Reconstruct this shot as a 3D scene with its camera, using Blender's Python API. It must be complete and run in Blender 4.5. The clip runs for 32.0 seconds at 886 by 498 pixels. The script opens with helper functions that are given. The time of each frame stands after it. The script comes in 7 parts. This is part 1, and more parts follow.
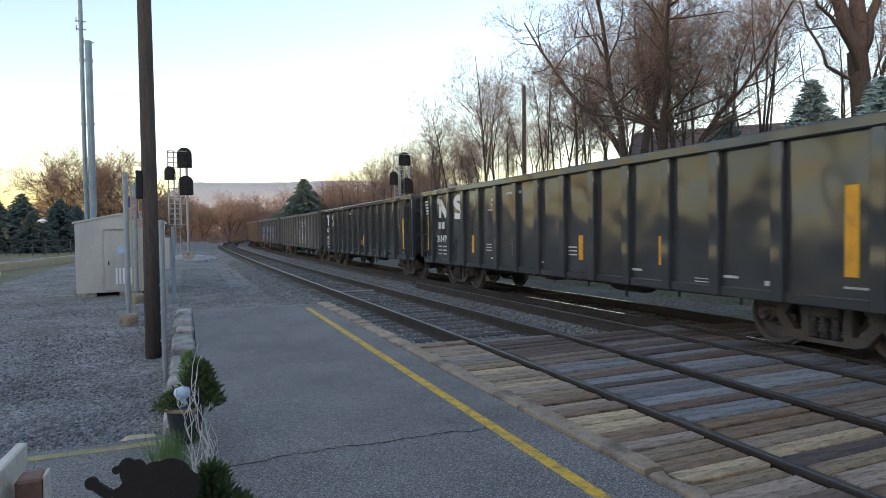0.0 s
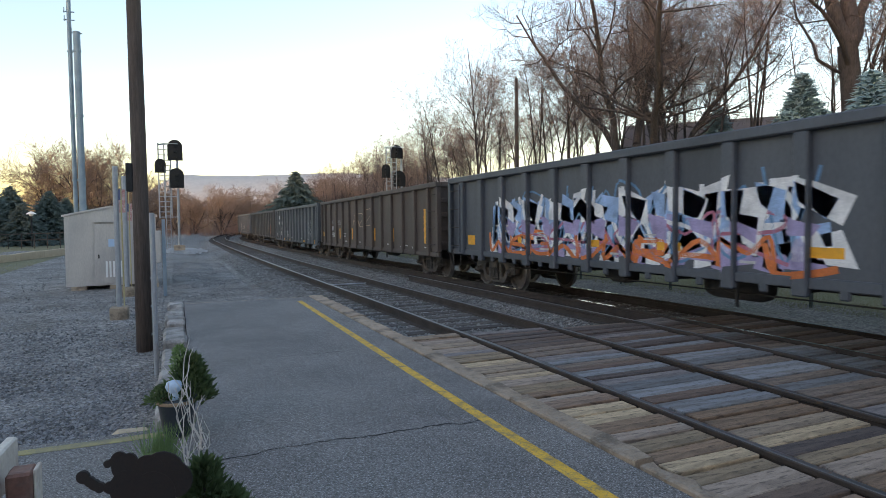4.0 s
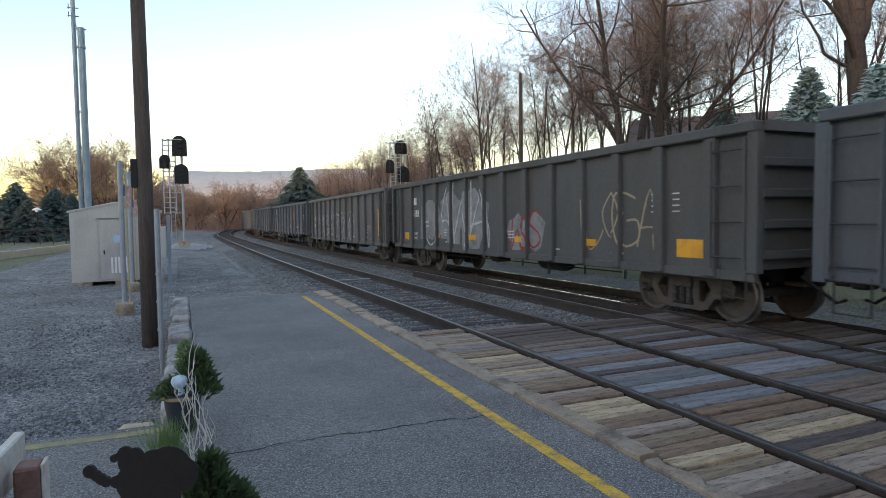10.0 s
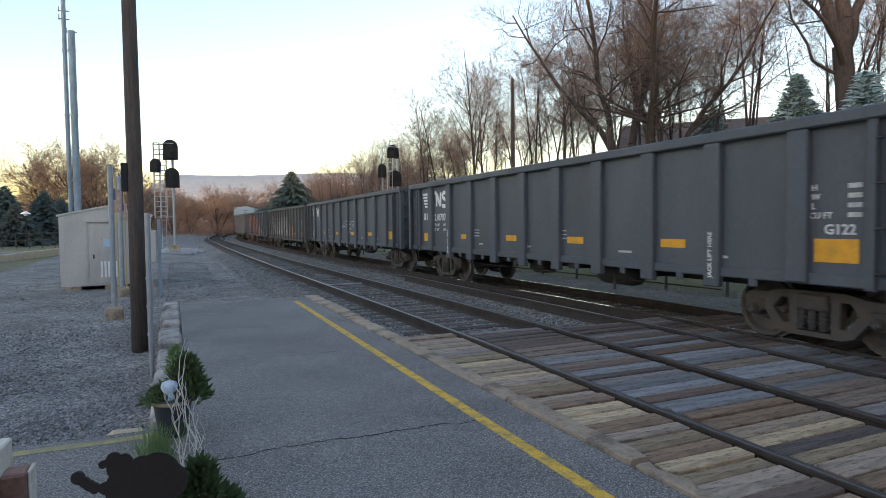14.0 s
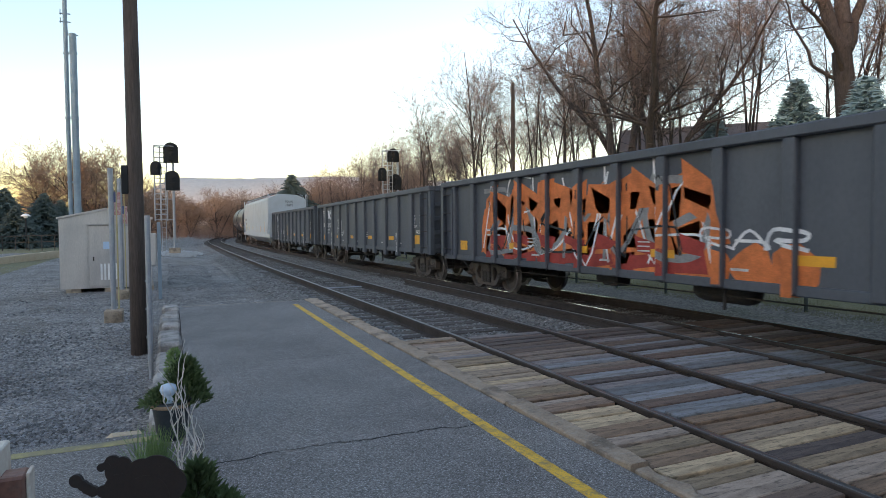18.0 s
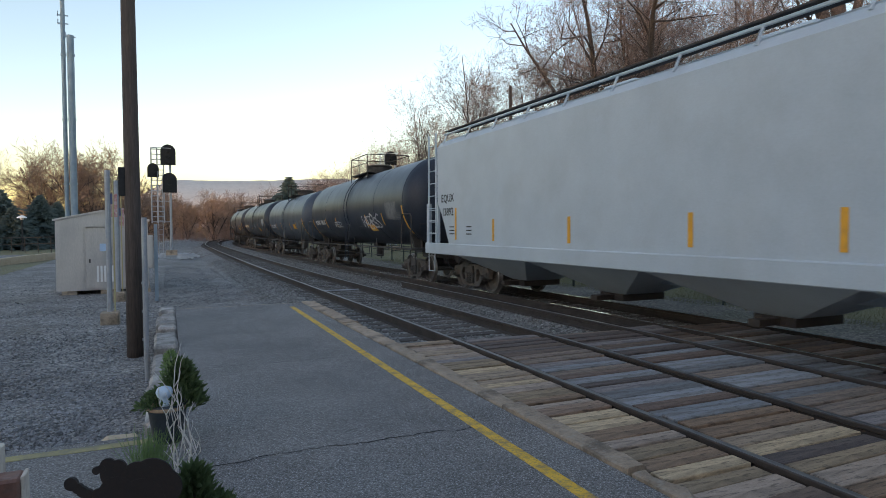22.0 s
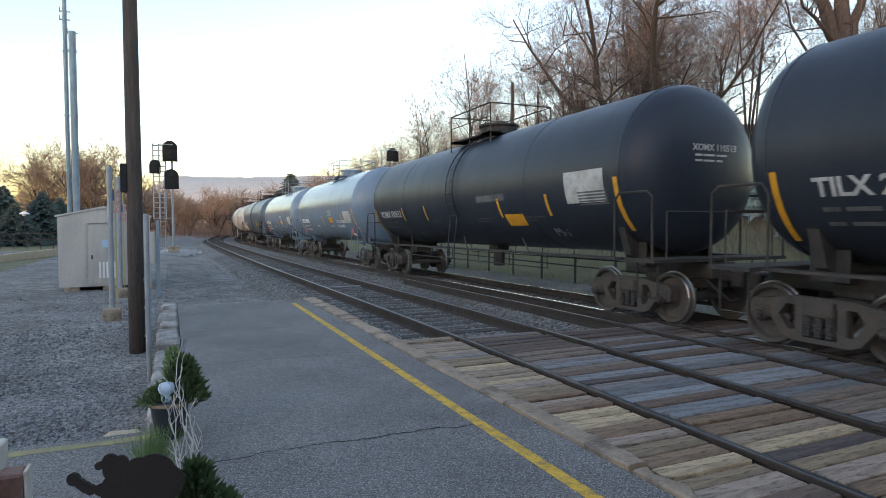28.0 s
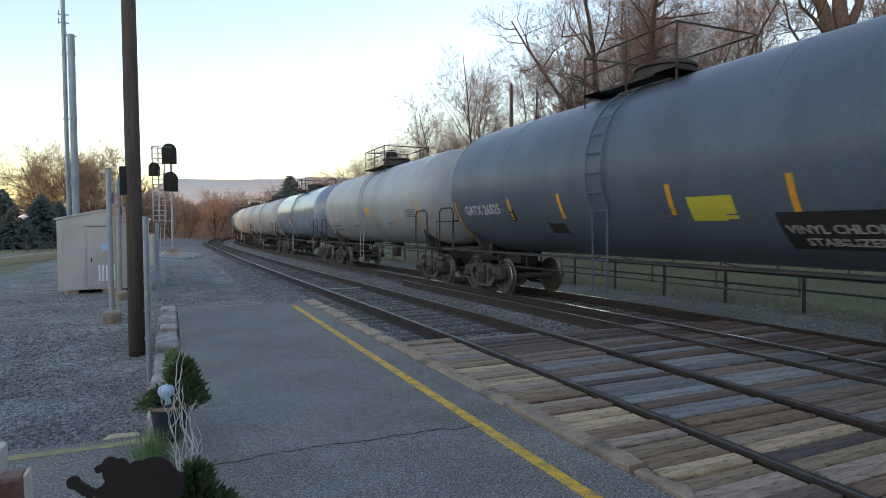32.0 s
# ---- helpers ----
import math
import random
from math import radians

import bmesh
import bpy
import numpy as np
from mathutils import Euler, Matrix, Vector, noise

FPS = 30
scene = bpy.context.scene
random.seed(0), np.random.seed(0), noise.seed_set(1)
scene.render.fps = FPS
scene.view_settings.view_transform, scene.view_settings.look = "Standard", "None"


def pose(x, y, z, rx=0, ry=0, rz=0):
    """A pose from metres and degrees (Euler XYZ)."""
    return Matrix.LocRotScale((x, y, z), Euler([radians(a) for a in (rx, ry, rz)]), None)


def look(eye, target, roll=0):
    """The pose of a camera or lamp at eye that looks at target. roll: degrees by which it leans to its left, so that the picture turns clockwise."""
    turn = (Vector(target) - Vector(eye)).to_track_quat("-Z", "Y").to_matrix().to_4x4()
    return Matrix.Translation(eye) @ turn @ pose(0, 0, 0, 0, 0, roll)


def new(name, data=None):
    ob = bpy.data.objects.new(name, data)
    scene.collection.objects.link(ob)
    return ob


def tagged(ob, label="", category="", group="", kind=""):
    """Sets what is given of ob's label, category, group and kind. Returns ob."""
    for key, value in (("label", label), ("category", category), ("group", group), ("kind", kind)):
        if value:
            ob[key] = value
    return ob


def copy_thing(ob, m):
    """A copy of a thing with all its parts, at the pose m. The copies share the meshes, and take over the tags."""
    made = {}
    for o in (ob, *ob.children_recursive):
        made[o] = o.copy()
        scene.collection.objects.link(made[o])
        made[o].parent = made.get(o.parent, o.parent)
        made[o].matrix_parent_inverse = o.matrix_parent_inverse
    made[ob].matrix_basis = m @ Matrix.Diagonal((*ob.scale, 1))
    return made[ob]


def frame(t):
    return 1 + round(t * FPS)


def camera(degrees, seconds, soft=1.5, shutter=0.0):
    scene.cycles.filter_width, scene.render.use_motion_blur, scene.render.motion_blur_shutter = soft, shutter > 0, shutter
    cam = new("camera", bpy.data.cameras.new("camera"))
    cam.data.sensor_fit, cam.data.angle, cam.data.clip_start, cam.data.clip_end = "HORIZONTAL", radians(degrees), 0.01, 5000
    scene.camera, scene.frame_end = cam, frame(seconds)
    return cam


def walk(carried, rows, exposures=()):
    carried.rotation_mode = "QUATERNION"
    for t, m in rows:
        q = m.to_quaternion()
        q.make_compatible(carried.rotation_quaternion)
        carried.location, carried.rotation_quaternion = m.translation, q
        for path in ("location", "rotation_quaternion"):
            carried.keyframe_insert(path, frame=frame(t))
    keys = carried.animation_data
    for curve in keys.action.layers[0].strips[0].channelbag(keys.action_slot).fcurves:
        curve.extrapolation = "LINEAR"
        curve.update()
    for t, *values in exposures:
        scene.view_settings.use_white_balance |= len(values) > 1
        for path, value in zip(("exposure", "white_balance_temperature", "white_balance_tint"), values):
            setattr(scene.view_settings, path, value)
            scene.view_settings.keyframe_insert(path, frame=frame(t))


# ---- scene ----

# ---------------------------------------------------------------- camera
EYE_HEIGHT = 1.81
KELVIN, TINT = 6850.0, 22.0


def aim(yaw, pitch, roll):
    """Camera pose from degrees: yaw to the right of the track's line, pitch up, roll."""
    return pose(0, 0, EYE_HEIGHT, 90 + pitch, 0, -yaw) @ pose(0, 0, 0, 0, 0, roll)


cam = camera(71.8, 32.0, soft=0.5, shutter=0.1)
walk(cam, [
    (0, aim(22.851, -2.079, -0.522)),
    (0.5, aim(22.849, -2.165, -0.490)),
    (1, aim(22.901, -2.292, -0.500)),
    (1.5, aim(22.959, -2.395, -0.471)),
    (2, aim(23.122, -2.460, -0.403)),
    (2.5, aim(23.360, -2.502, -0.362)),
    (3, aim(23.450, -2.586, -0.389)),
    (3.5, aim(23.500, -2.670, -0.447)),
    (5.5, aim(23.687, -2.842, -0.622)),
    (6, aim(23.668, -2.830, -0.648)),
    (6.5, aim(23.555, -2.848, -0.589)),
    (7, aim(23.422, -2.858, -0.480)),
    (7.5, aim(23.339, -2.881, -0.432)),
    (8, aim(23.286, -2.914, -0.423)),
    (8.5, aim(23.264, -2.930, -0.437)),
    (9, aim(23.172, -2.983, -0.527)),
    (9.5, aim(23.145, -3.075, -0.618)),
    (10, aim(23.174, -3.163, -0.594)),
    (10.5, aim(23.090, -3.134, -0.510)),
    (11, aim(23.091, -3.109, -0.493)),
    (11.5, aim(23.158, -3.051, -0.451)),
    (12, aim(23.350, -2.771, -0.390)),
    (12.5, aim(23.447, -2.737, -0.445)),
    (13, aim(23.511, -2.774, -0.542)),
    (13.5, aim(23.676, -2.770, -0.537)),
    (14, aim(23.920, -2.744, -0.493)),
    (14.5, aim(23.880, -2.831, -0.606)),
    (16.5, aim(24.142, -2.832, -0.171)),
    (17, aim(24.026, -2.591, -0.138)),
    (17.5, aim(23.903, -2.460, -0.210)),
    (18, aim(23.934, -2.407, -0.303)),
    (18.5, aim(24.035, -2.220, -0.229)),
    (19, aim(24.151, -2.166, -0.137)),
    (19.5, aim(24.284, -2.110, -0.099)),
    (20, aim(24.269, -2.068, -0.069)),
    (20.5, aim(24.252, -2.061, -0.108)),
    (21, aim(24.282, -2.062, -0.183)),
    (21.5, aim(24.293, -2.088, -0.194)),
    (22, aim(24.187, -2.131, -0.136)),
    (22.5, aim(24.115, -2.171, -0.102)),
    (23, aim(24.108, -2.195, -0.100)),
    (23.5, aim(24.084, -2.265, -0.107)),
    (24, aim(24.052, -2.339, -0.136)),
    (24.5, aim(24.065, -2.432, -0.174)),
    (25, aim(24.073, -2.444, -0.163)),
    (25.5, aim(24.024, -2.356, -0.075)),
    (27.5, aim(23.991, -2.416, -0.041)),
    (28, aim(24.034, -2.429, -0.042)),
    (28.5, aim(24.052, -2.413, -0.056)),
    (29, aim(24.010, -2.342, -0.063)),
    (29.5, aim(23.954, -2.360, -0.130)),
    (30, aim(23.985, -2.373, -0.197)),
    (30.5, aim(24.032, -2.349, -0.297)),
    (31, aim(24.099, -2.326, -0.372)),
    (31.5, aim(24.105, -2.307, -0.292)),
    (32, aim(24.078, -2.286, -0.258)),
], exposures=[(t, 2.08 + e, KELVIN, TINT) for t, e in ((0.0, 0.0), (14.0, 0.05), (20.0, 0.04), (21.0, 0.0), (22.0, -0.25), (23.0, -0.05), (24.0, 0.42), (25.0, 0.12), (28.0, 0.2), (30.0, 0.12), (31.0, -0.05), (32.0, -0.05))])

# ---------------------------------------------------------------- sky and sun
SUN_AZIMUTH, SUN_ELEVATION = 238.0, 5.0     # degrees, azimuth from the track's line
world = bpy.data.worlds.new("world")
scene.world = world
world.use_nodes = True
wn = world.node_tree.nodes
sky = wn.new("ShaderNodeTexSky")
sky.sky_type = "NISHITA"
sky.sun_disc = False
sky.sun_elevation = radians(SUN_ELEVATION)
sky.sun_rotation = radians(SUN_AZIMUTH)
sky.air_density, sky.dust_density, sky.ozone_density = 1.0, 0.6, 1.3
wn["Background"].inputs["Strength"].default_value = 0.15
world.node_tree.links.new(sky.outputs[0], wn["Background"].inputs["Color"])

sun = new("sun", bpy.data.lights.new("sun", "SUN"))
sun.data.energy, sun.data.angle, sun.data.color = 0.35, radians(2), (1.0, 0.68, 0.4)
sun.matrix_world = look((0, 0, 0), (-math.sin(radians(SUN_AZIMUTH)), -math.cos(radians(SUN_AZIMUTH)), -math.tan(radians(SUN_ELEVATION))))

# ---------------------------------------------------------------- materials


def mat(name, c1, c2=None, rough=0.6, metal=0.0, scale=3.0, bump=0.15, bscale=60.0, vary=0.0, dirt=None, dscale=1.2, damount=0.5, stretch=(1, 1, 1), dist=0.01, speck=None, sscale=60.0, samount=0.6, hues=None, agg=None, bdetail=4.0):
    """A surface with two colours mixed by coarse and fine noise, an optional stain colour and a fine relief."""
    m = bpy.data.materials.new(name)
    m.use_nodes = True
    nt = m.node_tree
    n, li = nt.nodes, nt.links
    b = n["Principled BSDF"]
    b.inputs["Metallic"].default_value = metal
    c2 = c2 or tuple(v * 0.75 for v in c1)
    c1, c2 = [tuple(min(0.85, v * 1.18) for v in c) for c in (c1, c2)]
    tc = n.new("ShaderNodeTexCoord")
    mp = n.new("ShaderNodeMapping")
    mp.inputs["Scale"].default_value = stretch
    li.new(tc.outputs["Object"], mp.inputs["Vector"])

    def noise_node(s, detail=6.0):
        k = n.new("ShaderNodeTexNoise")
        k.inputs["Scale"].default_value, k.inputs["Detail"].default_value, k.inputs["Roughness"].default_value = s, detail, 0.6
        li.new(mp.outputs["Vector"], k.inputs["Vector"])
        return k

    def mix(fac, a, c, blend="MIX"):
        k = n.new("ShaderNodeMix")
        k.data_type, k.blend_type = "RGBA", blend
        for sock, v in ((k.inputs[0], fac), (k.inputs[6], a), (k.inputs[7], c)):
            if hasattr(v, "links"):
                li.new(v, sock)
            else:
                sock.default_value = v if isinstance(v, float) else (*v, 1)
        return k.outputs[2]

    coarse, fine = noise_node(scale), noise_node(bscale, bdetail)
    add = n.new("ShaderNodeMath")
    add.operation = "ADD"
    li.new(coarse.outputs[0], add.inputs[0])
    li.new(fine.outputs[0], add.inputs[1])
    rng = n.new("ShaderNodeMapRange")
    rng.inputs[1].default_value, rng.inputs[2].default_value = 0.75, 1.25
    li.new(add.outputs[0], rng.inputs[0])
    col = mix(rng.outputs[0], c1, c2)
    if dirt:
        dn = noise_node(dscale, 8.0)
        dr = n.new("ShaderNodeMapRange")
        dr.inputs[1].default_value, dr.inputs[2].default_value, dr.inputs[4].default_value = 0.48, 0.68, damount
        li.new(dn.outputs[0], dr.inputs[0])
        col = mix(dr.outputs[0], col, dirt)
    if speck:
        sn = noise_node(sscale, 2.0)
        sr = n.new("ShaderNodeMapRange")
        sr.inputs[1].default_value, sr.inputs[2].default_value, sr.inputs[4].default_value = 0.54, 0.66, samount
        li.new(sn.outputs[0], sr.inputs[0])
        col = mix(sr.outputs[0], col, speck)
    if agg:
        vo = n.new("ShaderNodeTexVoronoi")
        vo.inputs["Scale"].default_value = agg[0]
        li.new(mp.outputs["Vector"], vo.inputs["Vector"])
        sc = n.new("ShaderNodeSeparateColor")
        li.new(vo.outputs["Color"], sc.inputs[0])
        ar = n.new("ShaderNodeMapRange")
        ar.inputs[3].default_value, ar.inputs[4].default_value = agg[1], agg[2]
        li.new(sc.outputs[0], ar.inputs[0])
        am = n.new("ShaderNodeVectorMath")
        am.operation = "SCALE"
        li.new(col, am.inputs[0])
        li.new(ar.outputs[0], am.inputs["Scale"])
        col = am.outputs[0]
    if hues:
        hi = n.new("ShaderNodeObjectInfo")
        ramp = n.new("ShaderNodeValToRGB")
        ramp.color_ramp.interpolation = "CONSTANT"
        for k, c in enumerate(hues):
            e = ramp.color_ramp.elements[k] if k < 2 else ramp.color_ramp.elements.new(0.99)
            e.position, e.color = k / len(hues), (*c, 1)
        li.new(hi.outputs["Random"], ramp.inputs[0])
        col = mix(1.0, col, ramp.outputs[0], "MULTIPLY")
    if vary:
        oi = n.new("ShaderNodeObjectInfo")
        vr = n.new("ShaderNodeMapRange")
        vr.inputs[3].default_value, vr.inputs[4].default_value = 1 - vary, 1 + vary
        li.new(oi.outputs["Random"], vr.inputs[0])
        vm = n.new("ShaderNodeVectorMath")
        vm.operation = "SCALE"
        li.new(col, vm.inputs[0])
        li.new(vr.outputs[0], vm.inputs["Scale"])
        col = vm.outputs[0]
    li.new(col, b.inputs["Base Color"])
    rr = n.new("ShaderNodeMapRange")
    rr.inputs[3].default_value, rr.inputs[4].default_value = max(0.03, rough - 0.12), min(1.0, rough + 0.12)
    li.new(coarse.outputs[0], rr.inputs[0])
    li.new(rr.outputs[0], b.inputs["Roughness"])
    if bump:
        bp = n.new("ShaderNodeBump")
        bp.inputs["Strength"].default_value, bp.inputs["Distance"].default_value = bump, dist
        li.new(fine.outputs[0], bp.inputs["Height"])
        li.new(bp.outputs[0], b.inputs["Normal"])
    return m


def flat(name, c, rough=0.5, metal=0.0):
    return mat(name, c, tuple(v * 0.85 for v in c), rough, metal, 5, 0.05, 80)


M = {}
M["gravel"] = mat("gravel", (0.26, 0.243, 0.225), (0.11, 0.102, 0.094), 0.95, 0, 1.3, 0.9, 26, dirt=(0.12, 0.1, 0.08), dscale=0.5, damount=0.7, dist=0.03, speck=(0.5, 0.5, 0.52), sscale=34, samount=0.5, agg=(24, 0.45, 1.6))
M["ballast"] = mat("ballast", (0.215, 0.21, 0.2), (0.08, 0.073, 0.068), 0.95, 0, 2.0, 1.0, 18, dirt=(0.12, 0.085, 0.065), dscale=0.5, damount=0.6, dist=0.04, speck=(0.4, 0.41, 0.42), sscale=22, samount=0.5, agg=(17, 0.45, 1.6))
M["stone"] = mat("crushed_stone", (0.2, 0.21, 0.22), (0.1, 0.105, 0.11), 0.9, 0, 8, 0.3, 60, vary=0.3)
M["verge"] = mat("verge_dirt", (0.19, 0.165, 0.13), (0.1, 0.088, 0.072), 0.95, 0, 1.0, 0.9, 24, dirt=(0.1, 0.1, 0.055), dscale=0.8, damount=0.7, dist=0.03, speck=(0.32, 0.3, 0.27), sscale=26, samount=0.6, agg=(20, 0.5, 1.5))
M["grass"] = mat("grass", (0.125, 0.13, 0.058), (0.19, 0.165, 0.09), 0.95, 0, 0.6, 0.8, 30, dirt=(0.15, 0.12, 0.08), dscale=0.25, damount=0.6, dist=0.05, speck=(0.3, 0.28, 0.2), sscale=14, samount=0.5)
M["asphalt"] = mat("asphalt", (0.178, 0.164, 0.152), (0.1, 0.091, 0.087), 0.9, 0, 0.6, 0.9, 90, dirt=(0.215, 0.2, 0.187), dscale=1.1, damount=0.6, speck=(0.4, 0.4, 0.41), sscale=75, samount=0.9, agg=(75, 0.6, 1.45))
M["concrete"] = mat("concrete", (0.4, 0.315, 0.235), (0.25, 0.195, 0.145), 0.9, 0, 2.5, 0.8, 40, dirt=(0.13, 0.1, 0.075), dscale=2.6, damount=0.75, vary=0.15, speck=(0.1, 0.085, 0.07), sscale=5, samount=0.35)
M["edging"] = mat("edging_stone", (0.36, 0.335, 0.31), (0.22, 0.2, 0.185), 0.92, 0, 3.0, 0.8, 40, dirt=(0.1, 0.092, 0.085), dscale=3, damount=0.7, vary=0.2)
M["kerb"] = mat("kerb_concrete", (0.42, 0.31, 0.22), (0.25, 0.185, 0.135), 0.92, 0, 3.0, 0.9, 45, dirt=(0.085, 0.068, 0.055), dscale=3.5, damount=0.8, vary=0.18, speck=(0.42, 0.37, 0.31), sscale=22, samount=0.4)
M["yellow_line"] = mat("yellow_line", (0.72, 0.42, 0.035), (0.55, 0.31, 0.03), 0.75, 0, 6, 0.3, 70, dirt=(0.14, 0.125, 0.1), dscale=9, damount=0.75, speck=(0.15, 0.14, 0.13), sscale=45, samount=0.5)
M["plank"] = mat("plank", (0.44, 0.34, 0.255), (0.265, 0.2, 0.15), 0.88, 0, 5.0, 0.5, 45, vary=0.4, dirt=(0.11, 0.086, 0.07), dscale=1.6, damount=0.6, stretch=(0.7, 4, 2), speck=(0.04, 0.033, 0.028), sscale=9, samount=0.6, hues=[(1.1, 1.02, 0.86), (0.8, 0.66, 0.56), (0.95, 0.9, 0.84), (1.25, 1.18, 0.98), (0.62, 0.52, 0.48), (0.72, 0.7, 0.72)])
M["plank_dark"] = mat("plank_dark", (0.215, 0.17, 0.143), (0.12, 0.095, 0.082), 0.86, 0, 5.0, 0.5, 45, vary=0.35, dirt=(0.045, 0.038, 0.035), dscale=1.6, damount=0.6, stretch=(0.7, 4, 2), speck=(0.025, 0.021, 0.019), sscale=9, samount=0.5, hues=[(1.1, 0.93, 0.82), (0.75, 0.7, 0.72), (1.3, 1.2, 1.1), (0.8, 0.65, 0.58), (1.05, 1.12, 1.25)])
M["plank_blue"] = mat("plank_blue", (0.23, 0.245, 0.27), (0.17, 0.15, 0.135), 0.82, 0, 1.6, 0.4, 45, vary=0.35, dirt=(0.13, 0.118, 0.11), dscale=2.2, damount=0.8, stretch=(0.7, 4, 2), speck=(0.04, 0.036, 0.034), sscale=9, samount=0.5)
M["tie"] = mat("tie_wood", (0.1, 0.085, 0.075), (0.05, 0.043, 0.04), 0.9, 0, 3, 0.5, 40, vary=0.25, stretch=(0.5, 4, 2))
M["rail_side"] = mat("rail_rust", (0.05, 0.037, 0.031), (0.028, 0.021, 0.019), 0.8, 0.1, 3, 0.3, 50)
M["rail_top"] = mat("rail_polish", (0.8, 0.79, 0.78), (0.66, 0.65, 0.64), 0.15, 1.0, 4, 0.05, 90)
M["rail_dull"] = mat("rail_dull_steel", (0.2, 0.19, 0.185), (0.13, 0.122, 0.118), 0.34, 0.85, 4, 0.05, 90)
M["steel_dark"] = mat("steel_dark", (0.055, 0.05, 0.048), (0.03, 0.028, 0.027), 0.75, 0.2, 3, 0.3, 40, dirt=(0.11, 0.08, 0.06), dscale=2, damount=0.5)
M["bogie"] = mat("bogie_steel", (0.1, 0.089, 0.082), (0.055, 0.048, 0.044), 0.8, 0.15, 4, 0.3, 40, dirt=(0.12, 0.085, 0.06), dscale=3, damount=0.6)
M["wheel_tread"] = mat("wheel_tread", (0.35, 0.33, 0.31), (0.2, 0.18, 0.17), 0.4, 0.9, 6, 0.1, 60)
M["galv"] = mat("galvanised", (0.34, 0.36, 0.385), (0.25, 0.265, 0.29), 0.55, 0.35, 5, 0.1, 70)
M["bark"] = mat("bark", (0.08, 0.062, 0.055), (0.036, 0.028, 0.025), 0.95, 0, 5, 1.0, 14, vary=0.25, stretch=(3, 3, 0.7), dist=0.03)
M["twig"] = mat("twig", (0.21, 0.152, 0.132), (0.13, 0.094, 0.082), 0.95, 0, 1, 0.0, 30, vary=0.25)
# warmer twig copy: orange low sunlight tinted into the colour
M["twig_sun_tint"] = mat("twig_sun_tint", (0.26, 0.18, 0.135), (0.17, 0.115, 0.088), 0.95, 0, 1, 0.0, 30, vary=0.25)
M["needles"] = mat("spruce_needles", (0.27, 0.37, 0.37), (0.15, 0.21, 0.215), 0.9, 0, 5, 0.0, 30, vary=0.2)
M["needles_dark"] = mat("pine_needles", (0.085, 0.115, 0.105), (0.045, 0.064, 0.058), 0.95, 0, 5, 0.0, 30, vary=0.2)
M["cedar"] = mat("arborvitae_leaf", (0.1, 0.145, 0.055), (0.045, 0.075, 0.028), 0.85, 0, 9, 0.0, 30, vary=0.2)
M["white"] = flat("white_paint", (0.75, 0.75, 0.74))
M["yellow"] = mat("reflective_yellow", (0.75, 0.34, 0.02), (0.6, 0.27, 0.02), 0.5, 0, 6, 0.05, 80, dirt=(0.2, 0.13, 0.06), dscale=5, damount=0.3)
M["black"] = flat("black_paint", (0.02, 0.02, 0.021), 0.85)
M["yellow_worn"] = mat("yellow_worn", (0.36, 0.3, 0.12), (0.2, 0.18, 0.12), 0.85, 0, 5, 0.3, 60, dirt=(0.14, 0.14, 0.14), dscale=3, damount=0.8)
# distance haze is mixed into this pale base colour
M["hill"] = mat("hill_haze", (0.6, 0.54, 0.48), (0.52, 0.465, 0.415), 1.0, 0, 0.01, 0.0, 0.08)
M["render_wall"] = mat("render_wall", (0.5, 0.49, 0.48), (0.42, 0.41, 0.4), 0.9, 0, 0.5, 0.1, 20)

# ---------------------------------------------------------------- kit


def part(name, bm, material, parent=None, label="", smooth=False):
    """Link a bmesh (or a mesh) as one object, under a thing or a part."""
    if isinstance(bm, bpy.types.Mesh):
        me = bm
    else:
        me = bpy.data.meshes.new(name)
        bm.to_mesh(me)
        bm.free()
    if material and not me.materials:
        me.materials.append(material)
    if smooth and me.polygons:
        me.polygons.foreach_set("use_smooth", [True] * len(me.polygons))
    ob = new(name, me)
    if parent:
        ob.parent = parent
    if label:
        ob["label"] = label
    return ob


def thing(name, label, category, group="", kind="", m=None):
    ob = tagged(new(name), label, category, group, kind)
    if m is not None:
        ob.matrix_basis = m
    return ob


def box(bm, x0, x1, y0, y1, z0, z1, bevel=0.0, m=None):
    """Add a box; bevel rounds its edges."""
    r = bmesh.ops.create_cube(bm, size=1.0)
    vs = r["verts"]
    for v in vs:
        v.co = Vector(((x0 + x1) / 2 + v.co.x * (x1 - x0), (y0 + y1) / 2 + v.co.y * (y1 - y0), (z0 + z1) / 2 + v.co.z * (z1 - z0)))
    if bevel:
        es = list({e for v in vs for e in v.link_edges})
        r = bmesh.ops.bevel(bm, geom=es, offset=bevel, segments=1, profile=0.5, affect="EDGES")
        vs = list({v for f in r["faces"] for v in f.verts} | {v for v in vs if v.is_valid})
    if m is not None:
        bmesh.ops.transform(bm, matrix=m, verts=vs)
    return vs


def boxes(*specs, bevel=0.0):
    bm = bmesh.new()
    for s in specs:
        box(bm, *s, bevel=bevel)
    return bm


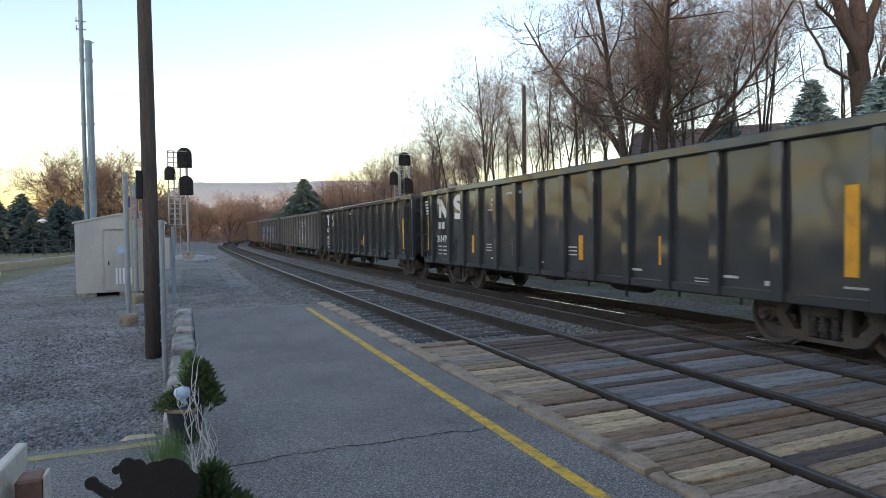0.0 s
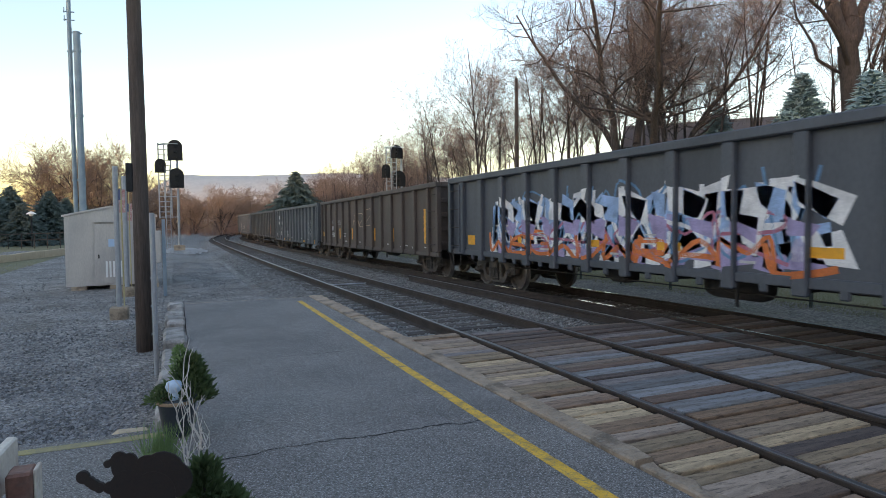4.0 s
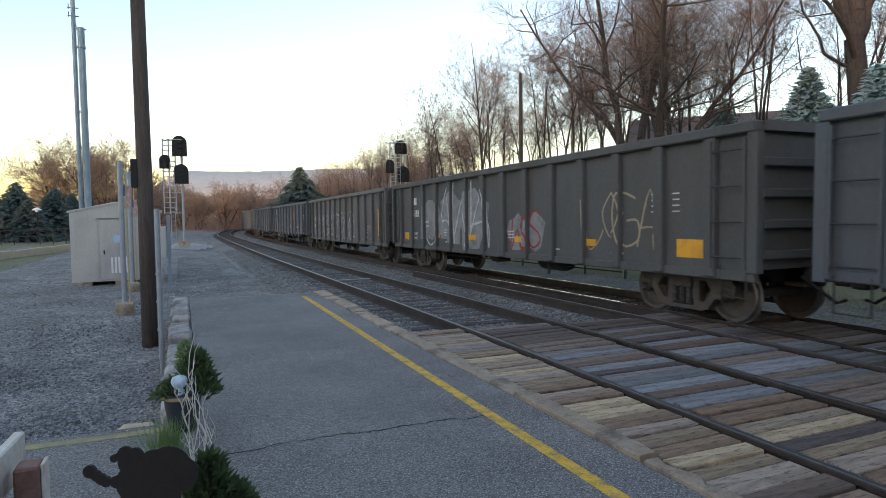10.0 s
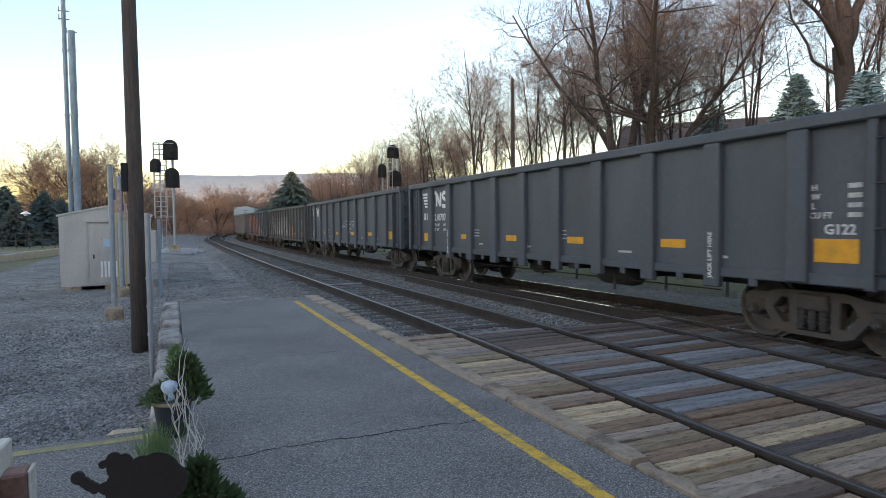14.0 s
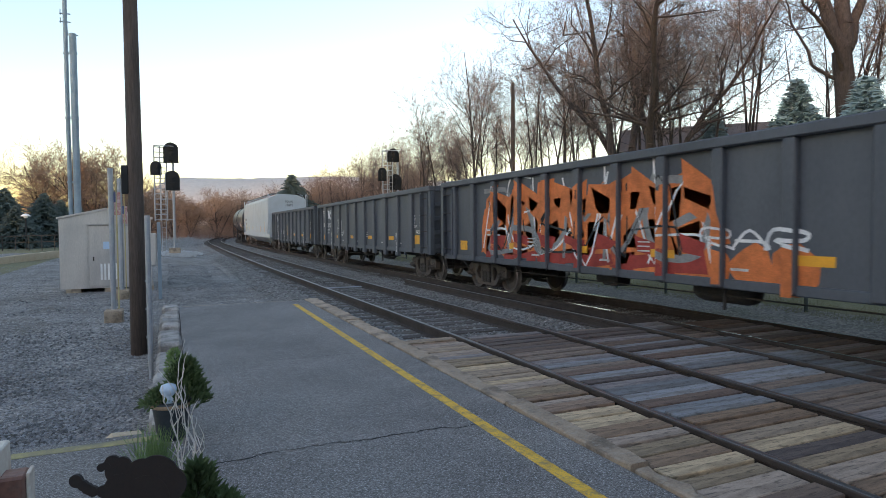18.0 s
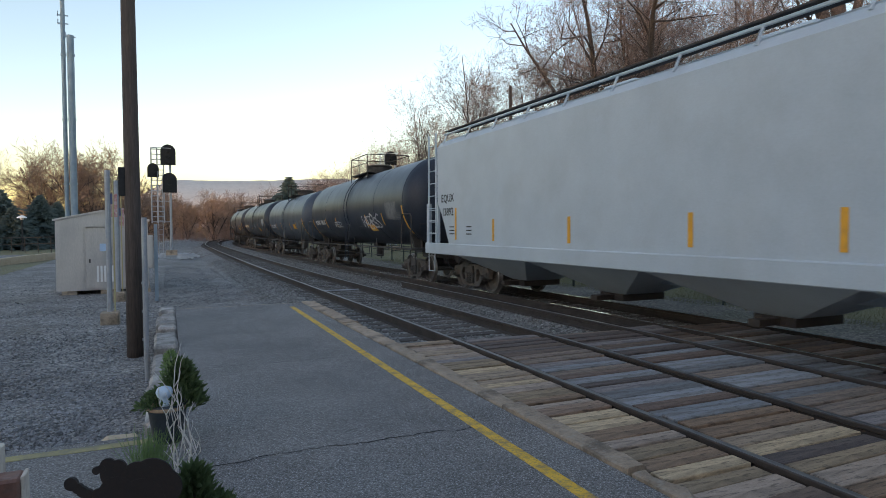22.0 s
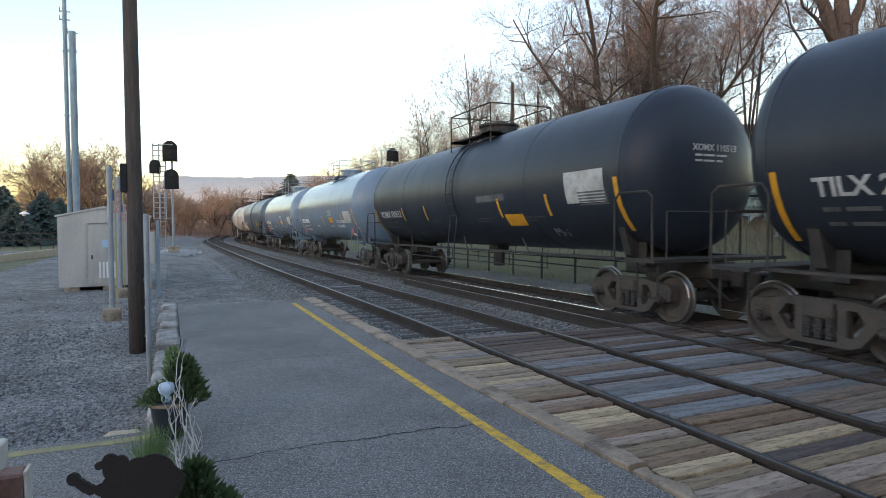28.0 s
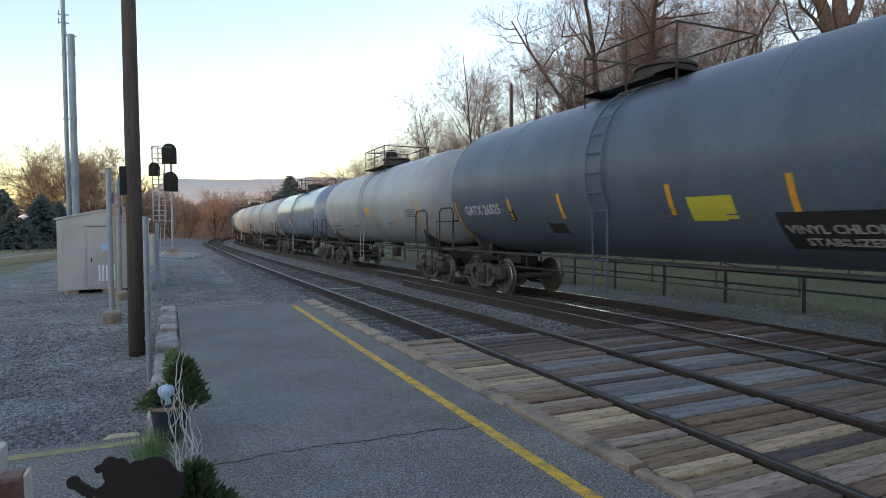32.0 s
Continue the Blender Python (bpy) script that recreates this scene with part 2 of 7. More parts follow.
def tube(bm, pts, r, seg=6, cap=True):
    """Add a round bar along points; r is one radius or one for each point."""
    pts = [Vector(p) for p in pts]
    rs = r if isinstance(r, (list, tuple)) else [r] * len(pts)
    rings = []
    for i, p in enumerate(pts):
        d = (pts[min(i + 1, len(pts) - 1)] - pts[max(i - 1, 0)]).normalized()
        a = d.orthogonal().normalized()
        b = d.cross(a)
        rings.append([bm.verts.new(p + (a * math.cos(k * 2 * math.pi / seg) + b * math.sin(k * 2 * math.pi / seg)) * rs[i]) for k in range(seg)])
    for i in range(len(rings) - 1):
        q = min(range(seg), key=lambda s: sum((rings[i][k].co - rings[i + 1][(k + s) % seg].co).length for k in range(seg)))
        rings[i + 1] = rings[i + 1][q:] + rings[i + 1][:q]
        for k in range(seg):
            bm.faces.new((rings[i][k], rings[i][(k + 1) % seg], rings[i + 1][(k + 1) % seg], rings[i + 1][k]))
    if cap:
        bm.faces.new(rings[0][::-1])
        bm.faces.new(rings[-1])


def tubes(*specs, seg=6):
    bm = bmesh.new()
    for pts, r in specs:
        tube(bm, pts, r, seg)
    return bm


def lathe(bm, profile, seg=24, axis="z", at=(0, 0, 0)):
    """Turn (radius, height) pairs round an axis; closes ends whose radius is zero."""
    rings = []
    for r, h in profile:
        ring = []
        for k in range(1 if r < 1e-6 else seg):
            a = 2 * math.pi * k / seg
            c, s = r * math.cos(a), r * math.sin(a)
            p = {"z": (c, s, h), "y": (s, h, c), "x": (h, c, s)}[axis]
            ring.append(bm.verts.new(Vector(p) + Vector(at)))
        rings.append(ring)
    for a, b in zip(rings, rings[1:]):
        n = max(len(a), len(b))
        if n == 1:
            continue
        for k in range(n):
            f = [a[k % len(a)], a[(k + 1) % len(a)], b[(k + 1) % len(b)], b[k % len(b)]]
            f = [v for i, v in enumerate(f) if v not in f[:i]]
            if len(f) > 2:
                bm.faces.new(f)
    for ring, flip in ((rings[0], True), (rings[-1], False)):
        if len(ring) > 2:
            bm.faces.new(ring[::-1] if flip else ring)
    return bm


def plates(specs, x, side=-1, thick=0.006):
    """Thin plates or paint patches on a car's flank: (y0, y1, z0, z1) each."""
    return boxes(*[(min(x, x + side * thick), max(x, x + side * thick), a, b, c, d) for a, b, c, d in specs])


def lettering(text, size, bold=0.0):
    """A flat mesh of letters in the built-in font, in the xy plane."""
    cu = bpy.data.curves.new("letters", "FONT")
    cu.body, cu.size, cu.extrude, cu.offset, cu.resolution_u = text, size, 0.002, bold, 2
    ob = bpy.data.objects.new("letters", cu)
    scene.collection.objects.link(ob)
    dg = bpy.context.evaluated_depsgraph_get()
    dg.update()
    me = bpy.data.meshes.new_from_object(ob.evaluated_get(dg))
    bpy.data.objects.remove(ob)
    bpy.data.curves.remove(cu)
    return me


# the line of the railway: u metres along it, lat metres to its right
TRACK_X, CURVE_AT, RADIUS, SWEEP = 9.05, 75.0, 230.0, radians(70)


def drop(u):
    return float(np.interp(u, [-60, 8, 12, 16, 22, 28, 34, 40, 55, 90, 400], [0, 0, -0.03, -0.075, -0.14, -0.205, -0.26, -0.3, -0.38, -0.46, -0.6]))


def line(u, lat=0.0, z=0.0):
    """Place and heading (radians to the right) at u along the railway."""
    if u <= CURVE_AT:
        return Vector((TRACK_X + lat, u, z + drop(u))), 0.0
    a = min((u - CURVE_AT) / RADIUS, SWEEP)
    p = Vector((TRACK_X + RADIUS - (RADIUS - lat) * math.cos(a), CURVE_AT + (RADIUS - lat) * math.sin(a), z + drop(u)))
    rest = u - CURVE_AT - a * RADIUS
    return p + Vector((math.sin(a), math.cos(a), 0)) * rest, a


def lateral(x, y):
    """Metres to the right of the far track, and the way along it."""
    if y <= CURVE_AT:
        return x - TRACK_X, y
    cx = TRACK_X + RADIUS
    return RADIUS - math.hypot(x - cx, y - CURVE_AT), CURVE_AT + RADIUS * max(0.0, math.atan2(y - CURVE_AT, cx - x)) if x < cx else 500

# ---------------------------------------------------------------- ground and distance


def ground_z(x, y):
    lat, u = lateral(x, y)
    d = drop(u) if u < 300 else -0.6
    left = -0.5
    z = left
    if lat > -9.5:
        z = float(np.interp(lat, [-9.5, -7.2, -6.5, 2.2, 3.2, 6.5, 10, 17, 30, 60], [left, d - 0.42, d - 0.42, d - 0.42, d - 0.45, d - 0.3, 0.2, 1.9, 3.0, 4.2]))
    if lat < -14:
        z += min(1.2, (-14 - lat) * 0.02)
    if 2.0 < x < 8 and -20 < y < 9.3 and lat < -1.5:
        z = min(z, -0.42)
    return z


def axis_steps(near, far, step):
    a, v, s = [], near, step
    while v < far:
        a.append(v)
        s *= 1.16
        v += s
    return a + [far]


def build_ground():
    near = [round(v, 3) for v in np.arange(-16, 34, 0.8)]
    xs = [-v for v in axis_steps(17, 2500, 1)][::-1] + near + axis_steps(34.5, 2500, 1)
    ys = [-v for v in axis_steps(11, 2500, 1)][::-1] + [round(v, 3) for v in np.arange(-10, 90, 1.0)] + axis_steps(91, 2500, 1.2)
    verts = [(x, y, ground_z(x, y) + (0.03 * noise.noise(Vector((x * 0.7, y * 0.7, 0))) if abs(x) < 60 else 0)) for y in ys for x in xs]
    w = len(xs)
    faces, mats = [], []
    for j in range(len(ys) - 1):
        for i in range(w - 1):
            faces.append((j * w + i, j * w + i + 1, (j + 1) * w + i + 1, (j + 1) * w + i))
            cx, cy = (xs[i] + xs[i + 1]) / 2, (ys[j] + ys[j + 1]) / 2
            lat, u = lateral(cx, cy)
            stony = -16.5 < lat < 3.4 and u < 200
            mats.append(2 if stony and lat > 1.9 or 3.0 < lat < 5.4 and u < 120 else 0 if stony else 1)
    me = bpy.data.meshes.new("ground")
    me.from_pydata(verts, [], faces)
    me.materials.append(M["gravel"])
    me.materials.append(M["grass"])
    me.materials.append(M["verge"])
    me.polygons.foreach_set("material_index", mats)
    me.polygons.foreach_set("use_smooth", [True] * len(me.polygons))
    tagged(new("ground", me), "grey gravel yard with worn winter grass beyond the railway", "ground", kind="structure")


build_ground()


def build_hills():
    rng = random.Random(5)
    for name, dist, a0, a1, height, rough_h in (("backdrop", 1900.0, -3.4, 60, 158.0, 9.0), ("backdrop", 1200.0, 20, 150, 60.0, 8.0), ("backdrop", 1500.0, -150, -38, 40.0, 10.0)):
        bm = bmesh.new()
        low, high = [], []
        n = 90
        for i in range(n + 1):
            a = radians(a0 + (a1 - a0) * i / n)
            edge = min(1.0, 15.0 * min(i, n - i) / n + 0.12)
            h = height * edge ** 0.55 * (1 + 0.1 * noise.noise(Vector((i * 0.06, dist, 0)))) + rough_h * 0.25 * noise.noise(Vector((i * 0.9, dist, 3)))
            low.append(bm.verts.new((dist * math.sin(a), dist * math.cos(a), -12)))
            r = dist + 260
            high.append(bm.verts.new((r * math.sin(a), r * math.cos(a), h)))
        back = [bm.verts.new((v.co.x * 1.25, v.co.y * 1.25, -12)) for v in low]
        for i in range(n):
            bm.faces.new((low[i], low[i + 1], high[i + 1], high[i]))
            bm.faces.new((high[i], high[i + 1], back[i + 1], back[i]))
        tagged(part(name, bm, M["hill"], smooth=True), "wooded ridge on the horizon, haze put into its pale colour", "hill", kind="structure")


build_hills()

# ---------------------------------------------------------------- platform
def edge_x(y):
    """Where the asphalt meets the kerb, which runs slightly askew."""
    return 2.87 + 0.15 * min(1.0, max(0.0, (14.7 - y) / 12.0))


def platform_mesh():
    bm = boxes((-14, 0.12, -9, 5.85, -0.7, 0.0))
    out = [(0.12, -9), (edge_x(-9) + 0.006, -9), (edge_x(2.7) + 0.006, 2.7), (edge_x(14.62) + 0.006, 14.62), (0.12, 14.62)]
    low, high = [[bm.verts.new((x, y, z)) for x, y in out] for z in (-0.7, 0.0)]
    bm.faces.new(high)
    bm.faces.new(low[::-1])
    for k in range(5):
        bm.faces.new((low[k], low[(k + 1) % 5], high[(k + 1) % 5], high[k]))
    return bm


plat = tagged(part("platform", platform_mesh(), M["asphalt"]), "worn dark asphalt station platform with hairline cracks", "platform", kind="structure")
tagged(part("platform_line", boxes((2.47, 2.58, -9, 13.95, 0.0, 0.004)), M["yellow_line"]), "worn yellow safety line painted on asphalt", "line marking", kind="structure")
tagged(part("platform_line", boxes((-14, 0.0, 5.62, 5.74, 0.0, 0.004)), M["yellow_worn"]), "almost worn-away yellow line at the platform corner", "line marking", kind="structure")
kerb = tagged(part("kerb", boxes((3.03, 3.2, -9, -8.9, -0.6, 0.0)), M["concrete"]), "weathered concrete platform kerb with chipped edge", "kerb", kind="structure")
rng = random.Random(11)


def chipped_stone(length, inner, outer, top):
    """One kerb stone with a wavering, broken outer edge."""
    bm = bmesh.new()
    n = max(4, int(length / 0.12))
    low, high, deep = [], [], []
    for i in range(n + 1):
        y = length * i / n
        o = outer + rng.gauss(0, 0.012) - (0.05 if rng.random() < 0.12 else 0)
        t = top + rng.gauss(0, 0.004)
        low.append([bm.verts.new((inner, y, -0.6)), bm.verts.new((inner, y, t - 0.01)), bm.verts.new((inner + 0.02, y, t)), bm.verts.new((o - 0.035, y, t)), bm.verts.new((o, y, t - 0.03 - abs(rng.gauss(0, 0.01)))), bm.verts.new((o, y, -0.6))])
    for a, b in zip(low, low[1:]):
        for k in range(5):
            bm.faces.new((a[k], b[k], b[k + 1], a[k + 1]))
    bm.faces.new(low[0])
    bm.faces.new(low[-1][::-1])
    bmesh.ops.recalc_face_normals(bm, faces=bm.faces)
    return bm


y = -8.9
while y < 14.5:
    ln = min(rng.uniform(1.7, 2.3), 14.7 - y)
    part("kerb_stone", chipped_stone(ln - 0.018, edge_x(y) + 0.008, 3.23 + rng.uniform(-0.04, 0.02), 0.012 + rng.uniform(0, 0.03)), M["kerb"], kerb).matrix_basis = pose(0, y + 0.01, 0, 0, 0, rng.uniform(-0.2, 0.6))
    y += ln
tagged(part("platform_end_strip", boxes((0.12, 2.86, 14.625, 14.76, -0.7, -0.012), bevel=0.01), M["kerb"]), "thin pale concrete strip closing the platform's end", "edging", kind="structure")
wall = tagged(part("platform_edging", boxes((-0.2, 0.116, 6.1, 6.15, -0.7, -0.01)), M["edging"]), "low broken stone edging along the platform", "edging", kind="structure")
y = 6.16
while y < 14.6:
    ln = rng.uniform(0.35, 0.8)
    part("edging_stone", boxes((-0.2 + rng.uniform(-0.05, 0.04), 0.11, y, y + ln - 0.02, -0.7, 0.03 + rng.uniform(-0.08, 0.06)), bevel=0.04), M["edging"], wall)
    y += ln

# unseen wall added behind the camera: closes the place, blocks light from there
tagged(part("wall_station", boxes((-15, 48, -15, -14.4, -0.7, 7.5)), M["render_wall"]), "plain unseen wall added behind the platform to block light", "wall", kind="structure")
# unseen sun blocker added on the left, keeps train and platform in shade
tagged(part("wall_street", boxes((-62, -60, -150, 28, -0.7, 18.0)), M["render_wall"]), "plain unseen wall added beyond the station yard to block low sun", "wall", kind="structure")

# ---------------------------------------------------------------- tracks


def sweep(profile, us, lat, z=0.0):
    """A bar of constant section along the railway; section points are (sideways, up)."""
    bm = bmesh.new()
    rings = []
    for u in us:
        p, a = line(u, lat, z)
        side = Vector((math.cos(a), -math.sin(a), 0))
        rings.append([bm.verts.new(p + side * s + Vector((0, 0, h))) for s, h in profile])
    n = len(profile)
    for a, b in zip(rings, rings[1:]):
        for k in range(n):
            bm.faces.new((a[k], a[(k + 1) % n], b[(k + 1) % n], b[k]))
    return bm


RAIL_US = [-60, -20] + [round(v, 2) for v in np.arange(-4, 75, 4.0)] + [round(v, 2) for v in np.arange(75, 360, 5.0)]
FOOT = [(-0.075, -0.185), (0.075, -0.185), (0.07, -0.17), (0.014, -0.155), (0.011, -0.06), (0.037, -0.048), (0.04, -0.012), (0.033, -0.002), (-0.033, -0.002), (-0.04, -0.012), (-0.037, -0.048), (-0.011, -0.06), (-0.014, -0.155), (-0.07, -0.17)]
HEAD = [(-0.031, -0.004), (0.031, -0.004), (0.026, 0.002), (-0.026, 0.002)]
NEAR_LAT, FAR_LAT = -4.05, 0.0
tracks = []
for name, lat in (("track_near", NEAR_LAT), ("track_far", FAR_LAT)):
    bed = tagged(part(name, sweep([(-2.6, -0.42), (-1.7, -0.2), (1.7, -0.2), (2.6, -0.42)], RAIL_US, lat), M["ballast"]), "railway track on grey crushed stone ballast", "railway track", kind="structure")
    tracks.append((bed, lat))
    for s in (-0.81, 0.79) if lat == NEAR_LAT else (-1.63, -0.75, 0.75):
        us = RAIL_US if s > -1 else [u for u in RAIL_US if u < 21]
        r = part("rail", sweep(FOOT, us, lat + s), M["rail_side"], bed, "rusty steel rail with a polished head")
        part("rail_head", sweep(HEAD, us, lat + s), M["rail_top"] if lat == FAR_LAT and s > -1 else M["rail_dull"], r)

tagged(part("bond_strip", boxes((4.32, 5.76, 19.6, 19.7, -0.29, -0.26), bevel=0.008), M["galv"]), "pale flat bond strip laid across the near track", "strip", kind="structure")

tie_mesh = bpy.data.meshes.new("tie")
b = boxes((-1.3, 1.3, -0.115, 0.115, -0.36, -0.185), bevel=0.012)
b.to_mesh(tie_mesh)
b.free()
tie_mesh.materials.append(M["tie"])
rng = random.Random(3)
for bed, lat in tracks:
    far = bmesh.new()
    for i in range(-30, 330):
        u = i * 0.53 + rng.uniform(-0.05, 0.05)
        if -6 < u < 8.6:
            continue
        p, a = line(u, lat + rng.uniform(-0.06, 0.06), rng.uniform(-0.004, 0.01))
        if 0 < u < 62:
            ob = part("tie", tie_mesh, None, bed)
            ob.matrix_basis = Matrix.Translation(p) @ pose(0, 0, 0, 0, 0, -math.degrees(a) + rng.uniform(-1.2, 1.2))
        else:
            box(far, -1.3, 1.3, -0.115, 0.115, -0.36, -0.185, m=Matrix.Translation(p) @ pose(0, 0, 0, 0, 0, -math.degrees(a)))
    tagged(part("far_ties", far, M["tie"], bed), kind="stuff")

# timber crossing
cross = tagged(part("crossing", boxes((3.3, 9.9, -6, 8.5, -0.42, -0.19)), M["steel_dark"]), "old weathered timber plank crossing between the rails", "crossing", kind="structure")
def kind_of(x0, y):
    """Tan boards by the platform, bluish and dark ones further over."""
    v = rng.random()
    if x0 < 4:
        return M["plank"] if v < 0.9 else M["plank_dark"]
    if x0 < 5.5:
        return M["plank"] if y < 4.3 and v < 0.8 else M["plank_blue"] if 3.9 < y < 6.6 and v < 0.55 else M["plank_dark"]
    return M["plank_blue"] if 4.0 < y < 7.2 and v < 0.5 and x0 < 8 else M["plank_dark"]


A, B = TRACK_X + NEAR_LAT - 0.81, TRACK_X + NEAR_LAT + 0.79
for x0, x1, end in ((3.27, A - 0.06, 8.95), (A + 0.16, B - 0.1, 8.75), (B + 0.07, 7.36, 8.6), (7.49, 8.22, 8.5), (8.43, 9.68, 8.4)):
    y = -6.0
    while y < end:
        w = rng.uniform(0.17, 0.29)
        dz = rng.uniform(-0.062, -0.03)
        gap = rng.uniform(0.006, 0.02)
        m = Matrix.Translation(((x0 + x1) / 2, y + w / 2, dz)) @ pose(0, 0, 0, rng.uniform(-1, 1), rng.uniform(-0.5, 0.5), rng.uniform(-0.8, 0.8))
        h = (x1 - x0) / 2 
        part("plank", boxes((-h, h, -w / 2 + gap, w / 2 - gap / 2, -0.13, 0), bevel=0.008), kind_of(x0, y), cross).matrix_basis = m
        y += w

# ---------------------------------------------------------------- train: shared pieces
WHEEL_R, SPEED = 0.457, 13.34
CACHE = {}


def cached(key, make, smooth=False):
    if key not in CACHE:
        bm = make()
        me = bpy.data.meshes.new(key if isinstance(key, str) else str(key[0]))
        bm.to_mesh(me)
        bm.free()
        if smooth:
            me.polygons.foreach_set("use_smooth", [True] * len(me.polygons))
        CACHE[key] = me
    return CACHE[key]


def shared(name, key, make, material, parent, label="", smooth=False, m=None):
    me = cached((key, material.name), make, smooth)
    ob = part(name, me, material, parent, label)
    if m is not None:
        ob.matrix_basis = m
    return ob


def make_wheelset():
    bm = bmesh.new()
    for s in (-1, 1):
        prof = [(0.0, s * 0.83), (0.1, s * 0.83), (0.11, s * 0.79), (0.2, s * 0.745), (0.36, s * 0.735), (0.39, s * 0.805), (0.44, s * 0.81), (0.457, s * 0.795), (0.46, s * 0.72), (0.487, s * 0.71), (0.487, s * 0.685), (0.4, s * 0.675), (0.12, s * 0.69), (0.09, s * 0.6), (0.0, s * 0.6)]
        lathe(bm, prof, 22, "x")
        lathe(bm, [(0, s * 1.13), (0.06, s * 1.13), (0.075, s * 1.1), (0.075, s * 0.8), (0, s * 0.8)], 10, "x")
        for k in range(3):
            a = k * 2.1
            box(bm, *sorted((s * 1.125, s * 1.15)), 0.045 * math.cos(a) - 0.014, 0.045 * math.cos(a) + 0.014, 0.045 * math.sin(a) - 0.014, 0.045 * math.sin(a) + 0.014)
    lathe(bm, [(0.085, -0.6), (0.08, 0), (0.085, 0.6)], 10, "x")
    bmesh.ops.recalc_face_normals(bm, faces=bm.faces)
    for f in bm.faces:
        r = f.calc_center_median()
        if math.hypot(r.y, r.z) > 0.43:
            f.material_index = 1
    return bm


def make_side_frame():
    """One cast side frame with its two windows, in its own plane."""
    bm = bmesh.new()
    outer = [(-1.1, 0.62), (-1.02, 0.7), (-0.72, 0.72), (-0.45, 0.78), (0.45, 0.78), (0.72, 0.72), (1.02, 0.7), (1.1, 0.62), (1.08, 0.42), (1.0, 0.4), (0.93, 0.56), (0.82, 0.56), (0.75, 0.44), (0.55, 0.2), (0.4, 0.15), (-0.4, 0.15), (-0.55, 0.2), (-0.75, 0.44), (-0.82, 0.56), (-0.93, 0.56), (-1.0, 0.4), (-1.08, 0.42)]
    holes = [[(-0.62, 0.5), (-0.5, 0.66), (-0.36, 0.66), (-0.36, 0.3), (-0.46, 0.3)], [(0.36, 0.66), (0.5, 0.66), (0.62, 0.5), (0.46, 0.3), (0.36, 0.3)], [(-0.24, 0.64), (0.24, 0.64), (0.24, 0.22), (-0.24, 0.22)]]
    edges = []
    for loop in [outer] + holes:
        vs = [bm.verts.new((0, a, b)) for a, b in loop]
        edges += [bm.edges.new((vs[i], vs[(i + 1) % len(vs)])) for i in range(len(vs))]
    bmesh.ops.triangle_fill(bm, edges=edges, use_beauty=True)
    r = bmesh.ops.extrude_face_region(bm, geom=list(bm.faces))
    bmesh.ops.translate(bm, vec=(0.15, 0, 0), verts=[v for v in r["geom"] if isinstance(v, bmesh.types.BMVert)])
    bmesh.ops.recalc_face_normals(bm, faces=bm.faces)
    for s in (-1, 1):
        box(bm, -0.03, 0.19, s * 0.89 - 0.13, s * 0.89 + 0.13, 0.42, 0.6, 0.02)
        lathe(bm, [(0, -0.05), (0.1, -0.05), (0.115, 0.0), (0.115, 0.1)], 12, "x", (0, s * 0.89, WHEEL_R))
        box(bm, 0.02, 0.13, s * 0.3 - 0.07, s * 0.3 + 0.07, 0.18, 0.74)
    return bm


def make_springs():
    bm = bmesh.new()
    for k in (-0.155, 0.0, 0.155):
        prof = []
        for i in range(6):
            z = 0.24 + i * 0.055
            prof += [(0.052, z), (0.07, z + 0.02), (0.052, z + 0.04)]
        lathe(bm, prof, 7, "z", (0, k, 0))
    return bm


def bogie(car, y, mat_b):
    """A three-piece bogie: bolster, two side frames with springs, two wheelsets."""
    bg = shared("bogie", "bolster", lambda: boxes((-1.05, 1.05, -0.22, 0.22, 0.52, 0.74), (-0.9, 0.9, -0.62, -0.52, 0.4, 0.5), (-0.9, 0.9, 0.52, 0.62, 0.4, 0.5), (-0.3, 0.3, -0.3, 0.3, 0.74, 0.86), bevel=0.02), mat_b, car, "cast steel bogie caked with brake dust")
    bg.matrix_basis = pose(0, y, 0)
    for s in (-1, 1):
        shared("side_frame", "side_frame", make_side_frame, mat_b, bg, m=pose(s * 0.99, 0, 0) @ pose(0, 0, 0, 0, 0, 0 if s < 0 else 180))
        shared("spring_nest", "springs", make_springs, M["steel_dark"], bg, smooth=True, m=pose(s * 1.0, 0, 0))
    for s in (-0.89, 0.89):
        w = shared("wheelset", "wheelset", make_wheelset, M["bogie"], bg, "steel wheels with worn bright treads", m=pose(0, s, WHEEL_R))
        if len(w.data.materials) < 2:
            w.data.materials.append(M["wheel_tread"])
        SPIN.append((w, car, y + s, s))
    return bg


SPIN, CARS = [], []


def letters(parent, text, y, z, size, material, x=-1.425, bold=0.004, name="lettering"):
    me = lettering(text, size, bold)
    me.materials.clear()
    ob = part(name, me, material, parent)
    ob.matrix_basis = Matrix(((0, 0, -1, x), (-1, 0, 0, y), (0, 1, 0, z), (0, 0, 0, 1)))
    return ob


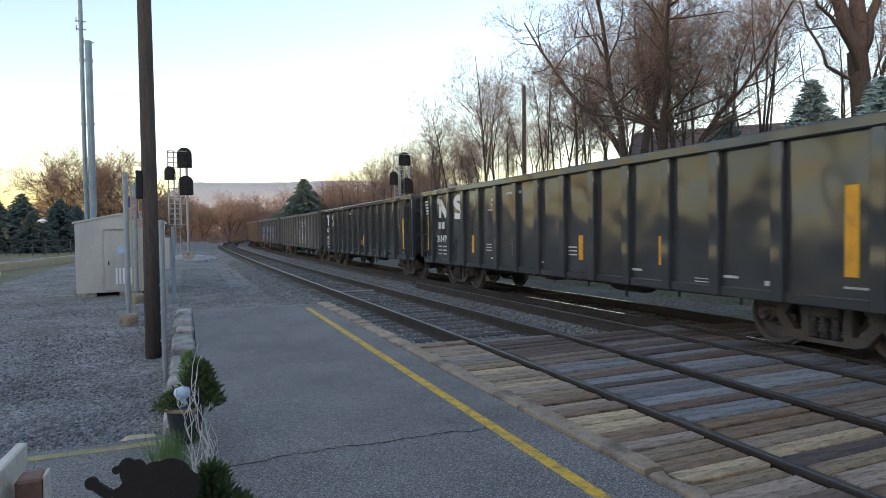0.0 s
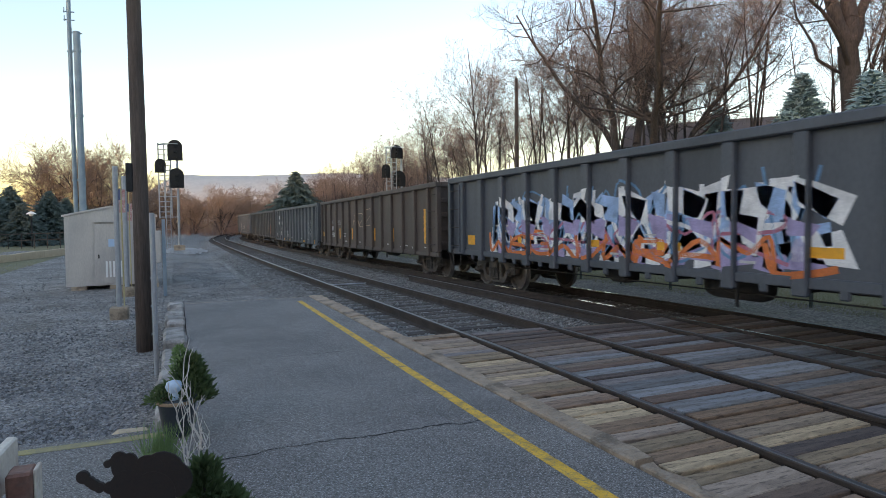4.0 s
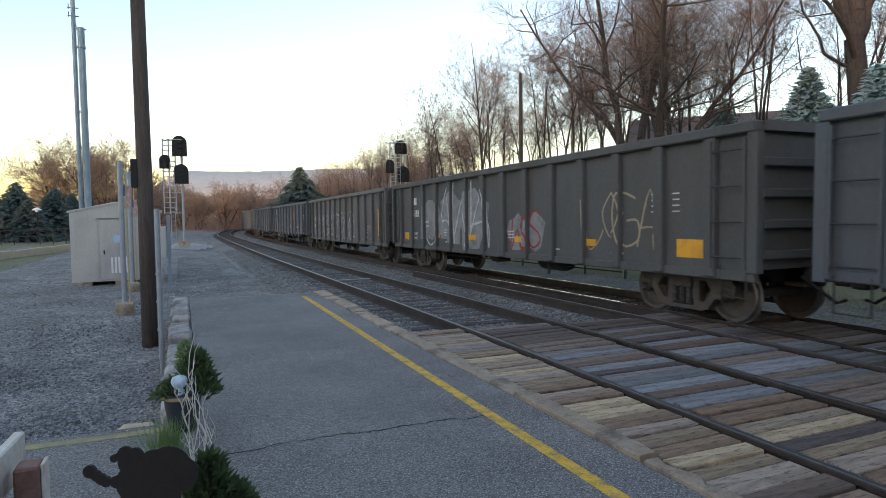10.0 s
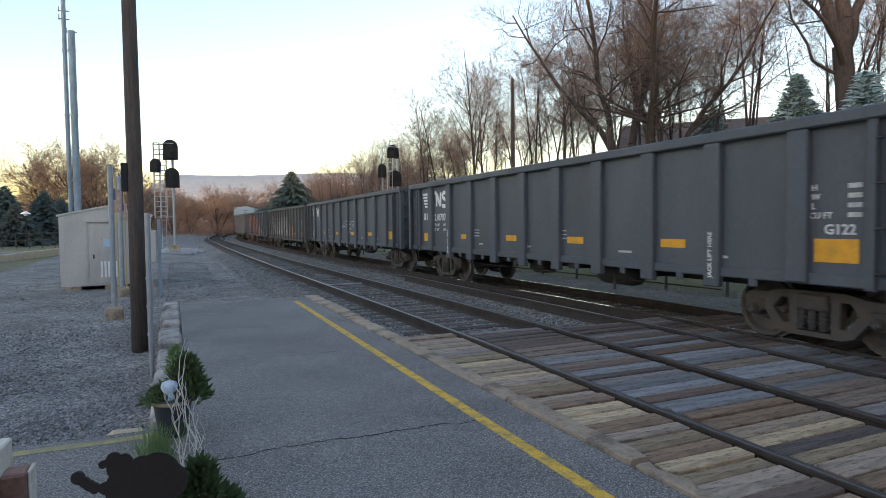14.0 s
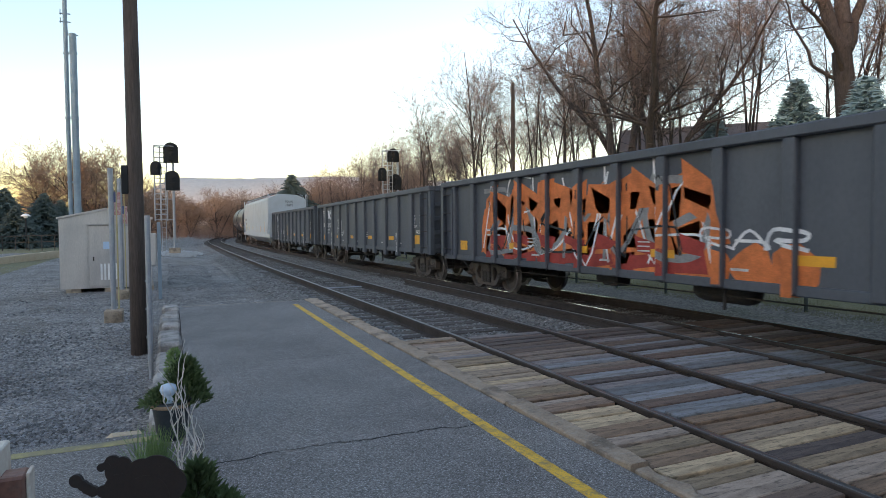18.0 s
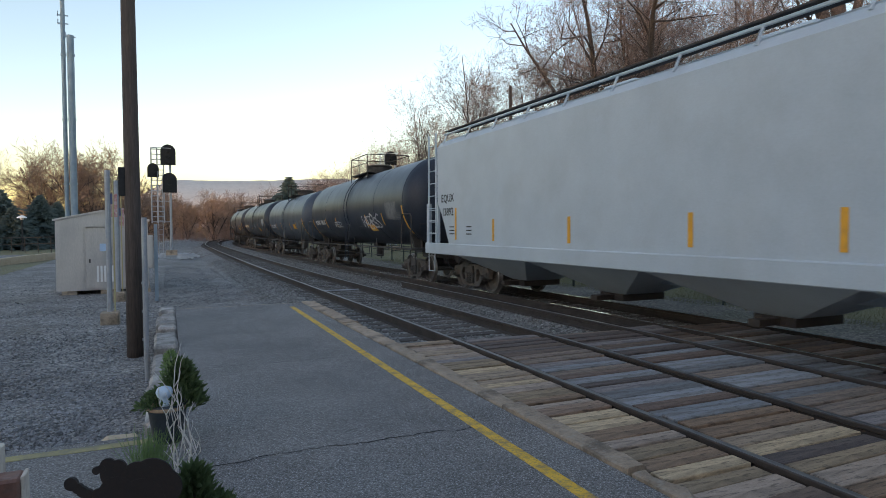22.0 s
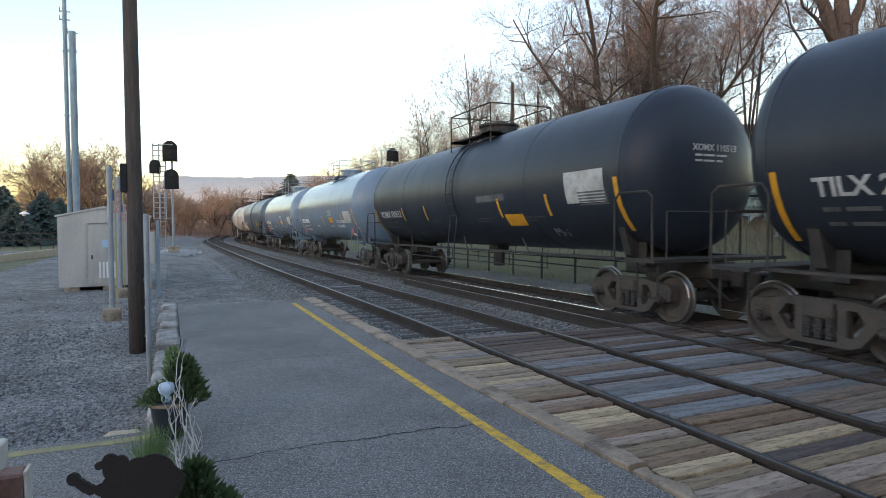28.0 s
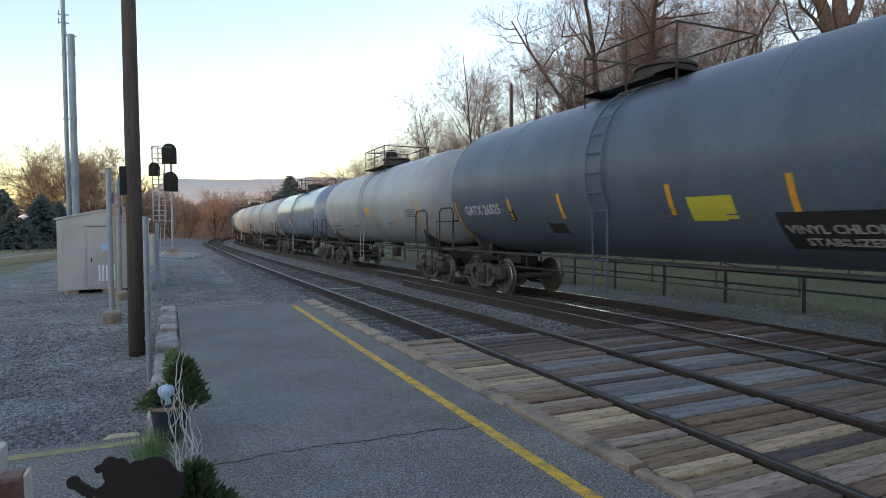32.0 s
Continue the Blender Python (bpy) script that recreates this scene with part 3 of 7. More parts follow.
def ribbon(bm, pts, w, x):
    """A painted stroke on a flank: a flat band along (y, z) points."""
    n = 4
    path = []
    for i in range(len(pts) - 1):
        p0, p1, p2, p3 = pts[max(i - 1, 0)], pts[i], pts[i + 1], pts[min(i + 2, len(pts) - 1)]
        for k in range(n):
            t = k / n
            path.append(tuple(0.5 * (2 * b + (c - a) * t + (2 * a - 5 * b + 4 * c - d) * t * t + (3 * b - a - 3 * c + d) * t ** 3) for a, b, c, d in zip(p0, p1, p2, p3)))
    path.append(pts[-1])
    prev = None
    for i, (a, b) in enumerate(path):
        q, r = path[min(i + 1, len(path) - 1)], path[max(i - 1, 0)]
        dy, dz = q[0] - r[0], q[1] - r[1]
        ln = math.hypot(dy, dz) or 1
        ny, nz = -dz / ln * w / 2, dy / ln * w / 2
        cur = [bm.verts.new((x, a + ny, b + nz)), bm.verts.new((x, a - ny, b - nz))]
        if prev:
            bm.faces.new((prev[0], prev[1], cur[1], cur[0]))
        prev = cur


GLYPHS = (((0, 0), (0.1, 1), (0.5, 0.5), (0.9, 1), (1, 0)), ((1, 0.9), (0.4, 1), (0, 0.65), (0.75, 0.4), (0.95, 0.1), (0.3, 0), (0, 0.15)), ((0, 0), (0.05, 1), (0.8, 0.9), (0.75, 0.55), (0.1, 0.5), (0.95, 0)), ((0.9, 0.9), (0.2, 1), (0, 0.5), (0.3, 0), (1, 0.1), (0.95, 0.5), (0.5, 0.45)), ((0, 1), (0.45, 0), (1, 1), (0.7, 0.35)), ((0.5, 1), (0, 0.5), (0.5, 0), (1, 0.5), (0.5, 1)), ((0, 1), (1, 0.95), (0.1, 0.05), (1, 0)), ((0, 0), (0.5, 1), (1, 0), (0.85, 0.35), (0.1, 0.35)), ((0, 1), (0.05, 0), (0.6, 0.05), (1, 0.3)), ((0, 1), (0.05, 0), (0.5, 0.6), (0.95, 0), (1, 1)))


def scrawl(seed, y0, y1, z0, z1, n, w, x):
    """n hand-drawn letter-like strokes side by side, of no readable word."""
    r = random.Random(seed)
    bm = bmesh.new()
    for i in range(n):
        cw = (y1 - y0) / n
        g = GLYPHS[r.randrange(len(GLYPHS))]
        hz, base, lean = (z1 - z0) * r.uniform(0.75, 1.0), z0 + (z1 - z0) * r.uniform(0, 0.15), r.uniform(-0.1, 0.25)
        pts = [(y1 - cw * (i + (u + lean * v) * 1.12 + r.uniform(-0.06, 0.06)), base + hz * (v + r.uniform(-0.05, 0.05))) for u, v in g]
        ribbon(bm, pts, w * r.uniform(0.75, 1.15), x)
    return bm


def block_letters(seed, y0, y1, z0, z1, n, x):
    """n angular slanting block shapes painted side by side."""
    r = random.Random(seed)
    bm = bmesh.new()
    cw = (y1 - y0) / n
    for i in range(n):
        for k, quad in enumerate((((0, 0.05), (0.4, 0), (0.55, 1.0), (0.12, 0.92)), ((0.3, 0.42), (0.9, 0.58), (1.08, 0.2), (0.35, 0.12)), ((0.45, 1.0), (1.05, 0.85), (0.95, 0.55), (0.5, 0.66)))):
            bm.faces.new([bm.verts.new((x - 0.0003 * k, y1 - cw * (i + u * 1.1 + r.uniform(-0.1, 0.1)), z0 + (z1 - z0) * min(1.08, max(0, v + r.uniform(-0.1, 0.1))))) for u, v in quad])
    return bm


def cut(pts, y, keep_above):
    """The part of a (y, z) outline on one side of a vertical line."""
    out = []
    for (a, b), (c, d) in zip(pts, pts[1:] + pts[:1]):
        ina, inc = (a > y) == keep_above, (c > y) == keep_above
        if ina:
            out.append((a, b))
        if ina != inc:
            out.append((y, b + (d - b) * (y - a) / (c - a)))
    return out


def over_posts(bm, posts, w, x):
    """Carries paint from the sheet across the proud side posts."""
    flat_faces = [([(v.co.y, v.co.z) for v in f.verts], f.verts[0].co.x) for f in bm.faces]
    base = max(q for p, q in flat_faces)
    for pts, q in flat_faces:
        lo, hi = min(p[0] for p in pts), max(p[0] for p in pts)
        for y in posts:
            if lo < y + w / 2 and hi > y - w / 2:
                c = cut(cut(pts, y - w / 2 + 0.018, True), y + w / 2 - 0.018, False)
                if len(c) > 2:
                    bm.faces.new([bm.verts.new((x + (q - base), u, v)) for u, v in c])


def bubbles(seed, y0, y1, z0, z1, n, w, x):
    """n rounded outline letters with an inner stroke."""
    r = random.Random(seed)
    bm = bmesh.new()
    for i in range(n):
        cy, hw, cz, hz = y0 + (y1 - y0) * (i + 0.5) / n, (y1 - y0) / n * 0.56, (z0 + z1) / 2 + r.uniform(-0.1, 0.1), (z1 - z0) / 2
        pts = []
        for j in range(9):
            a, q = 2 * math.pi * j / 8 + 0.4, r.uniform(0.65, 1.1)
            pts.append((cy + hw * q * math.cos(a), cz + hz * q * math.sin(a)))
        pts[-1] = pts[0]
        ribbon(bm, pts, w, x)
        ribbon(bm, [(cy - hw * 0.3, cz + hz * r.uniform(-0.5, 0.1)), (cy, cz + hz * r.uniform(0.0, 0.5)), (cy + hw * 0.35, cz + hz * r.uniform(-0.4, 0.2))], w * 0.8, x)
    return bm


def blobs(seed, y0, y1, z0, z1, n, x):
    """n filled block-letter shapes with jagged outlines."""
    r = random.Random(seed)
    bm = bmesh.new()
    for i in range(n):
        cy, hw = y0 + (y1 - y0) * (i + 0.5) / n, (y1 - y0) / n * 0.62
        k = 11
        vs = []
        for j in range(k):
            a = 2 * math.pi * j / k
            q = r.uniform(0.72, 1.12)
            vs.append(bm.verts.new((x - 0.0004 * (i % 3), cy + hw * q * math.cos(a), (z0 + z1) / 2 + (z1 - z0) / 2 * q * math.copysign(abs(math.sin(a)) ** 0.6, math.sin(a)))))
        bm.faces.new(vs)
    return bm


def coupler(car, half, mat_c):
    for s in (-1, 1):
        shared("coupler", "coupler", lambda: boxes((-0.07, 0.07, -0.55, 0.35, 0.76, 0.9), (-0.16, 0.14, 0.25, 0.5, 0.68, 0.98), (-0.25, 0.25, -0.5, -0.1, 0.62, 1.02), bevel=0.03), mat_c, car, "rusty steel knuckle coupler", m=pose(0, s * half, 0, 0, 0, 0 if s > 0 else 180))
        shared("brake_hose", "hose", lambda: tubes((((0.35, -0.1, 0.8), (0.36, 0.2, 0.62), (0.3, 0.42, 0.45), (0.2, 0.5, 0.5)), 0.025)), M["black"], car, m=pose(0, s * half, 0, 0, 0, 0 if s > 0 else 180))


# ---------------------------------------------------------------- open gondolas


def paint(name, c, rust=(0.09, 0.055, 0.035), amount=0.3, rough=0.55):
    return mat(name, c, tuple(v * 0.72 for v in c), rough, 0, 1.1, 0.12, 35, dirt=rust, dscale=0.9, damount=amount, stretch=(1, 1, 0.35))


def gondola(s0, s1, body, label, ribs=12, rib_w=0.24, sill=1.0, foot=0.76, top=2.97, stripes="h", logo=False, number="", art=(), marks=True, bulge=False, code="", ladder=True, reflectors=(), load=(), inset=0.8):
    car = thing("gondola_car", label, "gondola car", "cars of the freight train")
    L = s1 - s0
    half = L / 2 - 0.5
    X, xs = 1.42, 1.53
    for s in (-1, 1):
        part("side_wall", boxes((min(s * X, s * (X - 0.03)), max(s * X, s * (X - 0.03)), -half, half, sill, top)), body, car)
        part("top_chord", boxes((min(s * 1.36, s * 1.55), max(s * 1.36, s * 1.55), -half - 0.05, half + 0.05, top - 0.03, top + 0.13), bevel=0.02), body, car)
        part("side_sill", boxes((min(s * 1.36, s * 1.47), max(s * 1.36, s * 1.47), -half, half, sill - 0.08, sill + 0.07), bevel=0.015), body, car)
        e = s * half
        part("end_wall", boxes((-1.42, 1.42, min(e, e - s * 0.04), max(e, e - s * 0.04), 0.95, top)), body, car)
        for z in (1.1, 1.55, 2.0, 2.45):
            shared("end_rib", "end_rib", lambda: boxes((-1.38, 1.38, -0.005, 0.1, 0, 0.13), bevel=0.015), body, car, m=pose(0, e, z, 0, 0, 0 if s > 0 else 180))
        part("end_chord", boxes((-1.36, 1.36, min(e - s * 0.08, e + s * 0.12), max(e - s * 0.08, e + s * 0.12), top - 0.02, top + 0.128)), body, car)
        for q in (-1, 1):
            part("corner_post", boxes((*sorted((q * 1.53, q * 1.38)), e - 0.08, e + 0.1, 0.9, top - 0.03), bevel=0.01), body, car)
        for k in range(4):
            shared("grab_iron", "grab_end", lambda: tubes((((-1.45, 0.05, 0), (-1.45, 0.15, 0), (-0.95, 0.15, 0), (-0.95, 0.05, 0)), 0.012), seg=5), M["steel_dark"], car, m=pose(0, e, 1.15 + 0.53 * k, 0, 0, 0 if s > 0 else 180))
        for q in (-1, 1):
            yy = sorted((e - s * 0.12, e - s * 0.75))
            for k in range(4):
                shared("grab_iron", "grab_side", lambda: tubes((((0, -0.31, 0), (-0.13, -0.31, 0), (-0.13, 0.31, 0), (0, 0.31, 0)), 0.013), seg=5), M["steel_dark"], car, m=pose(q * X, sum(yy) / 2, 1.12 + 0.53 * k, 0, 0, 0 if q < 0 else 180))
            if ladder:
                for dy in (-0.31, 0.31):
                    shared("ladder_stile", "stile", lambda: boxes((-0.025, 0.025, -0.02, 0.02, 0.95, 2.88), bevel=0.005), body, car, m=pose(q * (X + 0.12), sum(yy) / 2 + dy, 0))
            part("sill_step", tubes((((q * 1.46, e - s * 0.15, 1.0), (q * 1.46, e - s * 0.15, 0.52), (q * 1.46, e - s * 0.62, 0.52), (q * 1.46, e - s * 0.62, 1.0)), 0.016), seg=5), M["steel_dark"], car)
    inner = half - (1.75 if logo and stripes == "h" else 1.0 if logo else inset)
    if logo:
        ribs = 10 if stripes == "h" else 12
    if logo and stripes == "h":
        for s in (-1, 1):
            for q in (-1, 1):
                shared("end_post", "end_post", lambda: boxes((-0.02, 0.1, -0.06, 0.06, 0.9, 2.95), bevel=0.012), body, car, m=pose(s * X, q * (half - 0.8), 0, 0, 0, 0 if s > 0 else 180))
    rib_ys = [-inner + 2 * inner * i / (ribs - 1) for i in range(ribs)]
    if logo and stripes == "v":
        rib_ys = [-7.1, -5.75] + [-4.66 + 1.036 * i for i in range(10)] + [5.7, 7.1]
        ribs = len(rib_ys)
    for i, y in enumerate(rib_ys):
        over = abs(y) > half - 3.2
        z0 = sill - 0.06 if over and foot < sill - 0.1 and i in (0, ribs - 1) else foot
        for s in (-1, 1):
            shared("side_post", ("rib", round(rib_w, 2), round(z0, 2), round(top, 2)), lambda: boxes((-0.02, 0.11, -rib_w / 2, rib_w / 2, z0, top - 0.02), bevel=0.02), body, car, m=pose(s * X, y, 0, 0, 0, 0 if s > 0 else 180))
        if bulge and i < ribs - 1:
            bm = bmesh.new()
            yc, w = y + inner / (ribs - 1), inner / (ribs - 1) - rib_w / 2
            g = [[bm.verts.new((-X - 0.005 - 0.05 * math.sin(math.pi * a / 4) * math.sin(math.pi * b / 4) * random.Random(i * 7 + b).uniform(0.2, 1.3), yc - w + 2 * w * a / 4, sill + 0.1 + (top - sill - 0.2) * b / 4)) for a in range(5)] for b in range(5)]
            for b in range(4):
                for a in range(4):
                    bm.faces.new((g[b][a + 1], g[b][a], g[b + 1][a], g[b + 1][a + 1]))
            part("dented_panel", bm, body, car, smooth=True)
        if foot < sill - 0.1 and i < ribs - 1:
            yc = y + inner / (ribs - 1)
            shared("drain_tab", "tab", lambda: boxes((-0.03, 0.03, -0.07, 0.07, -0.13, 0.02), bevel=0.02), body, car, m=pose(-1.44, yc, sill - 0.06))
    part("floor", boxes((-1.39, 1.39, -half + 0.04, half - 0.04, 1.02, 1.1)), M["steel_dark"], car)
    part("centre_sill", boxes((-0.25, 0.25, -half, half, 0.7, 1.02)), M["steel_dark"], car)
    for y in (-3.4, -1.1, 1.1, 3.4):
        shared("cross_bearer", "bearer", lambda: boxes((-1.38, 1.38, -0.09, 0.09, 0.8, 1.02)), M["steel_dark"], car, m=pose(0, y, 0))
    shared("air_reservoir", "reservoir", lambda: lathe(bmesh.new(), [(0, -0.6), (0.18, -0.55), (0.22, -0.4), (0.22, 0.4), (0.18, 0.55), (0, 0.6)], 14, "y"), M["steel_dark"], car, smooth=True, m=pose(-0.75, -1.9, 0.72))
    shared("brake_valve", "valve", lambda: boxes((-0.2, 0.2, -0.35, 0.1, -0.15, 0.2), (-0.12, 0.15, 0.1, 0.4, -0.1, 0.12), bevel=0.04), M["steel_dark"], car, m=pose(-0.8, 0.9, 0.72))
    part("brake_rod", tubes((((-1.0, -4.6, 0.66), (-1.0, 4.8, 0.62)), 0.014), (((-1.15, -2.2, 0.95), (-1.15, -2.2, 0.45)), 0.03)), M["steel_dark"], car)
    for s in (-1, 1):
        bogie(car, s * (half - 1.85), M["bogie"])
    coupler(car, half, M["rail_side"])
    d = -X - (0.065 if bulge else 0.004)
    for y, w, z0, z1 in reflectors:
        part("reflector", plates([(y - w / 2, y + w / 2, z0, z1)], d), M["yellow"], car)
    if reflectors and stripes == "h":
        pass
    elif stripes == "h":
        pos = [(half - 4.1, 0.5), (half - 6.7, 0.5), (-half + 6.7, 0.55), (-half + 4.0, 0.55)]
        for y, w in pos:
            part("reflector", plates([(y - w / 2, y + w / 2, sill + 0.33, sill + 0.47)], d), M["yellow"], car)
        part("reflector", plates([(-half + 0.98, -half + 1.55, sill + 0.22, sill + 0.52)], d), M["yellow"], car)
        part("reflector", plates([(half - 1.5, half - 1.07, sill + 0.22, sill + 0.48)], d), M["yellow"], car)
    elif stripes == "v":
        for y in ((half - 0.4,) if not reflectors else ()) + (half - 3.85, half - 6.2, -half + 6.85, -half + 4.5, -half + 1.21):
            tall = abs(y) > half - 2
            part("reflector", plates([(y - (0.09 if tall else 0.07), y + (0.09 if tall else 0.07), 1.13, 2.28 if tall else 1.64)], d), M["yellow"], car)
    if logo and stripes == "v":
        part("emblem", plates([(half - 0.62 + 0.03 * k, half - 0.22 + 0.03 * k, 2.33 + 0.1 * k, 2.395 + 0.1 * k) for k in range(5)], d), M["white"], car, "white painted speed-line emblem")
        bm = bmesh.new()
        a, b = half - 1.3, half - 2.55
        for pts, w in (([(a + 0.12, 2.75), (a - 0.1, 2.68), (a - 0.12, 2.2)], 0.16), ([(a - 0.12, 2.72), (a - 0.62, 2.24)], 0.24), ([(a - 0.68, 2.22), (a - 0.7, 2.78)], 0.16), ([(b - 0.62, 2.74), (b - 0.2, 2.77), (b - 0.02, 2.62), (b - 0.3, 2.5), (b - 0.6, 2.38), (b - 0.45, 2.22), (b, 2.24)], 0.19)):
            if pts[0][0] < b:
                over_posts(bm, rib_ys, rib_w, -X - 0.114)
                part("emblem", bm, M["white"], car, "large white painted company emblem")
                bm = bmesh.new()
            ribbon(bm, pts, w, d)
        over_posts(bm, rib_ys, rib_w, -X - 0.114)
        part("emblem", bm, M["white"], car, "large white painted company emblem")
        bm = bmesh.new()
        ribbon(bm, [(half - 5.1 + 0.17 * math.cos(k * 0.7854), 2.6 + 0.17 * math.sin(k * 0.7854)) for k in range(9)], 0.03, d)
        ribbon(bm, [(half - 5.0, 2.6), (half - 5.2, 2.6)], 0.09, d)
        part("roundel", bm, M["faded"], car, "thin white ring emblem")
        part("stencilling", plates([(half - 5.42, half - 4.8, 2.3, 2.35), (half - 6.6, half - 5.85, 2.68, 2.74)], d), M["faded"], car)["kind"] = "stuff"
    elif logo:
        ly = half - 1.2
        part("emblem", plates([(ly - 0.36 + 0.04 * k, ly + 0.06 + 0.04 * k, 2.3 + 0.1 * k, 2.365 + 0.1 * k) for k in range(5)], d), M["white"], car, "white painted speed-line emblem")
        bm = bmesh.new()
        for pts, w in (([(ly - 0.76, 2.74), (ly - 0.88, 2.7), (ly - 0.9, 2.32)], 0.12), ([(ly - 0.9, 2.72), (ly - 1.18, 2.34)], 0.14), ([(ly - 1.2, 2.32), (ly - 1.22, 2.74)], 0.12), ([(ly - 1.72, 2.7), (ly - 1.45, 2.72), (ly - 1.36, 2.6), (ly - 1.55, 2.52), (ly - 1.72, 2.42), (ly - 1.6, 2.31), (ly - 1.32, 2.33)], 0.12)):
            if len(pts) > 4:
                part("emblem", bm, M["white"], car, "white painted company emblem")
                bm = bmesh.new()
            ribbon(bm, pts, w, d)
        part("emblem", bm, M["white"], car, "white painted company emblem")
    if number and stripes == "v":
        if code:
            letters(car, code, half - 1.14, 1.84, 0.3, M["letter_white"], d - 0.002, bold=0.009)
        else:
            part("reporting_mark", plates([(half - 1.48, half - 1.28, 1.84, 2.06), (half - 1.76, half - 1.56, 1.84, 2.06)], d), M["letter_white"], car)
        letters(car, number, half - 1.14, 1.42, 0.3, M["letter_white"], d - 0.002, bold=0.009)
        r = random.Random(int(s0) + 5)
        for k, words in enumerate(load):
            letters(car, words, half - 1.14, 1.24 - 0.155 * k, 0.15, M["letter_white"], d - 0.002, bold=0.002)["kind"] = "stuff"
        if not load:
            part("stencilling", plates([(half - 2.0 - r.uniform(0, 0.3), half - 1.65, 1.26 - 0.12 * k, 1.3 - 0.12 * k) for k in range(3)] + [(half - 1.55, half - 1.25, 1.26 - 0.12 * k, 1.3 - 0.12 * k) for k in range(3)], d), M["faded"], car)["kind"] = "stuff"
    elif number:
        if logo:
            part("reporting_mark", plates([(half - 1.24, half - 1.08, 1.9, 2.12), (half - 1.48, half - 1.32, 1.9, 2.12)], d), M["letter_white"], car)
        else:
            part("reporting_mark", plates([(half - 1.95, half - 1.72, 2.3, 2.55), (half - 2.3, half - 2.05, 2.3, 2.55)], d), M["letter_white"], car)
        letters(car, number, half - 1.93 if logo else half - 1.55, 1.88, 0.29 if logo else 0.34, M["letter_white"], d - 0.002, bold=0.009)
        for k, words in enumerate(load or ("LD LMT", "LT WT")):
            letters(car, words, half - 1.93, 1.7 - 0.15 * k if logo else 1.25 - 0.16 * k, 0.12 if logo else 0.14, M["letter_white"], d - 0.002, bold=0.002)["kind"] = "stuff"
        if logo:
            for k, words in enumerate(("IH", "IW", "IL", "CU FT")):
                letters(car, words, -half + 1.62, 2.14 - 0.12 * k, 0.11, M["letter_white"], d - 0.002, bold=0.002)["kind"] = "stuff"
            letters(car, "G122", -half + 1.42, 1.58, 0.18, M["letter_white"], d - 0.002, bold=0.004)["kind"] = "stuff"
            for y in (rib_ys[1], rib_ys[-2]):
                ob = letters(car, "JACK LIFT HERE", 0, 0, 0.1, M["letter_white"], bold=0.003)
                ob["kind"] = "stuff"
                ob.matrix_basis = Matrix(((0, 0, -1, -X - 0.113), (0, 1, 0, y - 0.03), (1, 0, 0, 0.9), (0, 0, 0, 1)))
    if marks:
        r = random.Random(int(s0))
        bars = [] if stripes == "v" else [(half - 2.95 - 0.1 * k, half - 2.62, 1.715 - 0.15 * k, 1.78 - 0.15 * k) for k in range(2)] if logo else [(half - 3.0 - 0.35 * (k % 2) - r.uniform(0, 0.1), half - 2.7 - 0.35 * (k % 2), 1.68 - 0.14 * (k // 2), 1.72 - 0.14 * (k // 2)) for k in range(4)]
        bars += [(-half + 0.95, -half + 1.12, 2.15 - 0.12 * k, 2.21 - 0.12 * k) for k in range(4)] if logo and stripes == "h" else [(-half + 2.0 - 0.5 * (k % 2), -half + 2.15 - 0.5 * (k % 2), 2.12 - 0.1 * (k // 2), 2.145 - 0.1 * (k // 2)) for k in range(8)] if stripes == "h" else [(-half + 3.4, -half + 3.75, 0.95 - 0.05 * k, 0.965 - 0.05 * k) for k in range(4)] + [(-half + 2.25, -half + 2.45, 0.93, 1.0), (-half + 0.75, -half + 1.3, 0.98, 1.01)]
        bars += [(y, y + r.uniform(0.2, 0.4), sill + 0.2, sill + 0.24) for y in (half - 5.2, -half + 5.0, -half + 2.9, half - 7.6)]
        bars += [(y, y + 0.3, z, z + 0.025) for y in (half - 5.0, -half + 7.0) for z in (sill + 0.42, sill + 0.5, sill + 0.58)]
        part("stencilling", plates([(min(a, b), max(a, b), c, e) for a, b, c, e in bars], d), M["faded"], car, "small faded white stencilled lines")["kind"] = "stuff"
    for kind, seed, y0, y1, z0, z1, n, w, colour in art:
        bm = scrawl(seed, y0, y1, z0, z1, n, w, d - 0.002) if kind == "s" else bubbles(seed, y0, y1, z0, z1, n, w, d - 0.002) if kind == "o" else block_letters(seed, y0, y1, z0, z1, n, d - 0.0015) if kind == "k" else blobs(seed, y0, y1, z0, z1, n, d - (0.0004 if kind == "u" else 0.0015))
        over_posts(bm, rib_ys, rib_w, -X - 0.113 - (0.0004 if kind == "u" else 0.0015 if kind in "bk" else 0.002))
        part("graffiti", bm, M[colour], car, "spray-painted graffiti")["kind"] = "stuff"
    CARS.append((car, (s0 + s1) / 2, L))
    return car


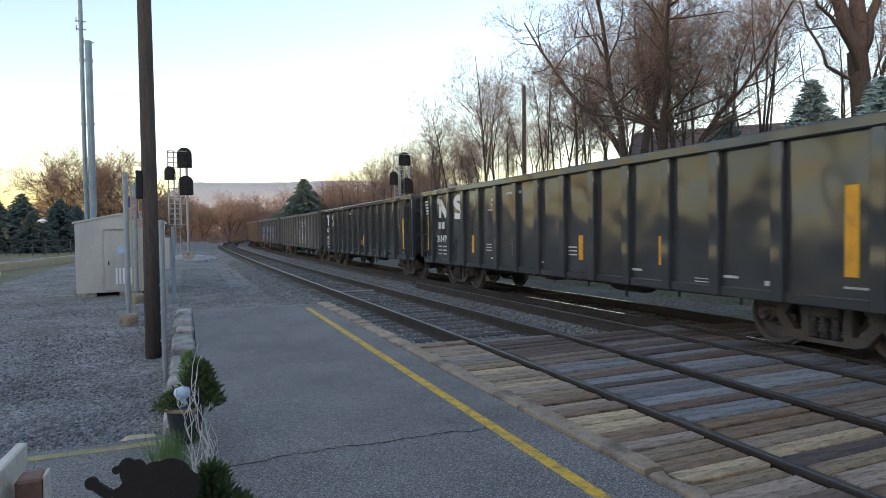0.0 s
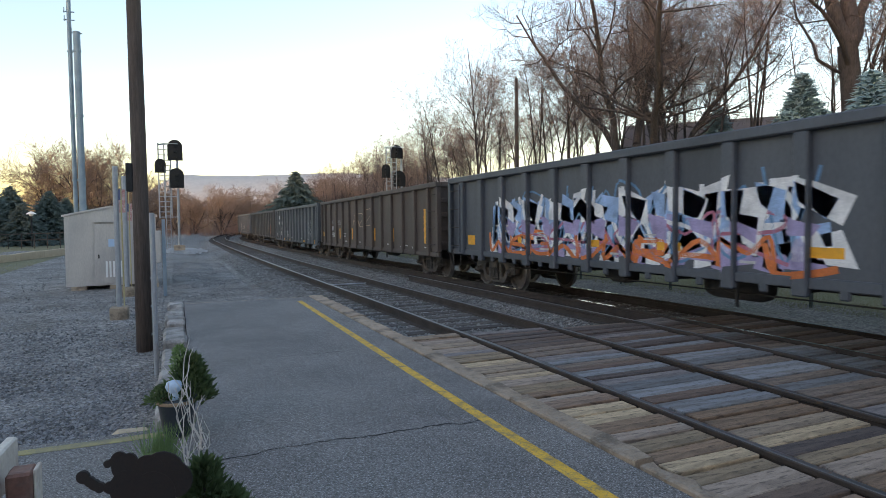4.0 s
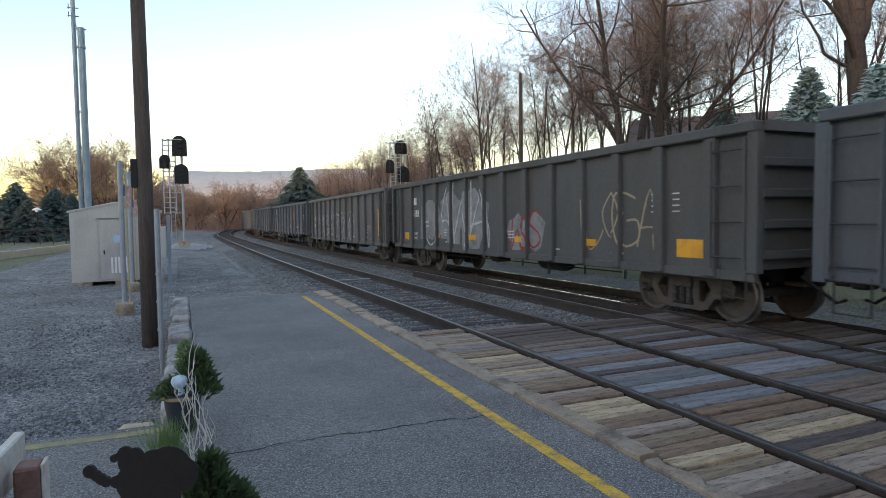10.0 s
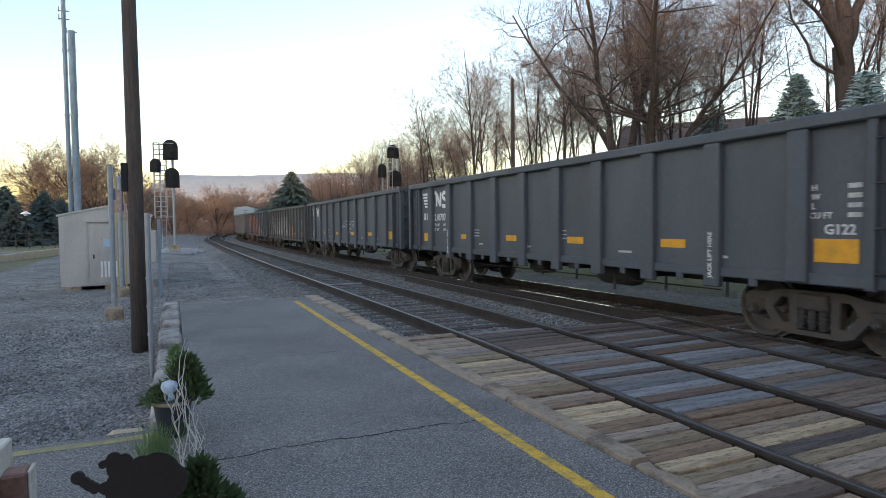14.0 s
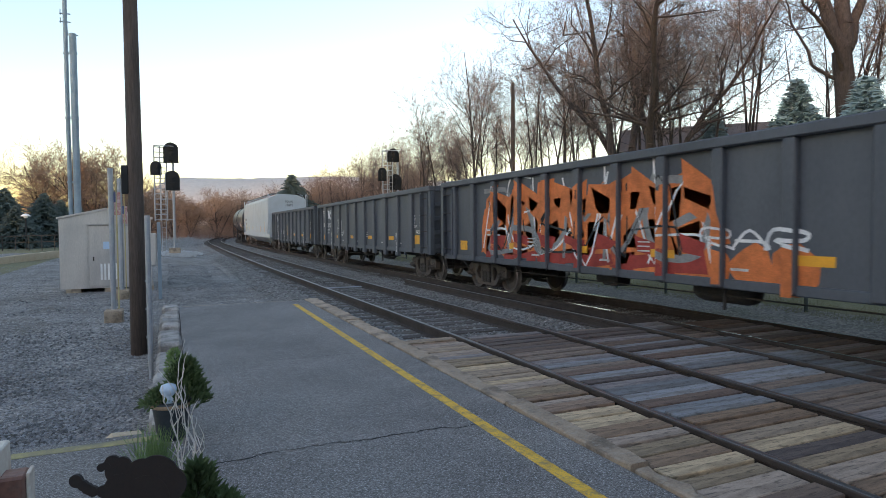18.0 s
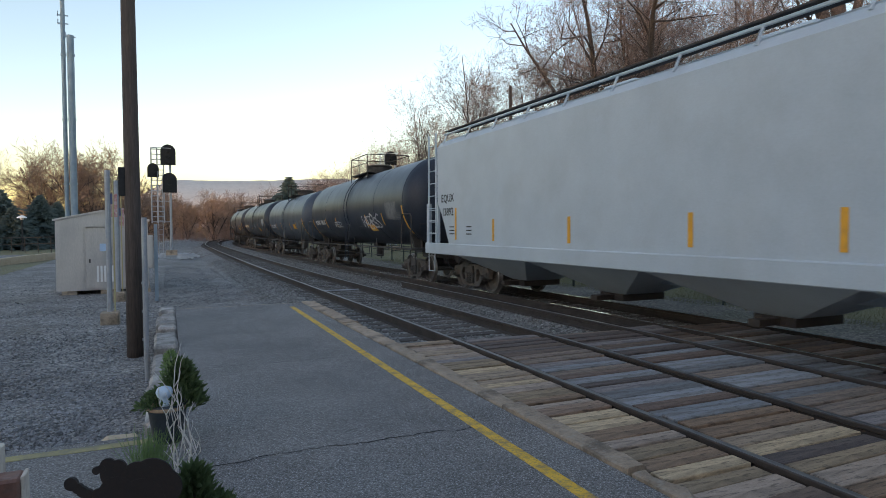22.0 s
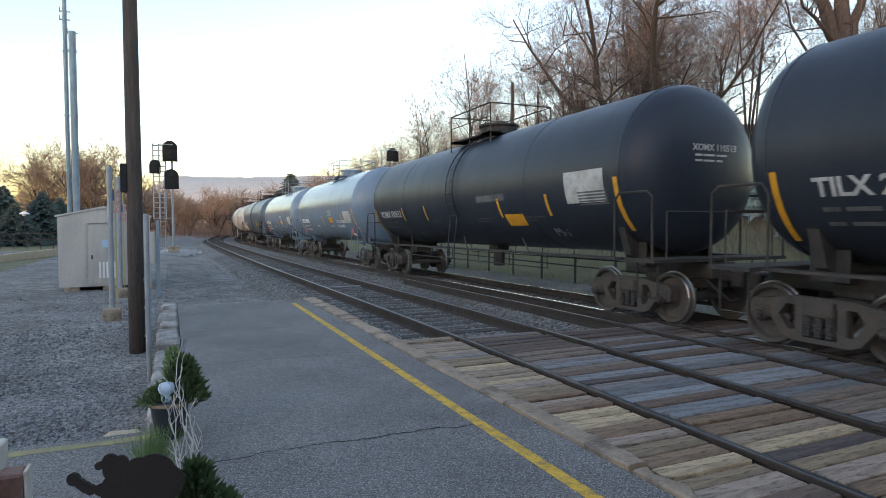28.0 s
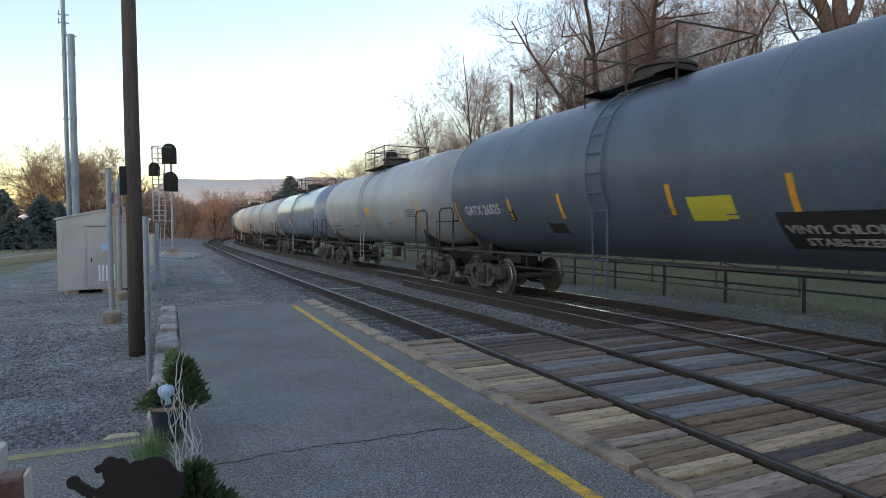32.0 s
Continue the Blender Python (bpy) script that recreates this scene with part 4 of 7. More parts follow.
for nm, c in (("faded", (0.55, 0.55, 0.54)), ("letter_white", (0.7, 0.7, 0.69)), ("spray_white", (0.5, 0.51, 0.52)), ("spray_bright", (0.8, 0.81, 0.84)), ("spray_sky", (0.3, 0.45, 0.7)), ("spray_pink", (0.45, 0.15, 0.22)), ("spray_rust", (0.24, 0.11, 0.07)), ("spray_bear", (0.38, 0.19, 0.09)), ("spray_chalk", (0.24, 0.245, 0.25)), ("spray_orange", (0.66, 0.18, 0.05)), ("spray_blue", (0.12, 0.25, 0.42)), ("spray_lilac", (0.35, 0.3, 0.5)), ("spray_red", (0.35, 0.04, 0.03)), ("spray_green", (0.06, 0.3, 0.22)), ("spray_cream", (0.42, 0.32, 0.22)), ("spray_black", (0.02, 0.02, 0.022)), ("stencil_dim", (0.14, 0.145, 0.15))):
    M[nm] = mat(nm, c, tuple(v * 0.6 for v in c), 0.7, 0, 4, 0.05, 50, dirt=tuple(v * 0.35 for v in c), dscale=2.5, damount=0.5)

M["glossy"] = mat("gondola_glossy_black", (0.052, 0.054, 0.058), (0.04, 0.042, 0.045), 0.13, 0, 0.9, 0.9, 0.9, dirt=(0.05, 0.045, 0.04), dscale=0.9, damount=0.3, dist=0.1, bdetail=1.2)
M["glossy"].node_tree.nodes["Principled BSDF"].inputs["IOR"].default_value = 1.58
M["modern"] = paint("gondola_dark_grey", (0.078, 0.09, 0.106), (0.1, 0.085, 0.08), 0.35)
M["sooty"] = paint("gondola_sooty_black", (0.1, 0.098, 0.1), amount=0.45)
M["brown"] = paint("gondola_brown", (0.078, 0.061, 0.054), (0.046, 0.04, 0.038), 0.5, 0.65)
M["rusty"] = paint("gondola_rusty_grey", (0.085, 0.086, 0.086), (0.095, 0.075, 0.062), 0.6, 0.75)
M["greenish"] = paint("gondola_green_black", (0.072, 0.085, 0.1), (0.035, 0.033, 0.033), 0.5)
M["bluish"] = paint("gondola_blue_grey", (0.07, 0.08, 0.098), (0.035, 0.04, 0.05), 0.4)

S = [-13.6, 3.3, 20.2, 36.97, 54.1, 70.6, 88.2, 105.5, 122.5, 139.2, 156.3, 172.9, 190.0, 207.0, 224.2, 240.9, 257.6, 274.8, 291.7, 312.0]
plain, shiny = "open steel gondola car with ribbed sides", "glossy black open gondola car with ribbed sides"
gondola(S[0], S[1], M["glossy"], shiny, 13, 0.2, 0.8, 0.72, stripes="v")
gondola(S[1], S[2], M["glossy"], shiny + " and yellow reflectors", 13, 0.2, 0.8, 0.72, stripes="v", logo=True, number="211479")
gondola(S[2], S[3], M["glossy"], shiny + " and white lettering", 13, 0.2, 0.8, 0.72, stripes="v", logo=True, number="40782", code="AOK", load=("LD LMT  224400", "LT WT    61600", "CU FT     2791"))
gondola(S[3], S[4], M["sooty"], "sooty black gondola car with a big white graffiti tag", 14, 0.2, 0.85, 0.8, stripes="v", number="201116", art=[("s", 3, -3.2, -0.9, 0.95, 2.5, 5, 0.1, "spray_bright"), ("s", 38, -2.6, -2.0, 1.3, 2.3, 2, 0.16, "spray_bright"), ("s", 8, 2.1, 2.9, 1.55, 1.85, 2, 0.06, "spray_green"), ("s", 39, 4.2, 4.7, 1.55, 2.3, 2, 0.03, "faded"), ("o", 40, -5.4, -4.5, 1.38, 1.62, 3, 0.02, "spray_cream")])
gondola(S[4], S[5], M["bluish"], "dark gondola car covered in a blue and orange graffiti mural", 13, 0.22, 0.95, 0.76, art=[("k", 4, -3.9, 5.3, 1.0, 2.35, 8, 0, "spray_bright"), ("k", 44, -3.6, 5.0, 1.0, 1.9, 10, 0, "spray_lilac"), ("k", 47, -3.8, 5.2, 1.2, 2.3, 13, 0, "spray_sky"), ("s", 6, -3.9, 5.3, 1.0, 1.5, 10, 0.1, "spray_orange"), ("s", 45, -3.6, 4.8, 1.2, 2.3, 9, 0.09, "spray_bright"), ("s", 5, -3.6, 5.2, 1.1, 2.45, 11, 0.05, "spray_blue"), ("s", 46, -3.2, 4.0, 1.1, 1.9, 6, 0.06, "spray_pink")])
gondola(S[5], S[6], M["brown"], "weathered brown gondola car with chalky hand-painted numbers", 13, 0.2, 0.8, 0.74, stripes="v", ladder=False, reflectors=[(7.97, 0.46, 1.23, 1.46)], art=[("s", 9, -1, 2, 1.7, 2.4, 3, 0.03, "spray_cream")])
brown = CARS[-1][0]
for words, y, z, size, ink in (("NW", 6.4, 1.86, 0.3, "spray_chalk"), ("NW", 6.48, 1.52, 0.36, "spray_bright"), ("189906", 6.5, 1.19, 0.36, "spray_white"), ("189906", 5.3, 1.82, 0.34, "spray_chalk")):
    letters(brown, words, y, z, size, M[ink], -1.545 if y > 6.6 else -1.427, bold=0.004)["kind"] = "stuff"
gondola(S[6], S[7], M["greenish"], "dented green-black gondola car with yellow reflectors", 15, 0.22, 0.74, 0.7, inset=0.25, number="190", bulge=True, reflectors=[(6.9, 0.47, 0.7, 0.92), (3.75, 0.65, 0.75, 0.87), (1.4, 0.55, 0.75, 0.87), (-3.6, 0.63, 0.73, 0.85), (-6.75, 0.5, 0.71, 0.93)], load=("LD LMT  215900", "LT WT    70100"), art=[("s", 12, -6.0, -5.4, 1.5, 2.06, 2, 0.035, "spray_white"), ("s", 19, -6.0, -5.4, 1.08, 1.5, 2, 0.035, "spray_white"), ("s", 13, 2.1, 2.95, 0.95, 1.45, 4, 0.05, "spray_white"), ("s", 20, 7.0, 7.75, 0.95, 1.22, 3, 0.04, "spray_white")])
letters(CARS[-1][0], "302", 5.2, 1.88, 0.34, M["letter_white"], -1.487, bold=0.009)["kind"] = "stuff"
gondola(S[7], S[8], M["rusty"], "rust-streaked grey gondola car with faded graffiti", 14, 0.2, 0.85, 0.8, stripes="v", number="210177", art=[("s", 14, -0.4, 3.4, 1.75, 2.3, 4, 0.022, "spray_chalk"), ("u", 15, 4.8, 5.5, 1.15, 1.55, 2, 0.06, "spray_rust"), ("u", 16, -6.3, -4.3, 0.95, 1.9, 3, 0.0, "spray_rust"), ("s", 17, 2.6, 3.2, 1.25, 1.6, 2, 0.07, "spray_green"), ("s", 18, -6.2, -4.6, 1.1, 2.4, 4, 0.05, "spray_cream")])
gondola(S[8], S[9], M["modern"], "dark grey gondola car with white and pink graffiti tags", 12, 0.3, stripes="h", logo=True, number="210171", art=[("s", 21, 4.3, 5.3, 1.3, 2.0, 4, 0.06, "spray_blue"), ("s", 22, 3.1, 3.6, 1.15, 2.25, 3, 0.05, "spray_bright"), ("s", 25, 2.2, 2.7, 1.2, 1.65, 4, 0.03, "spray_white"), ("s", 23, 0.0, 0.85, 1.3, 1.75, 6, 0.04, "spray_bright"), ("s", 27, 0.3, 0.6, 1.85, 2.2, 2, 0.04, "spray_bright"), ("s", 26, -0.95, -0.1, 1.35, 1.8, 6, 0.045, "spray_bright"), ("s", 24, -1.8, -1.1, 1.45, 2.2, 4, 0.05, "spray_pink"), ("s", 28, -3.2, -2.4, 1.4, 2.3, 5, 0.05, "spray_pink"), ("s", 29, -4.3, -3.6, 1.45, 2.15, 4, 0.05, "spray_pink"), ("o", 30, -6.4, -4.7, 1.4, 2.1, 4, 0.05, "spray_pink")])
gondola(S[9], S[10], M["rusty"], "rusty ribbed gondola car with a white graffiti figure", 14, 0.22, 0.85, 0.8, number="210181", art=[("b", 35, 0.5, 5.1, 0.9, 2.6, 3, 0, "spray_chalk"), ("s", 36, 0.4, 5.1, 0.95, 2.7, 4, 0.07, "spray_white"), ("b", 32, -2.4, -0.8, 1.0, 1.9, 2, 0, "spray_chalk"), ("s", 33, -2.2, -0.9, 1.0, 1.9, 3, 0.07, "spray_red"), ("s", 34, -6, -4.0, 1.2, 2.3, 4, 0.04, "spray_cream")])
gondola(S[10], S[11], M["sooty"], "sooty gondola car with white bubble-outline graffiti", 13, 0.2, 0.8, 0.74, stripes="v", number="210022", art=[("o", 41, -2.6, 5.2, 0.8, 2.3, 8, 0.04, "spray_white"), ("s", 43, -2.5, 5.1, 0.85, 2.2, 9, 0.035, "spray_white"), ("s", 42, -5.3, -4.7, 1.25, 1.6, 2, 0.03, "spray_white")])
gondola(S[11], S[12], M["modern"], "dark grey gondola car with orange graffiti faces", 12, 0.3, logo=True, number="211149", art=[("b", 51, -3.0, -2.3, 1.5, 2.2, 2, 0, "spray_rust"), ("s", 50, -3.05, -2.25, 1.5, 2.42, 4, 0.08, "spray_orange"), ("s", 52, -2.95, -2.35, 1.6, 2.0, 3, 0.05, "spray_black"), ("s", 53, -0.45, 0.15, 1.3, 2.3, 3, 0.05, "spray_rust")])
gondola(S[12], S[13], M["modern"], "clean dark grey gondola car with white emblem", 12, 0.3, logo=True, number="210707")
gondola(S[13], S[14], M["modern"], "dark grey gondola car with yellow reflectors", 12, 0.3, logo=True, art=[("s", 61, -2, 0.5, 1.6, 2.0, 3, 0.04, "spray_white")])
gondola(S[14], S[15], M["rusty"], "grey weathered gondola car with chalky white graffiti", 14, 0.2, 0.85, 0.8, number="193910", art=[("b", 75, -1.2, 5.6, 1.1, 2.2, 8, 0, "spray_chalk"), ("s", 71, -1.4, 5.8, 1.1, 2.5, 9, 0.06, "spray_white"), ("s", 74, -1.2, 5.0, 1.0, 2.7, 7, 0.035, "spray_white"), ("b", 77, -3.8, -1.7, 0.95, 1.95, 2, 0, "spray_bear"), ("s", 78, -3.6, -1.9, 1.1, 1.8, 3, 0.05, "spray_black"), ("s", 73, -6.6, -5.4, 1.6, 2.7, 3, 0.07, "spray_blue")])
gondola(S[15], S[16], M["bluish"], "blue-grey gondola car with large orange block graffiti", 13, 0.2, 0.9, 0.84, art=[("u", 81, -2.2, 5.4, 0.9, 2.6, 7, 0, "spray_orange"), ("u", 80, -3.9, -1.9, 0.82, 1.5, 3, 0, "spray_orange"), ("s", 79, -3.7, -2.0, 1.4, 1.75, 3, 0.05, "spray_bright"), ("o", 78, -6.1, -5.1, 1.2, 1.75, 1, 0.03, "spray_bright"), ("k", 82, -2.2, 5.4, 1.0, 2.75, 6, 0, "spray_orange"), ("k", 86, -2.0, 5.3, 0.92, 1.6, 7, 0, "spray_red"), ("k", 87, -2.0, 5.0, 1.2, 2.5, 9, 0.0, "spray_orange"), ("s", 88, -1.8, 5.2, 1.1, 2.6, 6, 0.12, "spray_chalk"), ("s", 83, -2.1, 5.3, 1.0, 2.8, 6, 0.05, "spray_bright"), ("s", 84, -1.4, 5.0, 1.15, 2.5, 5, 0.05, "spray_black"), ("s", 85, -6.0, -5.0, 2.0, 2.25, 5, 0.03, "spray_white"), ("o", 89, -6.0, -5.1, 1.45, 1.95, 1, 0.04, "spray_white")])
gondola(S[16], S[17], M["modern"], "clean dark grey gondola car with white emblem and numbers", 12, 0.3, logo=True, number="211278", art=[("s", 91, 2.9, 4.0, 1.5, 2.2, 3, 0.06, "spray_white")])
gondola(S[17], S[18], M["modern"], "dark grey gondola car with small white tags", 12, 0.3, logo=True, number="210990", art=[("s", 92, 2.6, 3.9, 1.4, 1.7, 3, 0.05, "spray_white"), ("s", 93, 0.8, 2.0, 1.4, 2.0, 3, 0.05, "spray_cream"), ("s", 94, -1.8, -0.8, 1.4, 1.9, 2, 0.06, "spray_white")])

# ---------------------------------------------------------------- covered hopper


def hopper(s0, s1):
    car = thing("hopper_car", "pale grey covered hopper car with sloping outlet chutes", "hopper car", "cars of the freight train")
    L = s1 - s0
    half = L / 2 - 0.55
    top, eave, sill = 4.72, 4.25, 1.25
    W = 1.56
    body = M["hopper_grey"]
    arch = [(-W, 3.2), (-W, eave), (-W + 0.12, eave + 0.16), (-0.8, top - 0.06), (0, top), (0.8, top - 0.06), (W - 0.12, eave + 0.16), (W, eave), (W, 3.2)]
    bm = bmesh.new()
    ends = []
    for y, zc in ((-half + 0.9, 0), (half - 0.9, 0)):
        ends.append([bm.verts.new((x, y, z)) for x, z in arch])
    for k in range(len(arch) - 1):
        bm.faces.new((ends[0][k], ends[0][k + 1], ends[1][k + 1], ends[1][k]))
    e = half - 0.9
    cut_side = [(e, 3.2), (e, 2.62), (e - 0.35, 2.2), (e - 0.8, 1.42), (e - 0.8, sill), (-e + 0.8, sill), (-e + 0.8, 1.42), (-e + 0.35, 2.2), (-e, 2.62), (-e, 3.2)]
    for q in (-1, 1):
        bm.faces.new([bm.verts.new((q * W, y, z)) for y, z in cut_side])
    bmesh.ops.remove_doubles(bm, verts=bm.verts, dist=0.001)
    part("shell", bm, body, car, smooth=False)
    for s in (-1, 1):
        bm = bmesh.new()
        e = s * (half - 0.9)
        tops = [bm.verts.new((x, e, z)) for x, z in arch]
        lowl, lowr = bm.verts.new((-W, e, 2.55)), bm.verts.new((W, e, 2.55))
        f = [lowl] + tops + [lowr]
        bm.faces.new(f)
        a, b = bm.verts.new((-W + 0.1, e - s * 1.9, 1.3)), bm.verts.new((W - 0.1, e - s * 1.9, 1.3))
        bm.faces.new((lowl, lowr, b, a))
        bmesh.ops.recalc_face_normals(bm, faces=bm.faces)
        part("end_sheet", bm, body, car)
        part("platform_deck", boxes((-1.5, 1.5, min(s * half, e - s * 1.6), max(s * half, e - s * 1.6), 1.12, 1.2)), body, car)
        for q in (-1, 1):
            part("corner_post", boxes((q * 1.5 - 0.06, q * 1.5 + 0.06, s * (half - 0.12) - 0.06, s * (half - 0.12) + 0.06, 1.2, 2.6)), body, car)
            part("end_ladder", tubes(*[(((q * 1.58, e + s * 0.05, 1.3 + 0.38 * k), (q * 1.58, e + s * 0.6, 1.3 + 0.38 * k)), 0.014) for k in range(9)], (((q * 1.58, e + s * 0.05, 1.2), (q * 1.58, e + s * 0.05, 4.7)), 0.03), (((q * 1.58, e + s * 0.6, 1.2), (q * 1.58, e + s * 0.6, 4.7)), 0.03)), body, car)
            part("side_ladder", tubes(*[(((q * 1.58, s * (half - 0.15), 1.3 + 0.36 * k), (q * 1.58, e + s * 0.15, 1.3 + 0.36 * k)), 0.014) for k in range(4)]), body, car)
            part("sill_step", tubes((((q * 1.5, s * (half - 0.1), 1.15), (q * 1.5, s * (half - 0.1), 0.5), (q * 1.5, s * (half - 0.55), 0.5), (q * 1.5, s * (half - 0.55), 1.15)), 0.02), seg=5), body, car)
        for q in (-1, 1):
            part("corner_stile", boxes((*sorted((q * W, q * (W - 0.07))), e - 0.05, e + 0.05, 1.2, 2.62)), body, car)
        for k in range(4):
            part("slope_brace", boxes((-1.3 + 0.85 * k, -1.27 + 0.85 * k, *sorted((e - s * 0.25, e - s * 1.3)), 1.2, 1.75)), body, car)
        bogie(car, s * (half - 2.0), M["bogie"])
    for q in (-1, 1):
        part("side_sill", boxes((q * W - 0.06, q * W + 0.06, -half + 0.05, half - 0.05, 1.05, 1.38), bevel=0.02), body, car)
        part("roof_walk", boxes((q * 1.1 - 0.22, q * 1.1 + 0.22, -half + 0.95, half - 0.95, top + 0.02, top + 0.05)), M["steel_dark"], car)
        part("eave_rail", tubes((((q * 1.35, -half + 1, eave + 0.4), (q * 1.35, half - 1, eave + 0.4)), 0.03), *[(((q * 1.5, y, eave + 0.1), (q * 1.35, y, eave + 0.4), (q * 0.95, y, top + 0.1)), 0.025) for y in np.linspace(-half + 1.2, half - 1.2, 12)]), body, car)
    for k in range(4):
        y = -half + 3.9 + k * (2 * half - 7.8) / 3
        part("hatch", boxes((-0.4, 0.4, y - 0.5, y + 0.5, top - 0.02, top + 0.14), bevel=0.04), body, car)
        bm = bmesh.new()
        h = (2 * half - 7.8) / 6
        t = [bm.verts.new(p) for p in ((-1.5, y - h, 1.06), (1.5, y - h, 1.06), (1.5, y + h, 1.06), (-1.5, y + h, 1.06))]
        b = [bm.verts.new(p) for p in ((-0.45, y - 0.3, 0.42), (0.45, y - 0.3, 0.42), (0.45, y + 0.3, 0.42), (-0.45, y + 0.3, 0.42))]
        for i in range(4):
            bm.faces.new((t[i], t[(i + 1) % 4], b[(i + 1) % 4], b[i]))
        bm.faces.new(b)
        bmesh.ops.recalc_face_normals(bm, faces=bm.faces)
        part("outlet_chute", bm, body, car)
        part("outlet_gate", boxes((-0.55, 0.55, y - 0.36, y + 0.36, 0.3, 0.44), (-1.0, -0.5, y - 0.1, y + 0.1, 0.32, 0.42)), M["rail_side"], car)
    part("centre_sill", boxes((-0.25, 0.25, -half, half, 0.72, 1.05)), body, car)
    d = -W - 0.003
    for y in (half - 2.2, half - 4.4, half - 7.6, -half + 8.4, -half + 6.0, -half + 3.4):
        h = 0.55 if abs(y) < half - 4 else 0.9
        part("reflector", plates([(y - 0.05, y + 0.05, 1.5, 1.5 + h)], d), M["yellow"], car)
    letters(car, "EQUX", half - 1.2, 2.6, 0.32, M["black"], d - 0.001)
    letters(car, "13892", half - 1.25, 2.2, 0.32, M["black"], d - 0.001)
    part("stencilling", plates([(y, y + 0.32, z, z + 0.03) for y in (half - 2.1, -half + 5.0, -half + 2.2, half - 3.2) for z in (1.65, 1.75, 1.85)], d), M["black"], car, "small black stencilled lines")
    me = lettering("13892", 0.26, 0.003)
    me.materials.clear()
    ob = part("lettering", me, M["black"], car)
    ob.matrix_basis = pose(-0.15, -half + 0.89, 3.7, 90)
    me = lettering("EQUX", 0.24, 0.003)
    me.materials.clear()
    part("lettering", me, M["black"], car).matrix_basis = pose(-0.18, -half + 0.89, 4.02, 90)
    coupler(car, half, M["rail_side"])
    CARS.append((car, (s0 + s1) / 2, L))


M["hopper_grey"] = mat("hopper_pale_grey", (0.4, 0.455, 0.5), (0.35, 0.4, 0.44), 0.5, 0, 1.2, 0.05, 40, dirt=(0.33, 0.35, 0.36), dscale=0.8, damount=0.25)
hopper(291.7, 312.0)

# ---------------------------------------------------------------- tank cars


def skin(bm, R, zc, y0, y1, a0, a1, n=4):
    """A curved patch hugging a tank's flank; angles up from the horizontal, in degrees."""
    rows = []
    for i in range(n + 1):
        a = radians(a0 + (a1 - a0) * i / n)
        rows.append([bm.verts.new((-R * math.cos(a), y, zc + R * math.sin(a))) for y in (y1, y0)])
    for a, b in zip(rows, rows[1:]):
        bm.faces.new((a[0], a[1], b[1], b[0]))


def skins(R, zc, specs):
    bm = bmesh.new()
    for s in specs:
        skin(bm, R, zc, *s)
    return bm


def tank_letters(car, text, y, ang, size, R, zc, material, bold=0.004):
    me = lettering(text, size, bold)
    for v in me.vertices:
        a = radians(ang) + v.co.y / R
        v.co = Vector((-(R + 0.004 + v.co.z) * math.cos(a), y - v.co.x, zc + (R + 0.004 + v.co.z) * math.sin(a)))
    me.materials.clear()
    return tagged(part("lettering", me, material, car), kind="stuff")


def saddle(y, zc, R):
    """The cradle over a bogie: a web that widens up to the shell, with two stiffeners."""
    bm = bmesh.new()
    a = radians(48)
    out = [(-0.55, 0.95), (0.55, 0.95), (1.0, 1.2)] + [(R * 0.99 * math.sin(b), zc - R * 0.99 * math.cos(b)) for b in np.linspace(a, -a, 9)] + [(-1.0, 1.2)]
    f = [[bm.verts.new((x, y + dy, z)) for x, z in out] for dy in (-0.09, 0.09)]
    bm.faces.new(f[0])
    bm.faces.new(f[1][::-1])
    for k in range(len(out)):
        bm.faces.new((f[0][k], f[1][k], f[1][(k + 1) % len(out)], f[0][(k + 1) % len(out)]))
    for x in (-0.8, 0.8):
        box(bm, x - 0.02, x + 0.02, y - 0.28, y + 0.28, 1.0, zc - R * 0.85)
    bmesh.ops.recalc_face_normals(bm, faces=bm.faces)
    return bm


